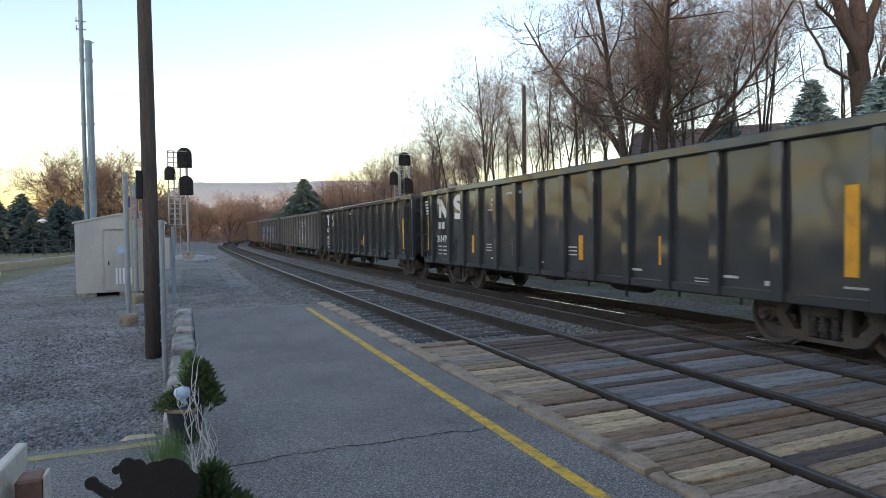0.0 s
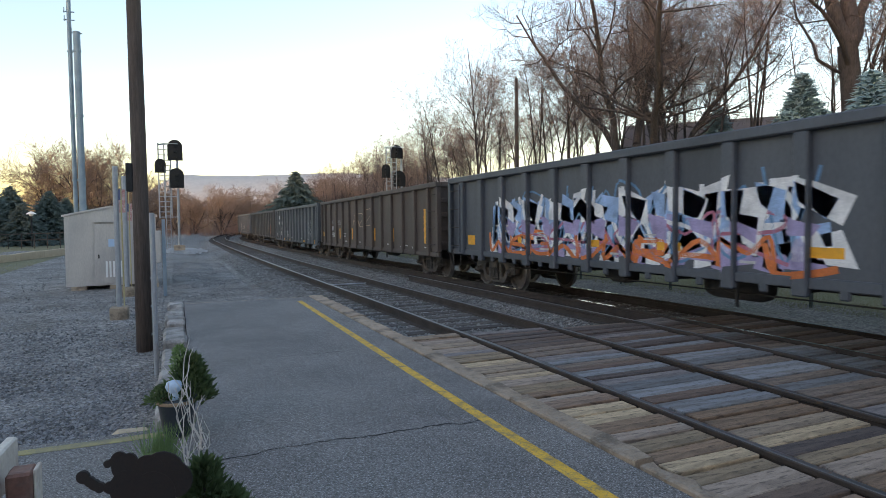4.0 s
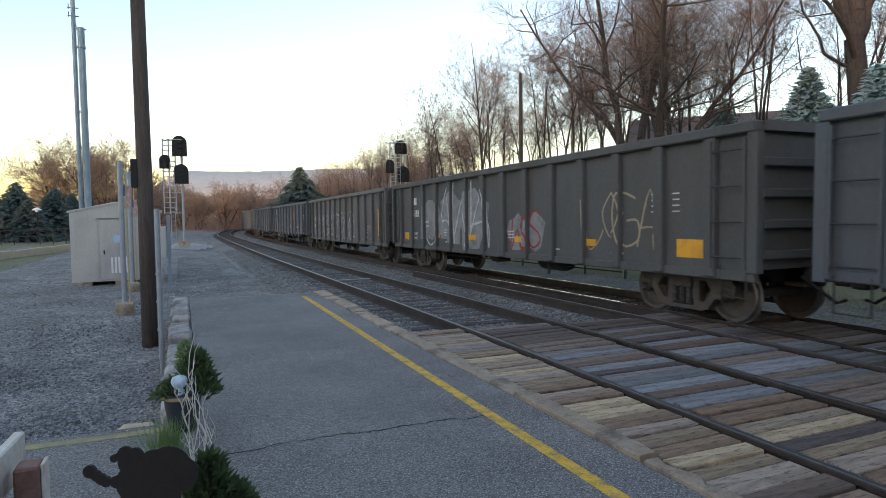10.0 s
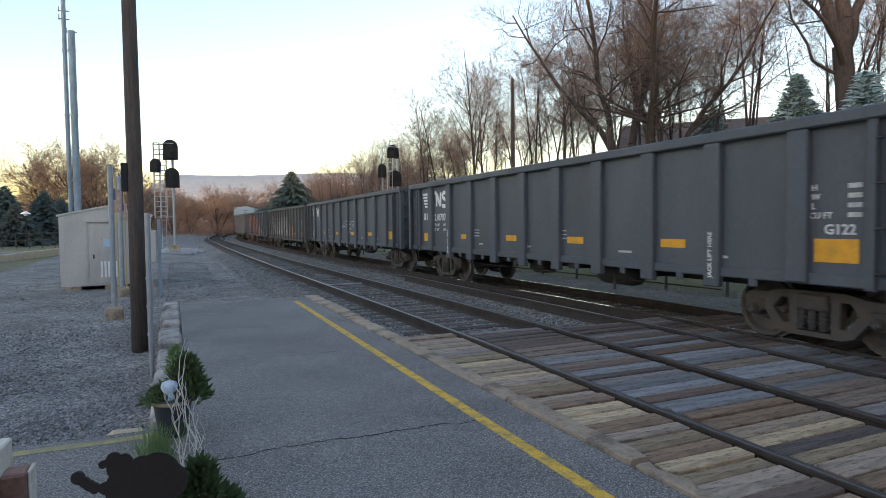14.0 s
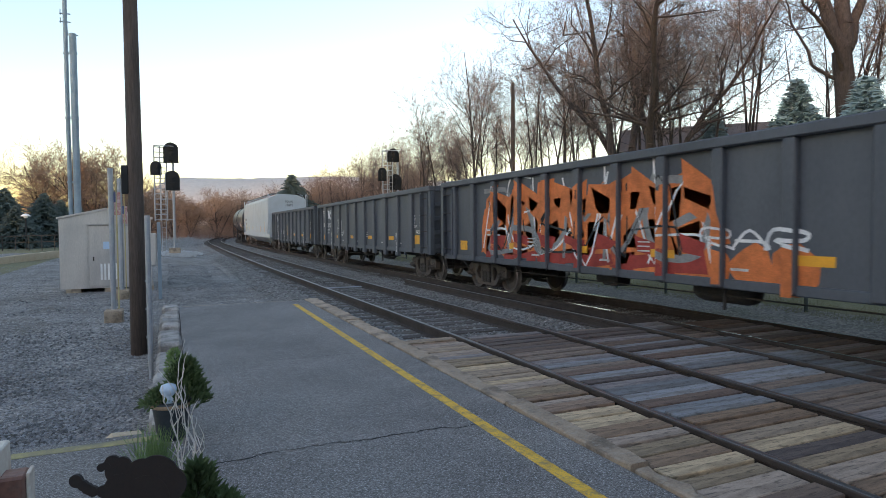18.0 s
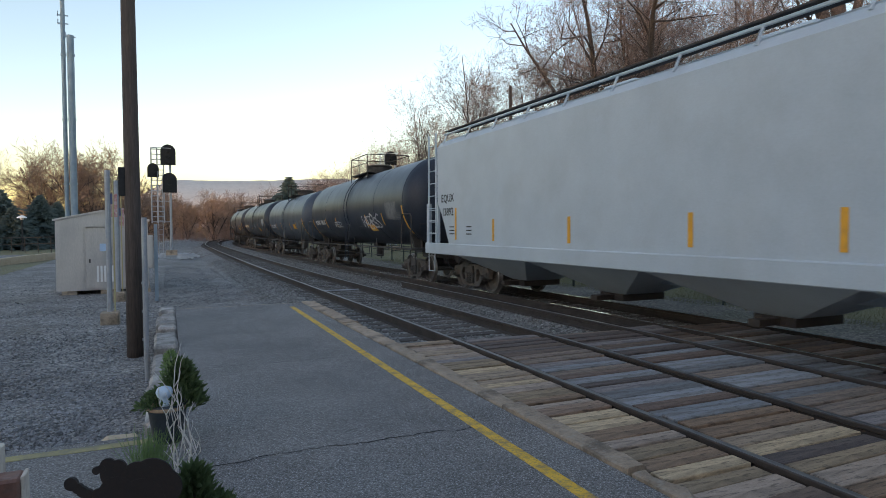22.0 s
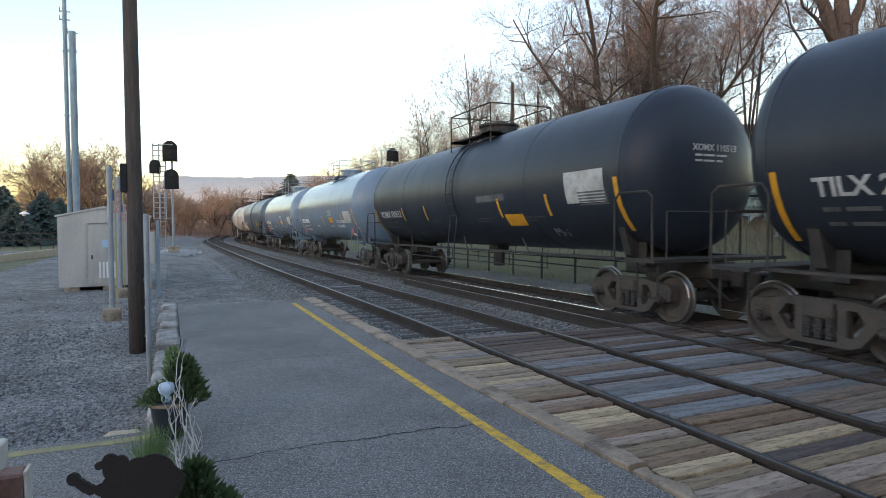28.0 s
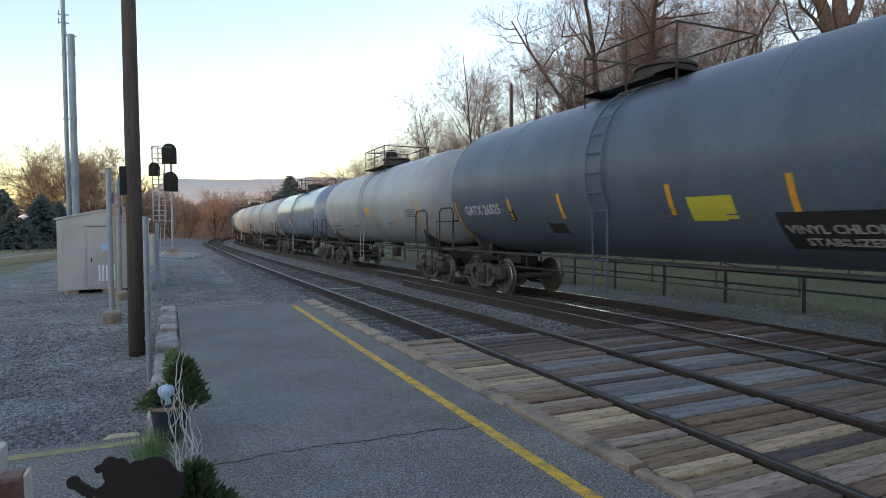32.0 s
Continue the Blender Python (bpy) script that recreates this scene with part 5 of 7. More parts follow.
def tank(s0, s1, body, label, R=1.61, zc=2.83, ink="faded", number="", rail=True, placard=False, side_ladder=True, art=(), panel=None, words="", box_top=False, mark=4, at=-25, low=-18, word_at=-2.75, word_low=-28, code=""):
    car = thing("tank_car", label, "tank car", "cars of the freight train")
    L = s1 - s0
    half = L / 2 - 0.55
    hb = half - 0.22
    prof = [(0, -hb), (R * 0.35, -hb + 0.04), (R * 0.62, -hb + 0.13), (R * 0.82, -hb + 0.27), (R * 0.94, -hb + 0.45), (R * 0.985, -hb + 0.6), (R, -hb + 0.76), (R, -hb + 0.8), (R, -hb + 1.2), (R, -1.2), (R, 1.2), (R, hb - 1.2), (R, hb - 0.8), (R, hb - 0.76), (R * 0.985, hb - 0.6), (R * 0.94, hb - 0.45), (R * 0.82, hb - 0.27), (R * 0.62, hb - 0.13), (R * 0.35, hb - 0.04), (0, hb)]
    part("tank_shell", lathe(bmesh.new(), prof, 48, "y", (0, 0, zc)), body, car, smooth=True)
    for y in (-hb + 0.72, -hb / 2, hb / 2, hb - 0.72):
        shared("weld_seam", ("seam", round(R, 2)), lambda: lathe(bmesh.new(), [(R + 0.001, -0.02), (R + 0.008, -0.008), (R + 0.008, 0.008), (R + 0.001, 0.02)], 40, "y"), body, car, smooth=True, m=pose(0, y, zc))
    for s in (-1, 1):
        yb = s * (half - 1.35)
        bogie(car, yb, M["bogie"])
        part("saddle", saddle(yb, zc, R), body if placard else M["steel_dark"], car)
        part("stub_sill", boxes((-0.3, 0.3, min(s * half, yb - s * 0.9), max(s * half, yb - s * 0.9), 0.8, 1.1), bevel=0.02), M["steel_dark"], car)
        part("end_platform", boxes((-1.62, 1.62, min(s * half, s * (half - 0.75)), max(s * half, s * (half - 0.75)), 1.12, 1.18)), body if placard else M["steel_dark"], car)
        for q in (-1, 1):
            part("handrail", tubes((((q * max(1.58, R), s * (half - 0.06), 1.15), (q * max(1.58, R), s * (half - 0.06), 2.25), (q * max(1.58, R), s * (half - 0.2), 2.35), (q * max(1.58, R), s * (half - 0.9), 2.35), (q * max(1.58, R), s * (half - 1.02), 2.2), (q * max(1.58, R), s * (half - 1.02), 1.15)), 0.022)), body if placard else M["steel_dark"], car)
            part("sill_step", tubes((((q * 1.45, s * (half - 0.1), 1.15), (q * 1.45, s * (half - 0.1), 0.5), (q * 1.45, s * (half - 0.6), 0.5), (q * 1.45, s * (half - 0.6), 1.15)), 0.018), seg=5), body if placard else M["steel_dark"], car)
        part("end_handrail", tubes((((-1.3, s * (half - 0.05), 1.2), (-1.3, s * (half - 0.05), 2.0), (1.3, s * (half - 0.05), 2.0), (1.3, s * (half - 0.05), 1.2)), 0.016), seg=5), M["steel_dark"], car)
    if rail:
        r = half - 0.9
        for q in (-1, 1):
            part("running_board", boxes((q * 1.45 - 0.12, q * 1.45 + 0.12, -r, r, 1.14, 1.18)), body if placard else M["steel_dark"], car)
            part("side_rail", tubes((((q * 1.55, -r + 2.4, 0.86), (q * 1.55, r - 2.4, 0.86)), 0.014), *[(((q * 1.55, y, 1.14), (q * 1.55, y, 0.84)), 0.014) for y in np.linspace(-r + 2.4, r - 2.4, 7)], *[(((q * 1.5, y, 1.16), (q * 1.32, y + 0.6, 1.62 + 0.55 * (1.55 - R) * 4), ), 0.016) for y in (-r + 3.2, -0.9, r - 4.0)], seg=5), M["steel_dark"], car)
    if not box_top and not words:
        part("bottom_outlet", lathe(bmesh.new(), [(0.3, zc - R + 0.05), (0.3, zc - R - 0.12), (0.17, zc - R - 0.2), (0.17, 0.62), (0, 0.6)], 14), M["steel_dark"], car)
    part("air_reservoir", lathe(bmesh.new(), [(0, -0.4), (0.13, -0.36), (0.15, -0.27), (0.15, 0.27), (0.13, 0.36), (0, 0.4)], 12, "y", (-0.5, -4.2 if words else 2.1, 1.46)), M["steel_dark"], car, smooth=True)
    dome = M["steel_dark"] if not box_top else body
    part("dome", lathe(bmesh.new(), [(0.55, zc + R - 0.1), (0.55, zc + R + 0.28), (0.6, zc + R + 0.3), (0.6, zc + R + 0.36), (0.3, zc + R + 0.42), (0, zc + R + 0.43)], 20), dome, car)
    zt = zc + R + 0.02
    part("top_platform", boxes((-1.0, -0.62, -1.3, 1.3, zt - 0.1, zt - 0.06), (0.62, 1.0, -1.3, 1.3, zt - 0.1, zt - 0.06), (-1.0, 1.0, -1.3, -0.75, zt - 0.1, zt - 0.06), (-1.0, 1.0, 0.75, 1.3, zt - 0.1, zt - 0.06)), dome, car)
    posts = [(-0.98, -1.28), (-0.98, 1.28), (0.98, -1.28), (0.98, 1.28), (-0.98, 0)]
    part("safety_rail", tubes(*[(((x, y, zt - 0.5), (x, y, zt + 0.72)), 0.02) for x, y in posts], (((-0.98, -1.28, zt + 0.72), (-0.98, 1.28, zt + 0.72), (0.98, 1.28, zt + 0.72), (0.98, -1.28, zt + 0.72), (-0.98, -1.28, zt + 0.72)), 0.02), (((-0.98, -1.28, zt + 0.35), (-0.98, 1.28, zt + 0.35)), 0.015), seg=5), dome, car)
    if side_ladder:
        arc = [(-(R + 0.06) * math.cos(a), zc + (R + 0.06) * math.sin(a)) for a in np.linspace(-0.45, 1.05, 8)]
        path = [(-1.6, 0.55), (-1.6, 1.15)] + arc
        part("ladder", tubes(*[([(x, y, z) for x, z in path], 0.02) for y in (-0.22, 0.22)], *[(((x, -0.22, z), (x, 0.22, z)), 0.014) for x, z in [(-1.6, 0.6), (-1.6, 0.9), (-1.6, 1.15)] + [(-(R + 0.06) * math.cos(a), zc + (R + 0.06) * math.sin(a)) for a in np.linspace(-0.45, 1.0, 8)]], seg=5), body, car)
    strips = [(hb - 0.86, hb - 0.76, -52, -12), (-hb + 0.76, -hb + 0.88, -46, -6)] + [(y - 0.05, y + 0.05, -31, -13) for y in ((hb - 3.2, hb - 6.8, -hb + 2.9) if placard else (hb - 3.75, hb - 5.8, -hb + 5.3, -hb + 3.15))]
    for s in strips:
        part("reflector", skins(R + 0.006, zc, [s]), M["yellow"], car)
    Mk = M[ink]
    if number:
        if code:
            tank_letters(car, code + " " + number, hb - 1.35, at, 0.35, R, zc, Mk, 0.01)
        else:
            part("reporting_mark", skins(R + 0.006, zc, [(hb - 1.3 - 0.25 * k, hb - 1.11 - 0.25 * k, at, at + 11) for k in range(mark)]), Mk, car)
            tank_letters(car, number, hb - 2.25, at, 0.36, R, zc, Mk, 0.012)
    r = random.Random(int(s0))
    bars = [(hb - 0.25 - q - w, hb - 0.25 - q, at - 8 - 8 * k, at - 5.6 - 8 * k) for k in range(2) for q, w in ((1.15, 0.22), (1.45, 0.42), (1.95, 0.36), (2.38, 0.3))]
    bars += [(y - r.uniform(0.4, 0.9), y, -32 - 3 * k, -31 - 3 * k) for y in (-hb + 4.3, 1.9, -1.2) for k in range(2)]
    bars += [(-hb + 1.1, -hb + 2.0, low + 3 - 2.2 * k, low + 4.2 - 2.2 * k) for k in range(5)]
    part("stencilling", skins(R + 0.006, zc, [(min(a, b), max(a, b), c, e) for a, b, c, e in bars]), M["stencil_dim" if ink == "faded" else "faded"], car, "small stencilled data lines")["kind"] = "stuff"
    bm = bmesh.new()
    for k in range(0 if code else mark):
        box(bm, -0.5 + 0.1 * k, -0.43 + 0.1 * k, -hb + 0.01, -hb + 0.04, zc + 0.28, zc + 0.39)
    for k in range(2):
        for a, b in ((-0.45, -0.3), (-0.25, 0.0), (0.05, 0.3 - 0.1 * k)):
            box(bm, a, b, -hb + 0.005, -hb + 0.03, zc + 0.18 - 0.1 * k, zc + 0.215 - 0.1 * k)
    tagged(part("end_stencilling", bm, Mk, car, "stencilled lines on the tank's end"), kind="stuff")
    if number:
        me = lettering(code + " " + number, 0.17, 0.003)
        me.materials.clear()
        tagged(part("lettering", me, Mk, car), kind="stuff").matrix_basis = pose(-0.52 if code else -0.1, -hb + 0.012, zc + 0.28, 90)
    if panel:
        for y, w, a0, a1, c in panel:
            part("data_panel", skins(R + 0.005, zc, [(y - w / 2, y + w / 2, a0 + low, a1 + low)]), M[c], car)
    if words:
        for k, wd in enumerate(words.split("/")):
            tank_letters(car, wd, word_at - 0.18 * k, word_low - k * 8, 0.21, R, zc, Mk)
    if placard:
        for y in (-hb + 1.6, hb - 1.6):
            ob = part("placard", boxes((-0.01, 0.01, -0.14, 0.14, -0.14, 0.14)), M["placard_red"], car, "red diamond hazard placard")
            ob.matrix_basis = pose(-1.4, y, 1.62, 45)
    for seed, y0, y1, a0, a1, n, w, colour in art:
        bm = scrawl(seed, y0, y1, (a0 - 14) / 57.3 * R, (a1 - 14) / 57.3 * R, n, w, 0)
        for v in bm.verts:
            a = v.co.z / R
            v.co = Vector((-(R + 0.007) * math.cos(a), v.co.y, zc + (R + 0.007) * math.sin(a)))
        part("graffiti", bm, M[colour], car, "spray-painted graffiti")["kind"] = "stuff"
    coupler(car, half, M["rail_side"])
    CARS.append((car, (s0 + s1) / 2, L))
    return car


M["placard_red"] = flat("placard_red", (0.45, 0.12, 0.12))
M["lemon"] = flat("lemon_yellow", (0.5, 0.44, 0.05), 0.6)
M["tank_black"] = paint("tank_black", (0.028, 0.036, 0.052), (0.042, 0.045, 0.052), 0.35, 0.38)
M["tank_slate"] = paint("tank_slate", (0.06, 0.078, 0.105), (0.05, 0.056, 0.065), 0.35, 0.4)
M["tank_blue"] = paint("tank_light_blue_grey", (0.205, 0.275, 0.355), (0.16, 0.195, 0.235), 0.2, 0.2)
M["tank_pale"] = paint("tank_pale_grey", (0.33, 0.36, 0.38), (0.22, 0.22, 0.21), 0.35, 0.42)
M["tank_dusk"] = paint("tank_dark_blue_grey", (0.095, 0.125, 0.165), (0.07, 0.085, 0.1), 0.3, 0.35)
for key in ("tank_black", "tank_slate", "tank_dusk"):
    M[key].node_tree.nodes["Principled BSDF"].inputs["Specular IOR Level"].default_value = 0.3
S2 = [312.0, 329.6, 345.7, 363.2, 380.9, 398.4, 413.5, 428.4, 444.1, 459.9, 475.8, 491.5, 508.0, 525.0, 542.0, 559.0]
blk = "matte black tank car with white stencilling"
tank(S2[0], S2[1], M["tank_black"], blk + " and graffiti", number="110241", code="XOMX", art=[(101, -4.4, -2.2, -22, -2, 6, 0.07, "spray_white"), (102, 1.4, 2.6, -18, -8, 3, 0.05, "spray_white")], panel=[(-6.0, 1.2, -4, 18, "stencil_dim"), (-3.2, 0.8, -22, -11, "yellow"), (4.0, 0.5, 3, 10, "stencil_dim")])
tank(S2[1], S2[2], M["tank_slate"], "slate grey tank car with yellow panel", R=1.59, zc=2.75, number="292008", code="COCX", panel=[(-3.5, 0.8, -11, 1, "yellow"), (-5.55, 1.05, -15, 8, "stencil_dim")])
tank(S2[2], S2[3], M["tank_black"], blk, number="110518", code="XOMX", art=[(103, -1.0, 0.5, -16, 0, 4, 0.07, "spray_white")], panel=[(-6.1, 1.2, -4, 18, "faded"), (-3.2, 0.85, -22, -10, "yellow")])
tank(S2[3], S2[4], M["tank_black"], "black tank car with a yellow warning panel", number="281521", code="TILX", at=-25, panel=[(-3.0, 0.85, -20, -10, "yellow"), (-6.0, 1.1, -8, 12, "stencil_dim")])
tank(S2[4], S2[5], M["tank_black"], blk + " and an orange panel", number="110513", code="XOMX", art=[(104, -5.0, -4.6, -40, -30, 2, 0.03, "spray_white")], panel=[(-6.2, 1.25, -4, 19, "faded"), (-3.25, 0.85, -22, -10, "yellow"), (-2.3, 1.5, 3, 9, "stencil_dim")])
tank(S2[5], S2[6], M["tank_blue"], "shiny light blue-grey tank car with hazard placards", R=1.71, zc=2.83, number="80069", code="OCPX", ink="white", placard=True, rail=False, side_ladder=False, words="VINYL CHLORIDE/STABILIZED", panel=[(-1.75, 0.8, -9, 1, "yellow"), (-4.9, 1.15, -10, 9, "faded"), (-1.72, 0.8, 4, 5.4, "faded"), (-1.75, 0.7, 7.5, 8.9, "faded"), (-1.72, 0.8, 11, 12.4, "faded"), (-4.4, 0.5, -37, -30, "white")], box_top=True)
tank(S2[6], S2[7], M["tank_blue"], "shiny light blue-grey tank car with hazard placards", R=1.71, zc=2.83, number="80115", code="OCPX", ink="white", placard=True, rail=False, side_ladder=False, panel=[(-1.75, 0.8, -9, 1, "yellow"), (-4.9, 1.15, -10, 9, "faded"), (-1.72, 0.8, 4, 5.4, "faded"), (-1.75, 0.7, 7.5, 8.9, "faded"), (-1.72, 0.8, 11, 12.4, "faded"), (-4.4, 0.5, -37, -30, "white")], box_top=True)
tank(S2[7], S2[8], M["tank_dusk"], "dark blue-grey tank car with side ladder and yellow panel", R=1.73, zc=2.86, number="26525", code="GATX", placard=False, words="VINYL CHLORIDE/STABILIZED", word_at=-3.65, word_low=-43, panel=[(-2.55, 0.85, -17, -3, "lemon"), (-4.55, 1.95, -36, -13, "black"), (1.7, 0.6, -26, -16, "black"), (3.3, 0.25, -14, -4, "black"), (-5.6, 0.7, -20, 2, "stencil_dim")])
tank(S2[8], S2[9], M["tank_pale"], "pale blue-grey tank car with yellow sticker", R=1.62, zc=2.84, number="40063", panel=[(-0.8, 0.5, 2, 12, "yellow")])
for k in range(9, 15):
    tank(S2[k], S2[k + 1], M["tank_pale"] if k % 3 else M["tank_blue"], "pale grey tank car with top walkway", R=1.6, zc=2.84, number="", panel=[(1.5, 0.4, -4, 6, "yellow")])

# ---------------------------------------------------------------- trees


def prism_mesh(name, segs, sides, material):
    """Tapered bars for branches: (start, end, start radius, end radius) each."""
    n = len(segs)
    p0 = np.array([s[0] for s in segs], float)
    p1 = np.array([s[1] for s in segs], float)
    r0 = np.array([s[2] for s in segs], float)[:, None]
    r1 = np.array([s[3] for s in segs], float)[:, None]
    d = p1 - p0
    d /= np.linalg.norm(d, axis=1)[:, None] + 1e-9
    ref = np.where(np.abs(d[:, 2:3]) > 0.9, np.array([[1.0, 0, 0]]), np.array([[0, 0, 1.0]]))
    a = np.cross(d, ref)
    a /= np.linalg.norm(a, axis=1)[:, None] + 1e-9
    b = np.cross(d, a)
    verts = np.zeros((n, 2 * sides, 3))
    for k in range(sides):
        t = 2 * math.pi * k / sides
        off = a * math.cos(t) + b * math.sin(t)
        verts[:, k] = p0 + off * r0
        verts[:, sides + k] = p1 + off * r1
    base = np.arange(n)[:, None] * 2 * sides
    faces = np.concatenate([base + np.array([k, (k + 1) % sides, sides + (k + 1) % sides, sides + k]) for k in range(sides)])
    me = bpy.data.meshes.new(name)
    me.from_pydata(verts.reshape(-1, 3).tolist(), [], faces.tolist())
    me.polygons.foreach_set("use_smooth", [True] * len(me.polygons))
    me.materials.append(material)
    return me


def strip_mesh(name, segs, material, seed):
    """Slender tapering slivers for the finest twigs, each turned its own way."""
    n = len(segs)
    p0 = np.array([s[0] for s in segs], float)
    p1 = np.array([s[1] for s in segs], float)
    r0 = np.array([s[2] for s in segs], float)[:, None]
    r1 = np.array([s[3] for s in segs], float)[:, None]
    a = np.cross(p1 - p0, np.random.default_rng(seed).normal(size=(n, 3)))
    a /= np.linalg.norm(a, axis=1)[:, None] + 1e-9
    verts = np.stack([p0 - a * r0, p0 + a * r0, p1 + a * r1, p1 - a * r1], 1)
    me = bpy.data.meshes.new(name)
    me.from_pydata(verts.reshape(-1, 3).tolist(), [], (np.arange(n)[:, None] * 4 + np.arange(4)).tolist())
    me.materials.append(material)
    return me


def grow(rng, start, way, length, radius, level, top, out, spread, kids, up, wig=0.22, curl=3, reach=1.0, low=0.35):
    """One branch in bent pieces, then its side branches."""
    p, d = Vector(start), Vector(way).normalized()
    pts = [(p.copy(), radius)]
    n = curl + (2 if level == 0 else 0)
    for i in range(n):
        d = (d + Vector((rng.gauss(0, wig), rng.gauss(0, wig), rng.gauss(0, wig * 0.6) + up * (3 if level == 0 else 1))) * (0.35 if level == 0 else 1)).normalized()
        p = p + d * (length / n)
        pts.append((p.copy(), radius * (1 - 0.75 * (i + 1) / n) if level else radius * (1 - 0.82 * (i + 1) / n)))
    for (a, ra), (b, rb) in zip(pts, pts[1:]):
        out.append((a, b, ra, rb, level))
    if level >= top:
        return
    for k in range(kids[level]):
        t = rng.uniform(low if level == 0 else 0.2, 1.0)
        q = min(int(t * n), n - 1)
        a, b = pts[q], pts[q + 1]
        f = t * n - q
        at = a[0].lerp(b[0], f)
        axis = (b[0] - a[0]).normalized()
        side = axis.orthogonal().normalized()
        side.rotate(Matrix.Rotation(rng.uniform(0, 2 * math.pi), 3, axis))
        s = spread[level] * rng.uniform(0.7, 1.3)
        nd = axis * math.cos(s) + side * math.sin(s)
        ln = length * reach * (0.62 - 0.3 * t) * rng.uniform(0.7, 1.25) if level == 0 else length * rng.uniform(0.35, 0.62)
        grow(rng, at, nd, ln, max(0.006, (a[1] * (1 - f) + b[1] * f) * 0.5), level + 1, top, out, spread, kids, up + 0.02, wig, 3 if level < 1 else 2 if level < 3 else 1)


def bare_tree(seed, height, stems, radius, kids, spread, twig, up=0.06, lean=0.12, thick=0.011, top=4, reach=0.62, low=0.35):
    rng = random.Random(seed)
    segs = []
    for s in range(stems):
        a = rng.uniform(0, 6.28) if stems == 1 else 6.283 * s / stems + rng.uniform(-0.4, 0.4)
        w = Vector((math.cos(a) * lean * (1 if stems == 1 else 3), math.sin(a) * lean * (1 if stems == 1 else 3), 1))
        grow(rng, (0, 0, -0.4), w, height * rng.uniform(0.85, 1.0), radius * rng.uniform(0.8, 1), 0, top, segs, spread, kids, up, reach=reach, low=low)
    ob = thing("bare_tree", "leafless tree with grey-brown bark and fine bare twigs", "tree", "bare trees along the line")
    part("trunk", prism_mesh("trunk", [s for s in segs if s[4] < min(3, top - 1)], 5, M["bark"]), None, ob)
    part("crown", strip_mesh("crown", [(a, b, max(r, thick), max(q, thick * 0.6), v) for a, b, r, q, v in segs if v >= min(3, top - 1)], twig, seed), None, ob, "fine bare reddish-brown twigs")
    return ob


def spruce(seed, height, width, material, label, name="spruce"):
    """An evergreen in whorls of drooping boughs clad in needle tufts."""
    rng = random.Random(seed)
    ob = thing(name, label, "tree", "evergreens")
    part("trunk", prism_mesh("trunk", [(Vector((0, 0, -0.3)), Vector((0, 0, height * 0.97)), width * 0.06, 0.02)], 7, M["bark"]), None, ob)
    verts, faces = [], []
    z = height * 0.04
    while z < height:
        f = 1 - z / height
        r = width * f ** 0.85 * rng.uniform(0.82, 1.12)
        n = max(4, int(5 + 11 * f))
        for k in range(n):
            a = 2 * math.pi * k / n + rng.uniform(-0.25, 0.25)
            ln = r * rng.uniform(0.7, 1.12) + 0.06
            for j in range(max(3, int(ln * 9))):
                t = (j + rng.random()) / max(3, int(ln * 9))
                c = Vector((math.cos(a) * ln * t, math.sin(a) * ln * t, z + ln * (0.22 * t - 0.3 * t * t)))
                w = (0.4 * (1 - t) + 0.24) * (0.45 + 0.55 * f) * min(1.3, width * 0.5)
                e = Vector((math.cos(a + rng.uniform(-1.1, 1.1)), math.sin(a + rng.uniform(-1.1, 1.1)), rng.uniform(-0.5, 0.35))).normalized()
                s = e.cross(Vector((0, 0, 1))).normalized() * 0.42
                i0 = len(verts)
                verts += [tuple(c - s * w), tuple(c + s * w), tuple(c + e * w * 1.5), tuple(c + Vector((0, 0, 0.45 * w)))]
                faces += [(i0, i0 + 1, i0 + 2), (i0, i0 + 2, i0 + 3), (i0 + 1, i0 + 3, i0 + 2)]
        z += height * 0.028 * (0.7 + 0.8 * f)
    me = bpy.data.meshes.new("crown")
    me.from_pydata(verts, [], faces)
    me.materials.append(material)
    part("crown", me, None, ob)
    return ob


def place(ob, x, y, turn=0.0, size=1.0, z=None, tall=1.0):
    ob.matrix_basis = Matrix.Translation((x, y, ground_z(x, y) - 0.05 if z is None else z)) @ pose(0, 0, 0, 0, 0, turn) @ Matrix.Diagonal((size, size, size * tall, 1))
    return ob


def stand(ob, x, y, turn, size, tall=1.0):
    c = copy_thing(ob, Matrix())
    return place(c, x, y, turn, size, None, tall)


def gnarled(rng, segs, start, way, length, radius, kids, bends=7, wig=0.3, up=0.045):
    """One stout crooked limb with its side branches down to the twigs."""
    grow(rng, start, way, length, radius, 0, 4, segs, (0.8, 0.8, 0.8, 0.8), kids, up, wig * 1.5, bends, 0.52, 0.4)


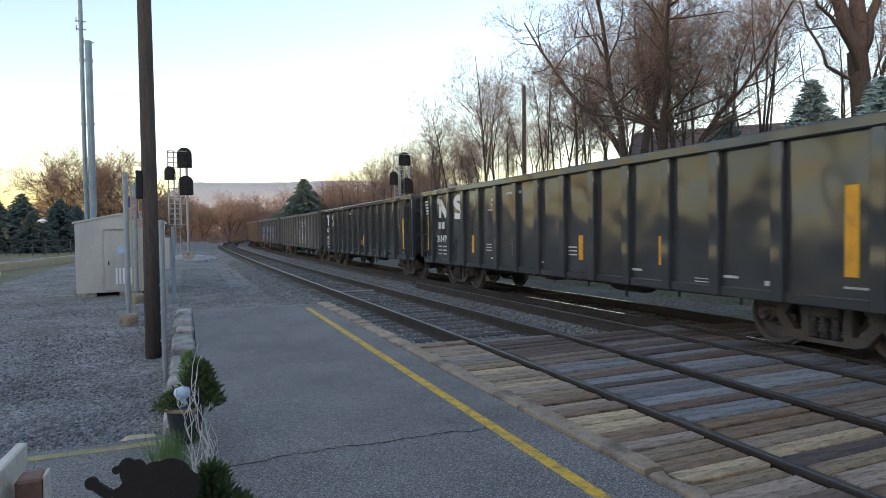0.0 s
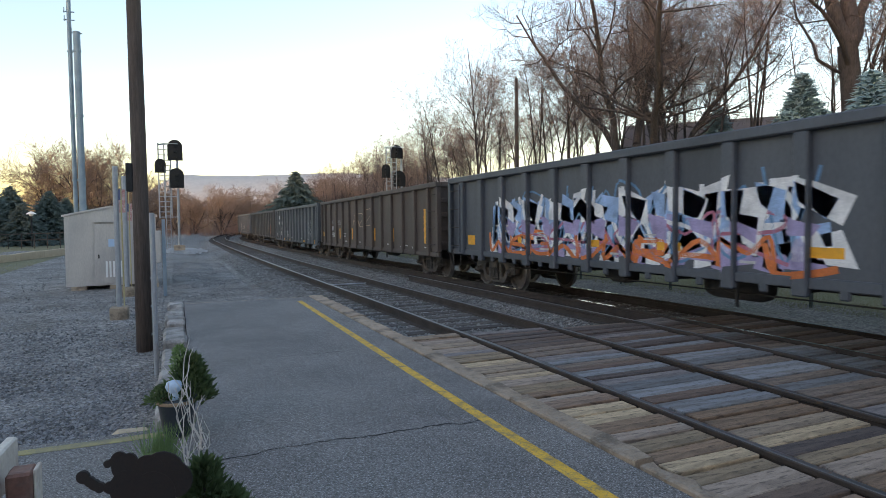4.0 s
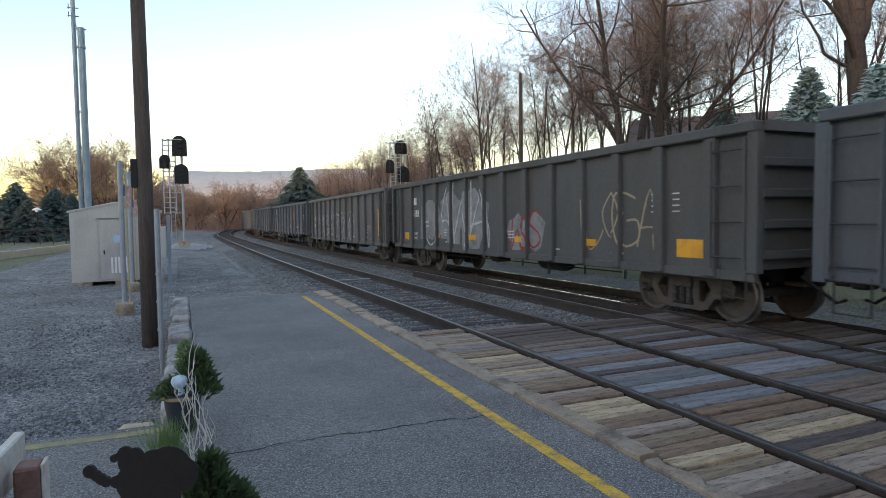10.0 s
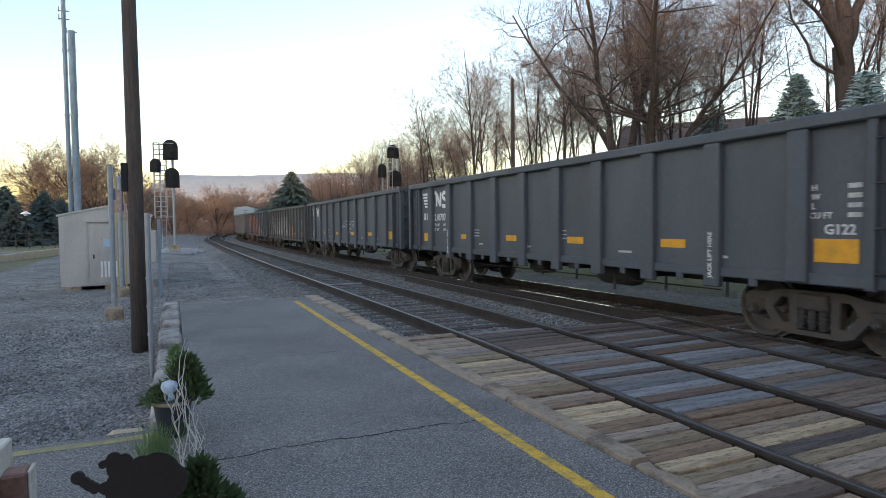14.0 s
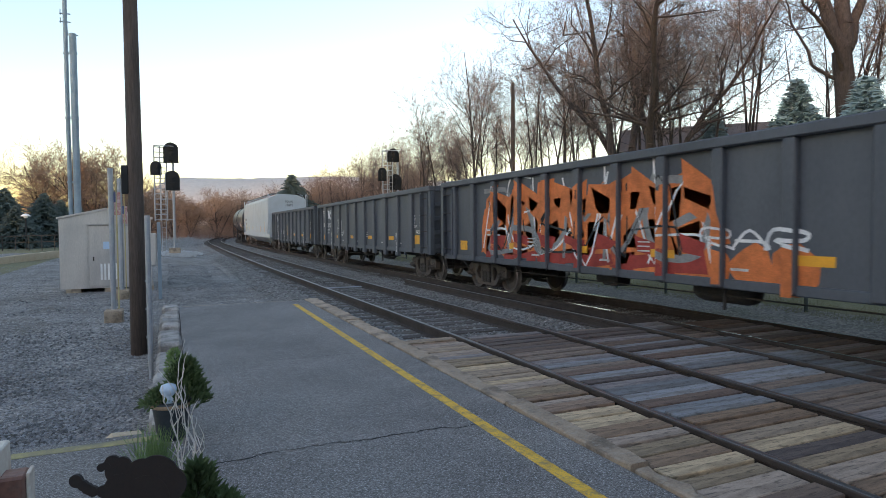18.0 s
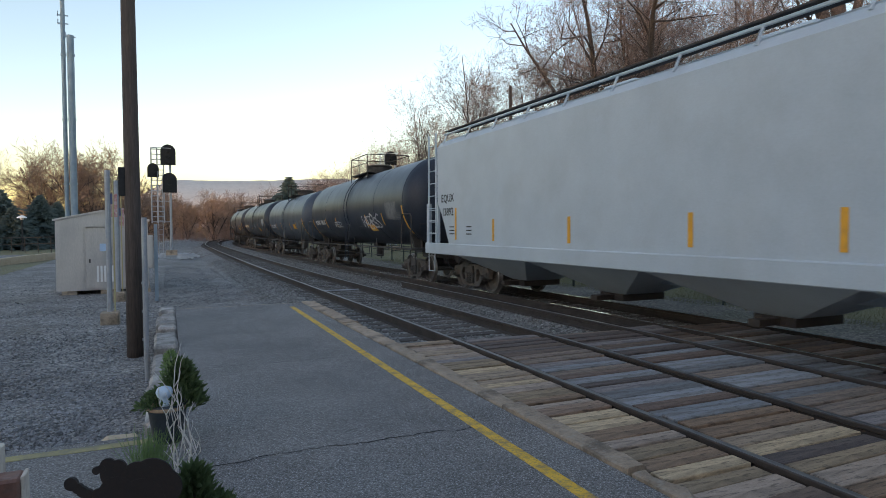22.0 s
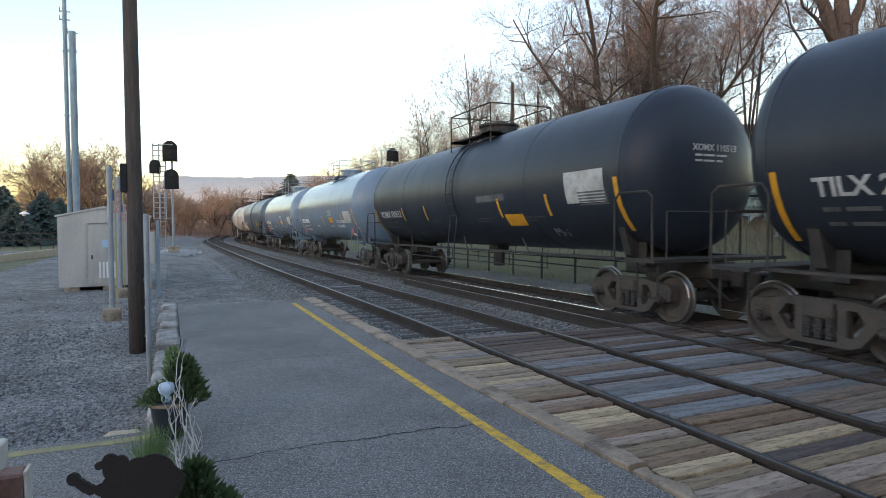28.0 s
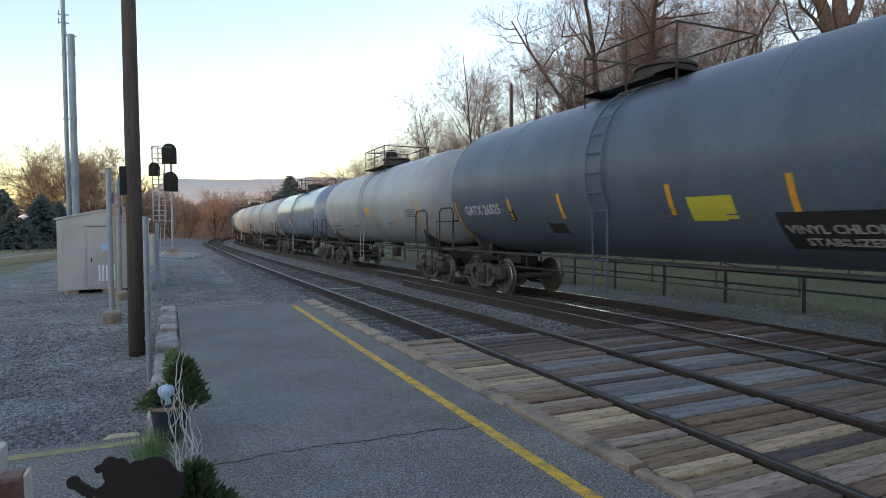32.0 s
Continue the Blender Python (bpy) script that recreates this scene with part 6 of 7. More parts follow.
def old_tree(label, seed, limbs, trunk, thick):
    """A stout old tree: a trunk (end, radii) or none, and limbs (start, way, length, radius)."""
    rng = random.Random(seed)
    segs = []
    if trunk:
        end, r0, r1 = trunk
        pts = [Vector(end) * k + Vector((0.08 * math.sin(5 * k), 0.06 * math.sin(7 * k), 0)) for k in (-0.05, 0.25, 0.5, 0.75, 1.0)]
        for k in range(4):
            segs.append((pts[k], pts[k + 1], r0 + (r1 - r0) * k / 4, r0 + (r1 - r0) * (k + 1) / 4, 0))
    for start, way, length, radius, kids in limbs:
        gnarled(rng, segs, start, way, length, radius, kids)
    ob = thing("bare_tree", label, "tree", "bare trees along the line")
    part("trunk", prism_mesh("trunk", [s for s in segs if s[4] < 3], 8, M["bark"]), None, ob)
    part("crown", strip_mesh("crown", [(a, b, max(r, thick), max(q, thick * 0.6), v) for a, b, r, q, v in segs if v >= 3], M["twig"], seed), None, ob, "fine bare reddish-brown twigs")
    return ob


def build_woods():
    rng = random.Random(21)
    kinds = [bare_tree(100 + k, 13.5, 1, 0.12, (14, 7, 6, 4), (0.7, 0.75, 0.8, 0.8), M["twig"], 0.03, 0.1, 0.0055, 4, 0.62, 0.46) for k in range(4)]
    kinds += [bare_tree(110 + k, 13.0, 2, 0.11, (10, 7, 6, 4), (0.7, 0.75, 0.8, 0.8), M["twig"], 0.03, 0.06, 0.0055, 4, 0.58, 0.45) for k in range(2)]
    slim = [bare_tree(120 + k, 13.0, 1, 0.13, (16, 9, 8), (0.7, 0.8, 0.85), M["twig"], 0.03, 0.09, 0.0075, 3, 0.58, 0.44) for k in range(5)]
    spots = []
    u = -14.0
    while u < 165:
        for row in range(5):
            lat = 13.4 + row * 4.6 + rng.uniform(-2.4, 2.4)
            p, a = line(u + rng.uniform(-2, 2), lat)
            near_big = (p.x - 20.6) ** 2 + (p.y - 23.6) ** 2 < 12
            if near_big or (row < 1 and 4 < u < 21) or (p.x - 46) ** 2 + (p.y - 43) ** 2 < 80:
                continue
            spots.append((p.x, p.y, row))
        u += 2.7 if 10 < u < 75 else 3.8
    used = set()
    for i, (x, y, row) in enumerate(spots):
        pick = slim if y < 21 and row > 0 else kinds if y < 46 and row < 4 else slim
        k = pick[i % len(pick)]
        size = rng.uniform(0.85, 1.1) * float(np.interp(y, [20, 28, 45, 62, 90, 130], [0.95, 1.12, 0.96, 0.8, 0.72, 0.68]))
        if k not in used:
            used.add(k)
            place(k, x, y, rng.uniform(0, 360), size)
        else:
            stand(k, x, y, rng.uniform(0, 360), size, rng.uniform(0.9, 1.12))
    side = Vector((0.917, -0.398, 0))
    up, back = Vector((0, 0, 1)), Vector((0.398, 0.917, 0))
    many = (14, 7, 6, 4)
    fan = [(-0.34, -0.2, 14.5, 0.24), (-0.2, 0.25, 14.0, 0.2), (-0.05, -0.15, 15.5, 0.27), (0.14, 0.2, 15.0, 0.22), (0.3, -0.15, 15.0, 0.25), (0.5, 0.1, 13.5, 0.2), (0.6, -0.1, 12.0, 0.16)]
    big = old_tree("large old multi-stemmed tree with bare spreading limbs", 7, [(side * a * 1.1 + back * b - up * 0.3, up + side * a * 0.55 + back * b * 0.6, ln, r, many) for a, b, ln, r in fan], None, 0.0065)
    place(big, 20.6, 23.6, 0)
    fork = Vector((-0.3, 0.2, 7.0))
    old = old_tree("massive old bare tree with a thick dark forked trunk", 18, [(fork, up - side * 0.42, 9.0, 0.3, many), (fork, up + side * 0.1 + back * 0.2, 10.0, 0.34, many), (fork * 0.97, up + side * 0.6, 8.0, 0.24, many), (fork * 0.82, up * 0.3 - side, 6.5, 0.08, (14, 6, 5, 4)), (fork * 0.85, up * 0.6 - side * 0.8 - back * 0.5, 6.0, 0.12, (12, 6, 5, 4))], (fork, 0.46, 0.36), 0.0065)
    place(old, 25.3, 16.1, 0)
    warm = [bare_tree(130 + k, 9.0, 3, 0.2, (16, 10, 9), (0.85, 0.85, 0.8), M["twig_sun_tint"], 0.03, 0.13, 0.016, 3, 0.95, 0.15) for k in range(3)]
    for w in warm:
        tagged(w, "far bare tree, low evening light put into its russet twig colour")
    far = [(-8.3, 86, 1.25), (-13.5, 88, 1.15), (-10.5, 95, 1.25), (-3.5, 96, 0.9)]
    far += [(-3 + 1.9 * k + rng.uniform(-1.5, 1.5), 132 + rng.uniform(-10, 22), rng.uniform(0.6, 1.15)) for k in range(26)]
    far += [(-26 + 6 * k + rng.uniform(-2, 2), 160 + rng.uniform(-8, 20), rng.uniform(0.8, 1.1)) for k in range(8)]
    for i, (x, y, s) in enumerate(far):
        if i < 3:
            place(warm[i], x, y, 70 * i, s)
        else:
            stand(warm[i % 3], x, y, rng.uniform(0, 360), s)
    blue = spruce(1, 6.4, 3.0, M["needles"], "blue-green spruce tree on the bank")
    place(blue, 27.5, 20.1, 0, 1.03)
    for x, y, s in ((30.0, 27.3, 0.97), (22.7, 14.0, 0.92), (29.5, 31.0, 0.66)):
        stand(blue, x, y, 77 * s, s)
    dark = spruce(2, 5.8, 4.3, M["needles_dark"], "dark evergreen tree beside the lawn", "pine_tree")
    place(dark, -15.0, 73, 0)
    for x, y, s in ((-18, 74, 1.0), (-21.5, 76, 1.1), (-12.0, 75, 0.95), (-24.5, 74, 1.05), (-16.5, 71, 0.85), (-22.5, 72, 0.8), (-10.8, 77, 0.85), (-28, 77, 1.15), (-9.6, 80, 0.8), (-13.5, 70, 0.7), (-19.5, 70, 0.8), (20, 112, 1.9)):
        stand(dark, x, y, 50 * s, s)


build_woods()


def build_brush():
    """Low tangled undergrowth on the bank."""
    rng = random.Random(77)
    segs = []
    for i in range(4200):
        u, lat = rng.uniform(-5, 130), rng.uniform(9.5, 24)
        p, a = line(u, lat)
        z = ground_z(p.x, p.y)
        q = Vector((p.x, p.y, z - 0.1))
        h = rng.uniform(0.6, 2.3)
        e = q + Vector((rng.gauss(0, 0.5), rng.gauss(0, 0.5), h))
        m = q.lerp(e, 0.55) + Vector((rng.gauss(0, 0.15), rng.gauss(0, 0.15), 0.1))
        segs += [(q, m, 0.014, 0.011), (m, e, 0.011, 0.006), (m, m + Vector((rng.gauss(0, 0.4), rng.gauss(0, 0.4), h * 0.4)), 0.01, 0.006)]
    for i in range(3200):
        q = Vector((rng.uniform(-22, 34), rng.uniform(112, 160), -0.7))
        h = rng.uniform(0.8, 3.4)
        e = q + Vector((rng.gauss(0, 0.6), rng.gauss(0, 0.6), h))
        segs += [(q, e, 0.03, 0.012), (q.lerp(e, 0.4), q.lerp(e, 0.4) + Vector((rng.gauss(0, 0.6), rng.gauss(0, 0.6), h * 0.5)), 0.02, 0.012)]
    tagged(part("undergrowth", prism_mesh("undergrowth", segs, 3, M["twig"]), None), "tangled bare undergrowth on the bank", "undergrowth", kind="stuff")


build_brush()

# ---------------------------------------------------------------- yard beside the platform
GROUND = -0.5
M["hut"] = mat("hut_aluminium", (0.52, 0.48, 0.445), (0.42, 0.39, 0.365), 0.4, 0.3, 1.5, 0.06, 30, dirt=(0.27, 0.27, 0.28), dscale=1.0, damount=0.5, stretch=(1, 1, 0.3))
M["pole_wood"] = mat("pole_wood", (0.11, 0.082, 0.07), (0.055, 0.042, 0.036), 0.9, 0, 5, 0.6, 25, stretch=(4, 4, 0.25), dist=0.02)


def signal_hut():
    hut = thing("signal_hut", "grey metal railway signal hut on skids with louvred door", "hut", m=pose(-3.45, 24.0, GROUND, 0, 0, 2))
    w, d, h, ridge = 2.8, 3.0, 2.52, 2.82
    part("wall", boxes((0, w, 0, 0.05, 0.14, h)), M["hut"], hut)
    part("wall", boxes((0, 0.05, 0.05, d, 0.14, h)), M["hut"], hut)
    part("wall", boxes((w - 0.05, w, 0.05, d, 0.14, h)), M["hut"], hut)
    part("wall", boxes((0.05, w - 0.05, d - 0.05, d, 0.14, h)), M["hut"], hut)
    bm = bmesh.new()
    sec = [(-0.06, h), (w / 2, ridge + 0.02), (w + 0.06, h), (w + 0.06, h + 0.06), (w / 2, ridge + 0.08), (-0.06, h + 0.06)]
    a, b = [[bm.verts.new((x, y, z)) for x, z in sec] for y in (-0.06, d + 0.06)]
    for k in range(6):
        bm.faces.new((a[k], a[(k + 1) % 6], b[(k + 1) % 6], b[k]))
    bm.faces.new(a[::-1])
    bm.faces.new(b)
    part("roof", bm, M["hut"], hut)
    bm = bmesh.new()
    v = [bm.verts.new(p) for p in ((0.0, -0.005, h), (w, -0.005, h), (w / 2, -0.005, ridge + 0.02))]
    bm.faces.new(v)
    part("gable", bm, M["hut"], hut)
    door = part("door", boxes((0.88, 2.2, -0.04, -0.002, 0.2, 2.3), bevel=0.012), M["hut"], hut, "flush metal door")
    part("door_hood", boxes((0.82, 2.26, -0.12, -0.002, 2.33, 2.42)), M["hut"], hut)
    for k in range(5):
        part("louvre", boxes((1.2 + 0.11 * k, 1.26 + 0.11 * k, -0.055, -0.041, 0.42, 0.98)), M["white"], door)
    part("notice", boxes((1.3, 1.62, -0.05, -0.041, 1.48, 1.74)), M["notice_blue"], door, "pale blue notice plate")
    part("door_handle", boxes((0.98, 1.02, -0.09, -0.041, 1.08, 1.22), bevel=0.01), M["steel_dark"], door)
    part("corner_strip", boxes((0.78, 0.82, -0.02, -0.001, 0.14, h)), M["hut"], hut)
    for x in (0.15, 1.3, 2.4):
        part("skid", boxes((x, x + 0.45, 0.02, d, -0.06, 0.14)), M["concrete"], hut)


M["notice_blue"] = flat("notice_blue", (0.4, 0.55, 0.72))
signal_hut()


def utility_pole(x, y, z, h, r, label, fittings=True):
    ob = thing("utility_pole", label, "pole", m=pose(x, y, z))
    bm = bmesh.new()
    tube(bm, [(0, 0, -0.3), (0.01, 0, h * 0.3), (0, 0.01, h * 0.65), (0, 0, h)], [r, r * 0.94, r * 0.85, r * 0.74], 18)
    part("shaft", bm, M["pole_wood"], ob, smooth=True)
    if fittings:
        part("junction_box", boxes((-r - 0.07, -r + 0.04, -0.08, 0.06, 2.85, 3.35), bevel=0.012), M["black"], ob)
        part("ground_pipe", tubes((((r + 0.03, -0.1, -0.2), (r + 0.03, -0.1, 1.62)), 0.022), (((r + 0.03, -0.1, 1.62), (r + 0.1, -0.1, 1.66)), 0.022)), M["galv"], ob, "pale metal conduit")
        for k in range(3):
            part("staple", boxes((r - 0.01, r + 0.056, -0.13, -0.07, 0.3 + 0.5 * k, 0.34 + 0.5 * k)), M["galv"], ob)


utility_pole(-0.57, 12.1, GROUND, 9.5, 0.135, "tall dark weathered wooden utility pole")
utility_pole(18.0, 30.6, 1.2, 8.6, 0.14, "grey wooden utility pole among bare trees", False)


def mast(x, y, top, r, arms):
    ob = thing("antenna_mast", "tall galvanised steel antenna mast behind the hut", "mast", "antenna masts", m=pose(x, y, GROUND))
    part("mast_tube", tubes((((0, 0, 0), (0, 0, top - GROUND)), r), seg=12), M["galv_blue"], ob)
    part("base_plate", boxes((-0.3, 0.3, -0.3, 0.3, -0.05, 0.06)), M["galv"], ob)
    for z in np.arange(1.5, top - GROUND, 2.4):
        part("collar", lathe(bmesh.new(), [(r + 0.002, z), (r + 0.02, z), (r + 0.02, z + 0.08), (r + 0.002, z + 0.08)], 12), M["galv_blue"], ob)
    for z in arms:
        part("antenna_arm", tubes((((-0.18, 0, z), (0.18, 0, z)), 0.02), (((-0.15, 0, z - 0.05), (-0.15, 0, z + 0.15)), 0.015)), M["galv_blue"], ob)


M["galv_blue"] = mat("galvanised_blue", (0.24, 0.3, 0.35), (0.17, 0.22, 0.26), 0.5, 0.3, 4, 0.05, 60)
mast(-3.45, 26.9, 11.5, 0.075, (10.2, 9.9))
mast(-3.2, 26.75, 8.95, 0.12, (9.4,))


def signal_tower(x, y, z, heads, label):
    ob = thing("railway_signal", label, "railway signal", "railway signals", m=pose(x, y, z))
    H = 7.9
    part("mast_post", tubes((((0.55, 0, 0), (0.55, 0, H)), 0.09), seg=10), M["galv"], ob)
    part("base_block", boxes((0.15, 0.95, -0.4, 0.4, -0.15, 0.25), bevel=0.03), M["concrete"], ob)
    for dx in (-0.75, -0.35, 0.1):
        part("cage_post", tubes((((dx, 0, 2.3), (dx, 0, H + 0.05)), 0.05)), M["galv"], ob)
    for k in range(15):
        zz = 2.4 + k * 0.39
        part("cage_bar", tubes((((-0.75, 0, zz), (0.1 if k % 4 else 0.55, 0, zz)), 0.034), seg=5), M["galv"], ob)
    part("ladder", tubes((((-0.3, -0.25, 0.1), (-0.3, -0.25, 6.2)), 0.025), (((0.0, -0.25, 0.1), (0.0, -0.25, 6.2)), 0.025), *[(((-0.3, -0.25, 0.4 + 0.35 * k), (0.0, -0.25, 0.4 + 0.35 * k)), 0.014) for k in range(17)], seg=5), M["galv"], ob)
    part("bracket_rail", tubes((((-0.75, -0.5, H), (-0.75, 0.5, H), (0.6, 0.5, H), (0.6, -0.5, H), (-0.75, -0.5, H)), 0.03)), M["galv"], ob)
    for hx, hz, w, h in heads:
        bm = bmesh.new()
        pts = [(-w / 2, -h / 2), (w / 2, -h / 2), (w / 2, h / 2 - w / 2)] + [(w / 2 * math.cos(a), h / 2 - w / 2 + w / 2 * math.sin(a)) for a in np.linspace(0.2, math.pi - 0.2, 9)] + [(-w / 2, h / 2 - w / 2)]
        f = bm.faces.new([bm.verts.new((hx + px, -0.2, hz + pz)) for px, pz in pts])
        r = bmesh.ops.extrude_face_region(bm, geom=[f])
        bmesh.ops.translate(bm, vec=(0, 0.06, 0), verts=[v for v in r["geom"] if isinstance(v, bmesh.types.BMVert)])
        bmesh.ops.recalc_face_normals(bm, faces=bm.faces)
        hd = part("signal_head", bm, M["black"], ob, "black signal target with hooded lamps")
        for k in (-1, 0, 1):
            part("lamp_hood", lathe(bmesh.new(), [(0.1, -0.48), (0.13, -0.48), (0.13, -0.2), (0.1, -0.2)], 12, "y", (hx, 0, hz - 0.08 + k * h * 0.26)), M["black"], hd)


heads = [(0.42, 7.45, 1.05, 1.55), (0.48, 5.35, 1.05, 1.5), (-0.62, 6.25, 0.78, 1.05)]
signal_tower(-0.32, 51.0, -0.2, heads, "railway signal mast with black target heads and ladder")
signal_tower(16.8, 48.3, -0.1, [(0.1, 7.55, 1.0, 1.1), (0.3, 5.35, 1.0, 1.3), (-0.85, 5.95, 0.7, 1.1)], "railway signal mast beyond the far track")


def post(x, y, z, h, r, label, flag=None, foot=True):
    ob = thing("steel_post", label, "post", "steel posts in the yard", m=pose(x, y, z))
    part("post_tube", tubes((((0, 0, 0), (0, 0, h)), r), seg=10), M["galv"], ob)
    if foot:
        part("footing", boxes((-0.2, 0.2, -0.2, 0.2, -0.2, 0.3), bevel=0.03), M["concrete"], ob)
        part("conduit", tubes((((r + 0.05, 0, 0.25), (r + 0.05, 0, h - 0.15)), 0.018), seg=5), M["yellow_pipe"], ob, "thin faded yellow conduit")
    if flag:
        fl = part("pennant", boxes((0.03, 0.2, -0.006, 0.006, flag - 0.55, flag), bevel=0.004), M["pennant_red"], ob, "small faded red and blue flag")
        part("pennant_field", boxes((0.03, 0.12, -0.012, -0.007, flag - 0.25, flag)), M["pennant_blue"], fl)


M["yellow_pipe"] = flat("faded_yellow", (0.45, 0.38, 0.2))
M["pennant_red"] = mat("pennant_red", (0.35, 0.12, 0.11), (0.5, 0.42, 0.4), 0.8, 0, 9, 0.1, 30)
M["pennant_blue"] = flat("pennant_blue", (0.08, 0.1, 0.2))
post(-1.29, 16.5, GROUND, 3.65, 0.06, "galvanised steel post on a concrete footing with small flag", 3.1)
post(-1.44, 21.5, GROUND, 3.75, 0.07, "galvanised steel post on a concrete footing with small flag", 2.9)
post(-0.32, 10.1, GROUND, 2.45, 0.035, "slim grey steel post by the platform edging", None, False)
cab = thing("junction_cabinet", "grey electrical cabinet on a steel post", "cabinet", m=pose(-0.62, 21.0, GROUND))
part("cabinet_body", boxes((-0.28, 0.2, -0.15, 0.15, 1.05, 2.05), bevel=0.02), M["hut"], cab)
part("cabinet_door", boxes((-0.25, 0.17, -0.165, -0.151, 1.08, 2.02), bevel=0.006), M["hut"], cab)
part("cabinet_post", boxes((0.22, 0.32, -0.05, 0.05, 0, 2.4)), M["galv_blue"], cab)
part("conduit", tubes((((-0.1, 0, 0), (-0.1, 0, 1.05)), 0.04)), M["galv"], cab)


# ---------------------------------------------------------------- far side of the yard
def yard_far():
    rng = random.Random(9)
    k = tagged(part("yard_kerb", boxes((-40, -8.4, 36.2, 36.25, -0.6, -0.2)), M["concrete_warm"]), "long concrete kerb wall beside the drive, low sunlight in its buff colour", "kerb", kind="structure")
    p, q = Vector((-12.5, 26.0)), Vector((-7.0, 52.0))
    n = 16
    for i in range(n):
        a, b = p.lerp(q, i / n), p.lerp(q, (i + 0.985) / n)
        d = b - a
        part("kerb_block", boxes((0, d.length, -0.12, 0.12, -0.2, 0.52 + rng.uniform(-0.03, 0.03)), bevel=0.02), M["concrete_warm"], k).matrix_basis = Matrix.Translation((a.x, a.y, GROUND)) @ pose(0, 0, 0, 0, 0, math.degrees(math.atan2(d.y, d.x)))
    dr = tagged(part("drive", boxes((-60, -9.0, 50.0, 57.5, -0.46, -0.36)), M["asphalt"]), "pale asphalt drive across the yard", "drive", kind="structure")
    f = thing("railing", "low metal pipe railing beside the lawn", "railing")
    for i in range(9):
        x = -15 + i * 0.95
        part("railing_post", tubes((((x, 62.5, -0.6), (x, 62.5, 0.9)), 0.035)), M["steel_dark"], f)
    for z in (0.3, 0.85):
        part("railing_bar", tubes((((-15, 62.5, z), (-7.4, 62.5, z + 0.15)), 0.035)), M["steel_dark"], f)
    for x, y, h in ((-19.0, 64.0, 4.0), (-12.0, 66.0, 3.0)):
        ob = thing("street_lamp", "dark lamp post with a pale domed shade", "street lamp", "street lamps", m=pose(x, y, ground_z(x, y)))
        part("lamp_post", tubes((((0, 0, 0), (0, 0, h)), 0.06), seg=8), M["black"], ob)
        part("shade", lathe(bmesh.new(), [(0.42, h), (0.34, h + 0.1), (0.14, h + 0.22), (0, h + 0.26)], 16), M["white"], ob)
        part("globe", lathe(bmesh.new(), [(0, h - 0.2), (0.14, h - 0.14), (0.18, h), (0.1, h + 0.1)], 12), M["white"], ob)
    v = thing("box_truck", "white truck parked by the evergreens with red tail lamp", "truck", m=pose(-17.55, 60.0, ground_z(-17.5, 60)))
    part("cargo_box", boxes((-1.1, 1.1, 0, 4.5, 0.7, 2.9), bevel=0.05), M["white"], v)
    part("cab", boxes((-1.0, 1.0, 4.6, 6.3, 0.6, 2.2), bevel=0.15), M["white"], v)
    part("chassis", boxes((-0.9, 0.9, 0.1, 6.2, 0.45, 0.68)), M["black"], v)
    for x in (-1.0, 1.0):
        for y in (1.0, 5.3):
            part("wheel", lathe(bmesh.new(), [(0, -0.13), (0.42, -0.13), (0.45, 0), (0.42, 0.13), (0, 0.13)], 16, "x", (x, y, 0.45)), M["black"], v)
        part("tail_lamp", boxes((x * 0.93 - 0.12, x * 0.93 + 0.12, -0.06, -0.002, 0.85, 1.15)), M["placard_red"], v)
    bm = bmesh.new()
    for i in range(420):
        a, r = rng.uniform(0, 6.28), rng.random() ** 0.5
        x, y = 0.4 + 1.5 * r * math.cos(a) + rng.gauss(0, 0.25), 54 + 4.5 * r * math.sin(a) + rng.gauss(0, 0.6)
        s = rng.uniform(0.03, 0.1)
        box(bm, x - s, x + s, y - s, y + s, -0.6, -0.5 + s * (1.2 - r * 0.7), m=None)
    tagged(part("pale_rubble", bm, M["white_stone"]), "heap of pale crushed stone beside the signal", "rubble", kind="stuff")


# buff: the boulder's own tan, and low sun put into the yard kerb's colour
M["concrete_warm"] = mat("concrete_buff_sun_tint", (0.5, 0.4, 0.28), (0.4, 0.3, 0.2), 0.9, 0, 1.5, 0.3, 30)
M["white_stone"] = mat("pale_stone", (0.46, 0.48, 0.5), (0.3, 0.31, 0.33), 0.9, 0, 3, 0.3, 20)
yard_far()


def fence():
    f = thing("rail_fence", "weathered two-rail wooden fence along the grass", "fence")
    for i in range(20):
        y = 3 + i * 2.3
        part("fence_post", boxes((14.0, 14.07, y, y + 0.07, -0.5, 0.56), bevel=0.01), M["fence_wood"], f)
        for z in (0.15, 0.48):
            part("fence_rail", boxes((14.02, 14.07, y + 0.075, y + 2.295, z, z + 0.05)), M["fence_wood"], f)


M["fence_wood"] = mat("fence_wood", (0.075, 0.085, 0.068), (0.045, 0.052, 0.042), 0.9, 0, 4, 0.3, 40, vary=0.15)
fence()


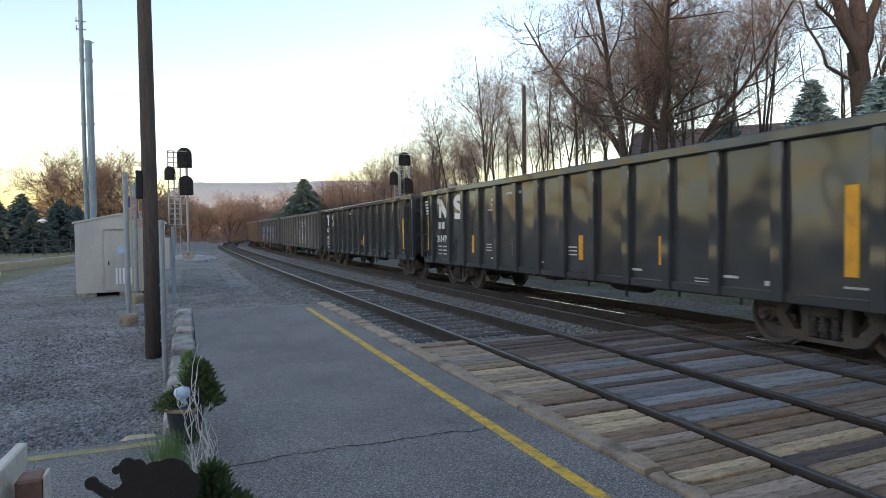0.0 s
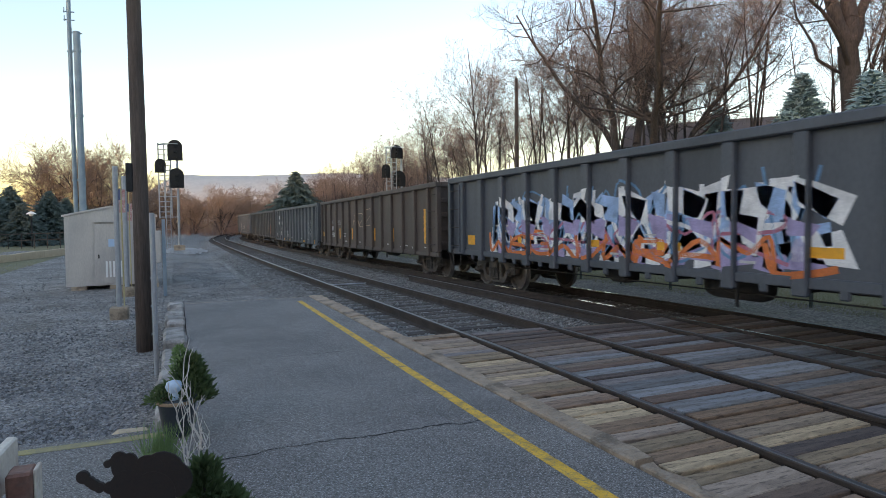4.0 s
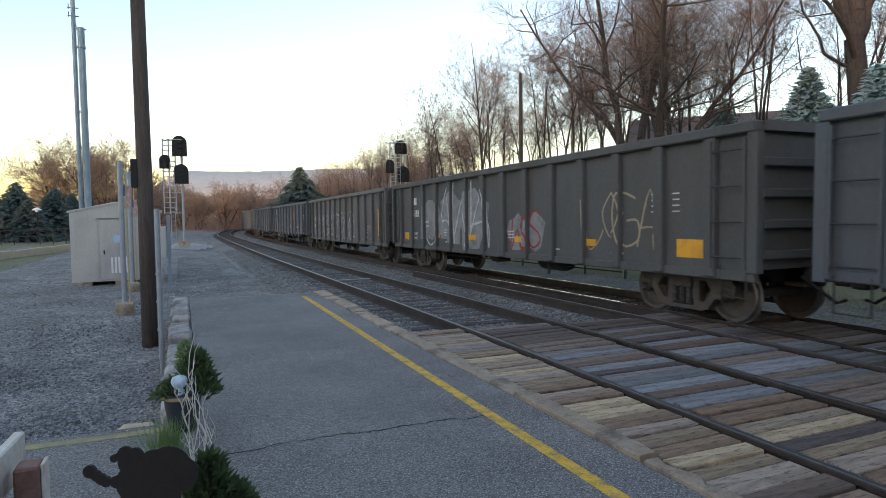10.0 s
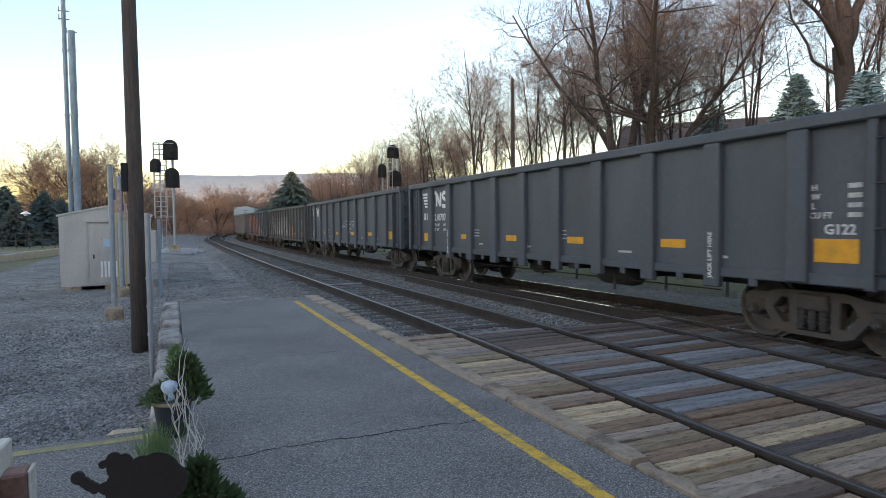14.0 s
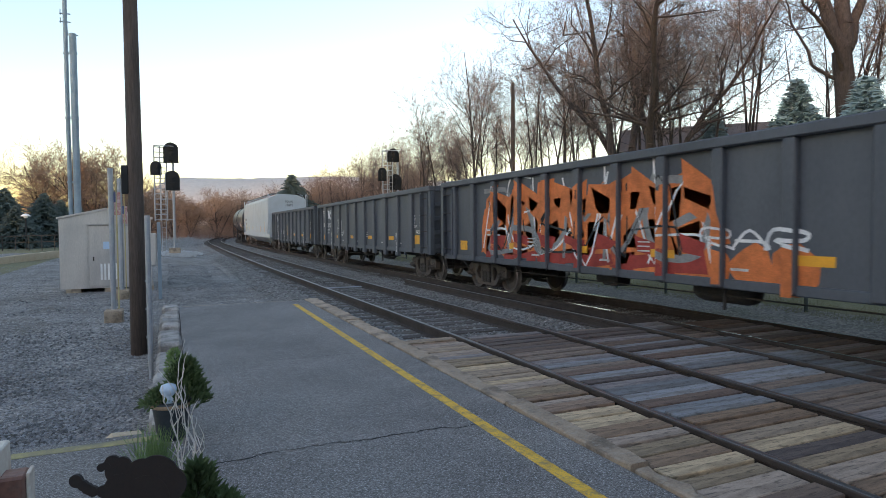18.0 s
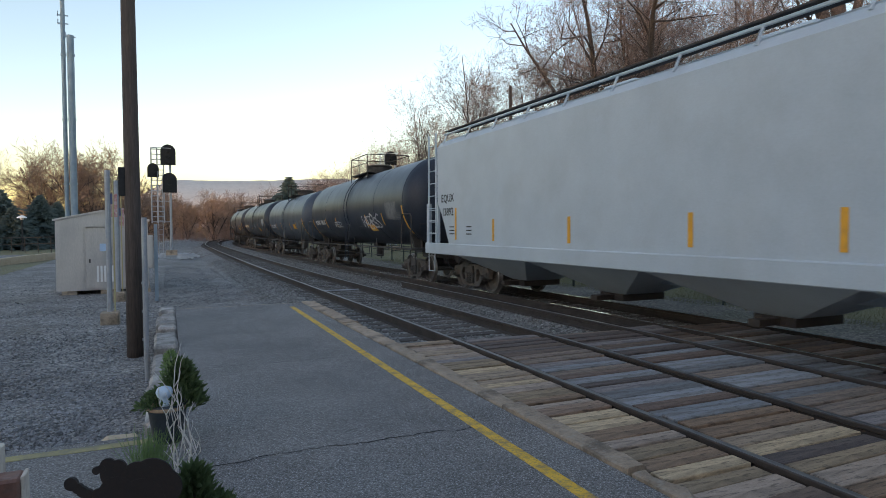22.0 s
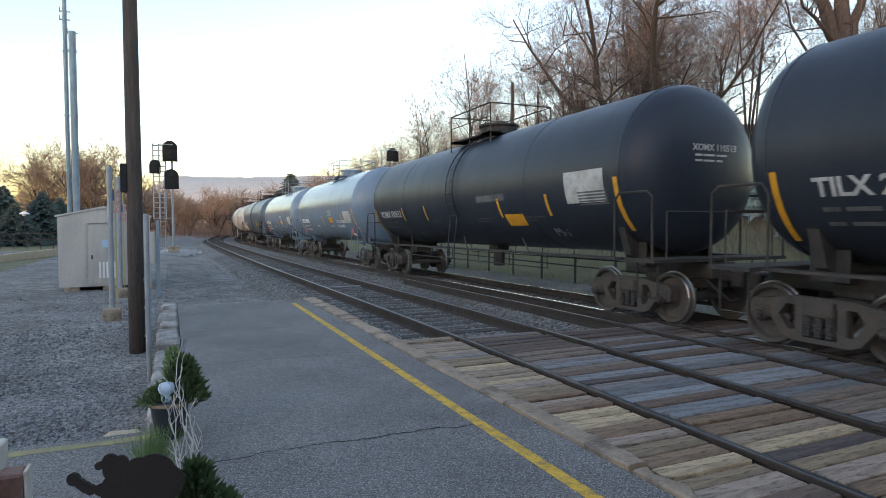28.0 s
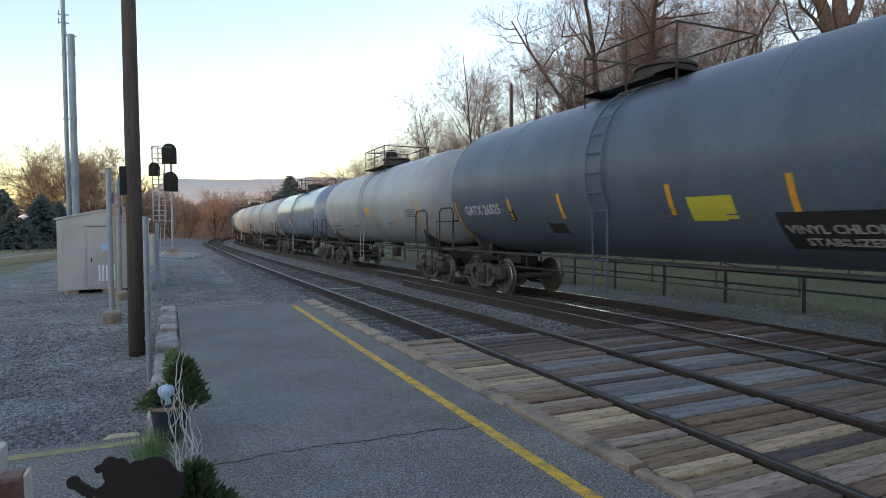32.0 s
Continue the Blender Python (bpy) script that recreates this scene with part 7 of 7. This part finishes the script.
def house(x, y, turn):
    h = thing("house", "pale house behind the bare trees with a low gabled roof", "house", m=pose(x, y, ground_z(x, y), 0, 0, turn))
    part("house_wall", boxes((-7, 7, -4, 4, 0, 5.2)), M["render_wall"], h)
    bm = bmesh.new()
    a, b = [[bm.verts.new((xx, yy, zz)) for yy, zz in ((-4.5, 5.0), (0, 7.6), (4.5, 5.0))] for xx in (-7.5, 7.5)]
    bm.faces.new(a)
    bm.faces.new(b[::-1])
    bm.faces.new((a[0], b[0], b[1], a[1]))
    bm.faces.new((a[1], b[1], b[2], a[2]))
    bm.faces.new((a[2], b[2], b[0], a[0]))
    part("roof", bm, M["roof_grey"], h)
    for i in range(5):
        for z in (1.0, 3.4):
            w = part("window", boxes((-5.8 + i * 2.5, -4.7 + i * 2.5, -4.06, -4.002, z, z + 1.3)), M["white"], h)
            part("pane", boxes((-5.7 + i * 2.5, -4.8 + i * 2.5, -4.075, -4.061, z + 0.1, z + 1.2)), M["glass_dark"], w)


M["roof_grey"] = mat("roof_brown", (0.17, 0.12, 0.1), (0.11, 0.08, 0.068), 0.9, 0, 1, 0.2, 8)
M["brick_red"] = mat("brick_red", (0.3, 0.14, 0.1), (0.22, 0.1, 0.08), 0.9, 0, 2, 0.2, 20)
M["glass_dark"] = mat("window_glass", (0.05, 0.055, 0.06), (0.03, 0.035, 0.04), 0.1, 0, 2, 0.0, 20)
house(46, 43, -47)


# ---------------------------------------------------------------- beside the camera
def cluster(name, seed, centre, r, h, n, size, material, parent, upright=0.5):
    """A bush of small flat sprays."""
    rng = random.Random(seed)
    verts, faces = [], []
    for i in range(n):
        t = rng.random()
        a = rng.uniform(0, 6.28)
        rr = r * (1 - t) ** 0.6 * rng.uniform(0.35, 1.08)
        c = Vector((centre[0] + rr * math.cos(a), centre[1] + rr * math.sin(a), centre[2] + h * t))
        e = Vector((math.cos(a) * rng.uniform(0.1, 0.9), math.sin(a) * rng.uniform(0.1, 0.9), upright + rng.uniform(-0.4, 0.6))).normalized()
        s = e.cross(Vector((rng.gauss(0, 1), rng.gauss(0, 1), rng.gauss(0, 1)))).normalized()
        w = size * rng.uniform(0.6, 1.3)
        i0 = len(verts)
        verts += [tuple(c), tuple(c + e * w * 0.5 + s * w * 0.15), tuple(c + e * w), tuple(c + e * w * 0.5 - s * w * 0.15)]
        faces.append((i0, i0 + 1, i0 + 2, i0 + 3))
    me = bpy.data.meshes.new(name)
    me.from_pydata(verts, [], faces)
    me.materials.append(material)
    return part(name, me, None, parent)


def planter():
    p = thing("plant_pot", "dark glazed pot with clipped evergreen and a pale ornament", "plant pot", m=pose(-0.03, 5.62, 0.0))
    part("pot", lathe(bmesh.new(), [(0, 0), (0.1, 0), (0.115, 0.03), (0.15, 0.27), (0.162, 0.29), (0.162, 0.33), (0.145, 0.335), (0.135, 0.29), (0, 0.28)], 28), M["pot_dark"], p, smooth=True)
    part("rim_band", lathe(bmesh.new(), [(0.163, 0.285), (0.167, 0.29), (0.167, 0.31), (0.163, 0.315)], 28), M["basket"], p, "woven tan band round the rim")
    cluster("evergreen", 4, (0.11, 0.05, 0.26), 0.19, 0.38, 1700, 0.075, M["cedar"], p)
    cluster("creeper", 5, (-0.06, -0.02, 0.3), 0.16, 0.14, 700, 0.06, M["cedar"], p, 0.1)
    cluster("sprig_tuft", 8, (0.03, 0.06, 0.5), 0.08, 0.24, 420, 0.045, M["sprig"], p)
    o = thing("garden_ornament", "small pale blue and white ornament in the plant pot", "ornament", m=pose(-0.05, 5.5, 0.33))
    part("ornament_body", lathe(bmesh.new(), [(0, 0), (0.035, 0.005), (0.045, 0.03), (0.03, 0.06), (0.055, 0.085), (0.068, 0.12), (0.055, 0.155), (0, 0.175)], 18), M["pale_blue"], o, smooth=True)
    t = thing("grass_tuft", "tuft of fresh green ornamental grass", "grass", m=pose(-0.15, 4.9, 0))
    segs = []
    rng = random.Random(6)
    for i in range(220):
        b = Vector((rng.gauss(0, 0.05), rng.gauss(0, 0.05), 0))
        e = b + Vector((rng.gauss(0, 0.07), rng.gauss(0, 0.07), rng.uniform(0.15, 0.34)))
        segs.append((b, e, 0.004, 0.001))
    part("foliage", prism_mesh("foliage", segs, 3, M["sprig"]), None, t)
    s = thing("evergreen_shrub", "dark green arborvitae shrub beside the bench", "shrub", m=pose(0.1, 3.42, 0))
    part("stem", tubes((((0, 0, 0), (0, 0, 0.4)), 0.015)), M["bark"], s)
    cluster("foliage", 9, (0.0, 0.0, 0.0), 0.17, 0.52, 1500, 0.085, M["cedar"], s)
    cluster("foliage", 10, (0.13, -0.06, 0.0), 0.16, 0.36, 1100, 0.08, M["cedar"], s)


M["pot_dark"] = mat("pot_glaze", (0.035, 0.045, 0.055), (0.02, 0.026, 0.032), 0.35, 0, 4, 0.1, 40)
M["basket"] = mat("basket_band", (0.35, 0.25, 0.16), (0.22, 0.15, 0.1), 0.8, 0, 9, 0.4, 90)
M["sprig"] = mat("fresh_green", (0.2, 0.3, 0.11), (0.12, 0.19, 0.07), 0.8, 0, 6, 0, 30)
M["pale_blue"] = mat("pale_blue_glaze", (0.5, 0.6, 0.7), (0.38, 0.48, 0.6), 0.5, 0, 14, 0.1, 50)
planter()


def birch_branches():
    """Slim crooked stems with short forking twigs, kept in a narrow bunch."""
    rng = random.Random(15)
    ob = thing("white_branches", "bunch of white-painted birch branches stuck upright", "branches", m=pose(0.03, 4.1, 0))

    def crooked(p, d, length, n, r, segs):
        pts = [p]
        for i in range(n):
            d = (d + Vector((rng.gauss(0, 0.2), rng.gauss(0, 0.2), 0.1))).normalized()
            q = p + d * (length / n)
            if abs(q.x + 0.02) > 0.1:
                d.x -= 0.35 * math.copysign(1, q.x + 0.02)
            segs.append((p, q, r * (1 - 0.6 * i / n), r * (1 - 0.6 * (i + 1) / n)))
            p = q
            pts.append(p)
        return pts, d

    for k in range(7):
        segs = []
        tall = 0.62 + 0.06 * k if k < 5 else 1.0 + 0.12 * (k - 5)
        pts, d = crooked(Vector((rng.gauss(-0.01, 0.04), rng.gauss(0, 0.05), 0)), Vector((rng.gauss(-0.01, 0.08), rng.gauss(0, 0.06), 1)), tall, 8, 0.0055, segs)
        for i in (3, 5, 6):
            a = rng.uniform(0, 6.28)
            sub, e = crooked(pts[i], Vector((0.6 * math.cos(a), 0.6 * math.sin(a), 1)), rng.uniform(0.1, 0.26), 4, 0.0035, segs)
            if rng.random() < 0.6:
                crooked(sub[2], Vector((-0.5 * math.cos(a), 0.5 * math.sin(a), 1)), rng.uniform(0.06, 0.13), 3, 0.0025, segs)
        tagged(part("branch", prism_mesh("branch", segs, 5, M["birch"]), None, ob), kind="stuff")


M["birch"] = mat("birch_white", (0.6, 0.57, 0.53), (0.42, 0.39, 0.36), 0.8, 0, 12, 0.2, 60)
birch_branches()


def cutout():
    """A flat plasma-cut garden shape on stakes: rounded lobes with one raised arm."""
    ob = thing("metal_cutout", "dark rusted sheet-metal garden cutout on stakes", "garden ornament", m=pose(-0.16, 3.05, 0, 0, 0, -22))
    bm = bmesh.new()
    lobes = [(0.085, 0.67, 0.1), (0.13, 0.64, 0.085), (0.02, 0.68, 0.075), (-0.092, 0.695, 0.055), (-0.11, 0.735, 0.038), (-0.065, 0.73, 0.036), (-0.163, 0.717, 0.018), (-0.14, 0.725, 0.02), (-0.07, 0.6, 0.09), (0.04, 0.58, 0.1), (-0.157, 0.608, 0.028), (-0.203, 0.61, 0.025), (-0.245, 0.637, 0.024), (-0.275, 0.658, 0.03), (-0.225, 0.622, 0.025)]
    for i, (cx, cz, r) in enumerate(lobes):
        bmesh.ops.create_cone(bm, cap_ends=True, segments=22, radius1=r, radius2=r, depth=0.008 + 0.0006 * i, matrix=Matrix.Translation((cx, 0, cz)) @ Matrix.Rotation(math.pi / 2, 4, "X"))
    box(bm, -0.14, 0.13, -0.004, 0.004, 0.25, 0.6)
    part("plate", bm, M["rusted_plate"], ob)
    for x in (-0.08, 0.1):
        part("stake", boxes((x, x + 0.02, 0.008, 0.016, 0.0, 0.4)), M["rusted_plate"], ob)


M["rusted_plate"] = mat("rusted_plate", (0.011, 0.009, 0.009), (0.02, 0.013, 0.011), 0.8, 0.0, 8, 0.3, 60)
cutout()


def bench():
    ob = thing("wooden_bench", "old wooden bench with red-brown post and white board", "bench", m=pose(-0.48, 2.22, 0.01))
    part("post", boxes((-0.01, 0.06, -0.05, 0.04, 0.055, 1.045), bevel=0.008), M["bench_red"], ob)
    part("post", boxes((-0.01, 0.06, -0.76, -0.67, 0.055, 1.0), bevel=0.008), M["bench_red"], ob)
    part("seat", boxes((-0.8, 0.06, -0.72, 0.02, 0.42, 0.46), bevel=0.006), M["bench_red"], ob)
    b = part("arm_board", boxes((-0.035, 0.0, -1.0, 0.1, 0, 0.14), bevel=0.006), M["bench_white"], ob, "worn white-painted board")
    b.matrix_basis = pose(-0.03, 0.1, 0.95, 0, 0, -4)
    part("trim", boxes((0.061, 0.072, -0.04, 0.03, 0.055, 1.05), bevel=0.003), M["bench_white"], ob, "pale edge strip")


M["bench_red"] = mat("bench_red", (0.22, 0.1, 0.07), (0.13, 0.06, 0.045), 0.7, 0, 5, 0.3, 40, dirt=(0.35, 0.28, 0.24), dscale=9, damount=0.4)
M["bench_white"] = mat("bench_white", (0.62, 0.57, 0.5), (0.5, 0.44, 0.37), 0.7, 0, 5, 0.2, 40, dirt=(0.3, 0.14, 0.09), dscale=8, damount=0.5)
bench()


def crack(y, x0, x1, seed, w):
    rng = random.Random(seed)
    bm = bmesh.new()
    prev, yy, n = None, y, int((x1 - x0) / 0.05)
    for i in range(n + 1):
        yy += rng.gauss(0, 0.016) + (y - yy) * 0.06
        h = w * rng.uniform(0.25, 1.0) / 2
        cur = [bm.verts.new((x0 + (x1 - x0) * i / n, yy - h, 0.003)), bm.verts.new((x0 + (x1 - x0) * i / n, yy + h, 0.003))]
        if prev:
            bm.faces.new((prev[0], cur[0], cur[1], prev[1]))
        prev = cur
    tagged(part("pavement_crack", bm, M["crack"]), "thin dark crack across the asphalt", "crack", kind="structure")


M["crack"] = mat("crack_shadow", (0.02, 0.02, 0.021), None, 0.95)
crack(4.85, 0.13, 2.46, 1, 0.022)
crack(8.35, 0.2, 2.3, 2, 0.014)
crack(10.9, 0.4, 2.8, 3, 0.012)
bm = bmesh.new()
box(bm, -0.2, 0.17, -0.11, 0.12, -0.3, 0.13, 0.07)
st = tagged(part("kerb_boulder", bm, M["concrete_warm"]), "rough pale stone block at the platform corner", "stone")
st.matrix_basis = pose(-0.4, 6.05, -0.17, 4, 6, 14)


def scatter(name, seed, n, area, size, material, label):
    """Loose stones lying on the ground as real pieces."""
    rng = random.Random(seed)
    base = [(1, 0, 0), (-1, 0, 0), (0, 1, 0), (0, -1, 0), (0, 0, 1), (0, 0, -1)]
    tri = [(0, 2, 4), (2, 1, 4), (1, 3, 4), (3, 0, 4), (2, 0, 5), (1, 2, 5), (3, 1, 5), (0, 3, 5)]
    verts, faces = [], []
    for i in range(n):
        x, y, z = area(rng)
        s = size * rng.uniform(0.5, 1.5)
        a = rng.uniform(0, 6.28)
        ca, sa = math.cos(a), math.sin(a)
        i0 = len(verts)
        for b in base:
            q = [c * s * rng.uniform(0.55, 1.15) for c in b]
            q[2] *= 0.7
            t = rng.uniform(-0.3, 0.3) * s
            verts.append((x + q[0] * ca - q[1] * sa + t, y + q[0] * sa + q[1] * ca, z + q[2] + t))
        faces += [tuple(i0 + k for k in f) for f in tri]
    me = bpy.data.meshes.new(name)
    me.from_pydata(verts, [], faces)
    me.materials.append(material)
    tagged(part(name, me, None), label, "stones", kind="stuff")


def yard_spot(rng):
    y = 5.9 + 34 * rng.random() ** 1.6
    x = rng.uniform(-0.25 - (y - 5) * 0.75, -0.25) if y < 14.6 or rng.random() < 0.6 else rng.uniform(-0.2, 2.6)
    return x, y, ground_z(x, y) + 0.005


def ballast_spot(rng):
    while True:
        u, lat = 1 + 45 * rng.random() ** 1.5, rng.uniform(-6.4, 2.4)
        if lat < 1.0 and u < 8.9 or abs(abs(lat) - 0.75) < 0.1 or abs(abs(lat + 4.06) - 0.8) < 0.1 or abs(lat + 1.63) < 0.1:
            continue
        p, a = line(u, lat)
        d = min(abs(lat), abs(lat + 4.05))
        z = -0.2 if d < 1.7 else float(np.interp(d, [1.7, 2.6], [-0.2, -0.42]))
        return p.x, p.y, p.z + z + 0.004


def stone_mat(name, a, b):
    m = mat(name, a, b, 0.9, 0, 9, 0.2, 60)
    n, li = m.node_tree.nodes, m.node_tree.links
    g = n.new("ShaderNodeNewGeometry")
    r = n.new("ShaderNodeMapRange")
    r.inputs[3].default_value, r.inputs[4].default_value = 0.45, 1.5
    li.new(g.outputs["Random Per Island"], r.inputs[0])
    v = n.new("ShaderNodeVectorMath")
    v.operation = "SCALE"
    src = n["Principled BSDF"].inputs["Base Color"].links[0].from_socket
    li.new(src, v.inputs[0])
    li.new(r.outputs[0], v.inputs["Scale"])
    li.new(v.outputs[0], n["Principled BSDF"].inputs["Base Color"])
    return m


scatter("yard_gravel", 31, 34000, yard_spot, 0.024, stone_mat("yard_stone", (0.22, 0.22, 0.225), (0.15, 0.148, 0.148)), "loose grey gravel on the yard")
scatter("ballast_stones", 32, 32000, ballast_spot, 0.034, stone_mat("ballast_stone", (0.2, 0.2, 0.19), (0.11, 0.108, 0.105)), "crushed grey ballast stones between the tracks")


def build_grass():
    """Short winter grass beyond the far track."""
    rng = random.Random(55)
    segs = []
    for i in range(26000):
        lat, y = rng.uniform(4.6, 9.5), 1 + 42 * rng.random() ** 1.3
        x = TRACK_X + lat
        z = ground_z(x, y)
        h = rng.uniform(0.03, 0.11)
        b = Vector((x, y, z - 0.01))
        segs.append((b, b + Vector((rng.gauss(0, 0.04), rng.gauss(0, 0.04), h)), 0.006, 0.002))
    tagged(part("grass_blades", prism_mesh("grass_blades", segs, 3, M["grass_blade"]), None), "short worn winter grass beside the railway", "grass", kind="stuff")


M["grass_blade"] = mat("grass_blade", (0.15, 0.155, 0.07), (0.21, 0.18, 0.1), 0.9, 0, 2, 0, 30)
build_grass()

# ---------------------------------------------------------------- movement


def car_pose(mid, length, t):
    """The car's pose from the places of its two bogies on the line."""
    u, h = mid - SPEED * t, length / 2 - 2.5
    a, b = line(u - h)[0], line(u + h)[0]
    d = b - a
    return Matrix.Translation((a + b) / 2) @ pose(0, 0, 0, 0, 0, -math.degrees(math.atan2(d.x, d.y))) @ pose(0, 0, 0, math.degrees(math.atan2(d.z, math.hypot(d.x, d.y))))


def motions():
    for car, mid, length in CARS:
        walk(car, [(k * 0.5, car_pose(mid, length, k * 0.5)) for k in range(65)])
    where = {car: mid for car, mid, length in CARS}
    for w, car, along, seat in SPIN:
        mid = where[car] + along
        f0, f1 = int((mid - 42.0) / SPEED * FPS), int((mid + 3.0) / SPEED * FPS)
        f0, f1 = max(0, f0), min(32 * FPS, f1)

        def turn(f):
            return pose(0, seat, WHEEL_R) @ pose(0, 0, 0, math.degrees(SPEED * f / FPS / WHEEL_R) % 360)
        if f1 - f0 < 4:
            walk(w, [(0.0, turn(0)), (32.0, turn(0))])
            continue
        rows = [(f / FPS, turn(f)) for f in range(f0, f1 + 1)]
        if f0 > 0:
            rows.insert(0, (0.0, turn(f0)))
        if f1 < 32 * FPS:
            rows.append((32.0, turn(f1)))
        walk(w, rows)


motions()
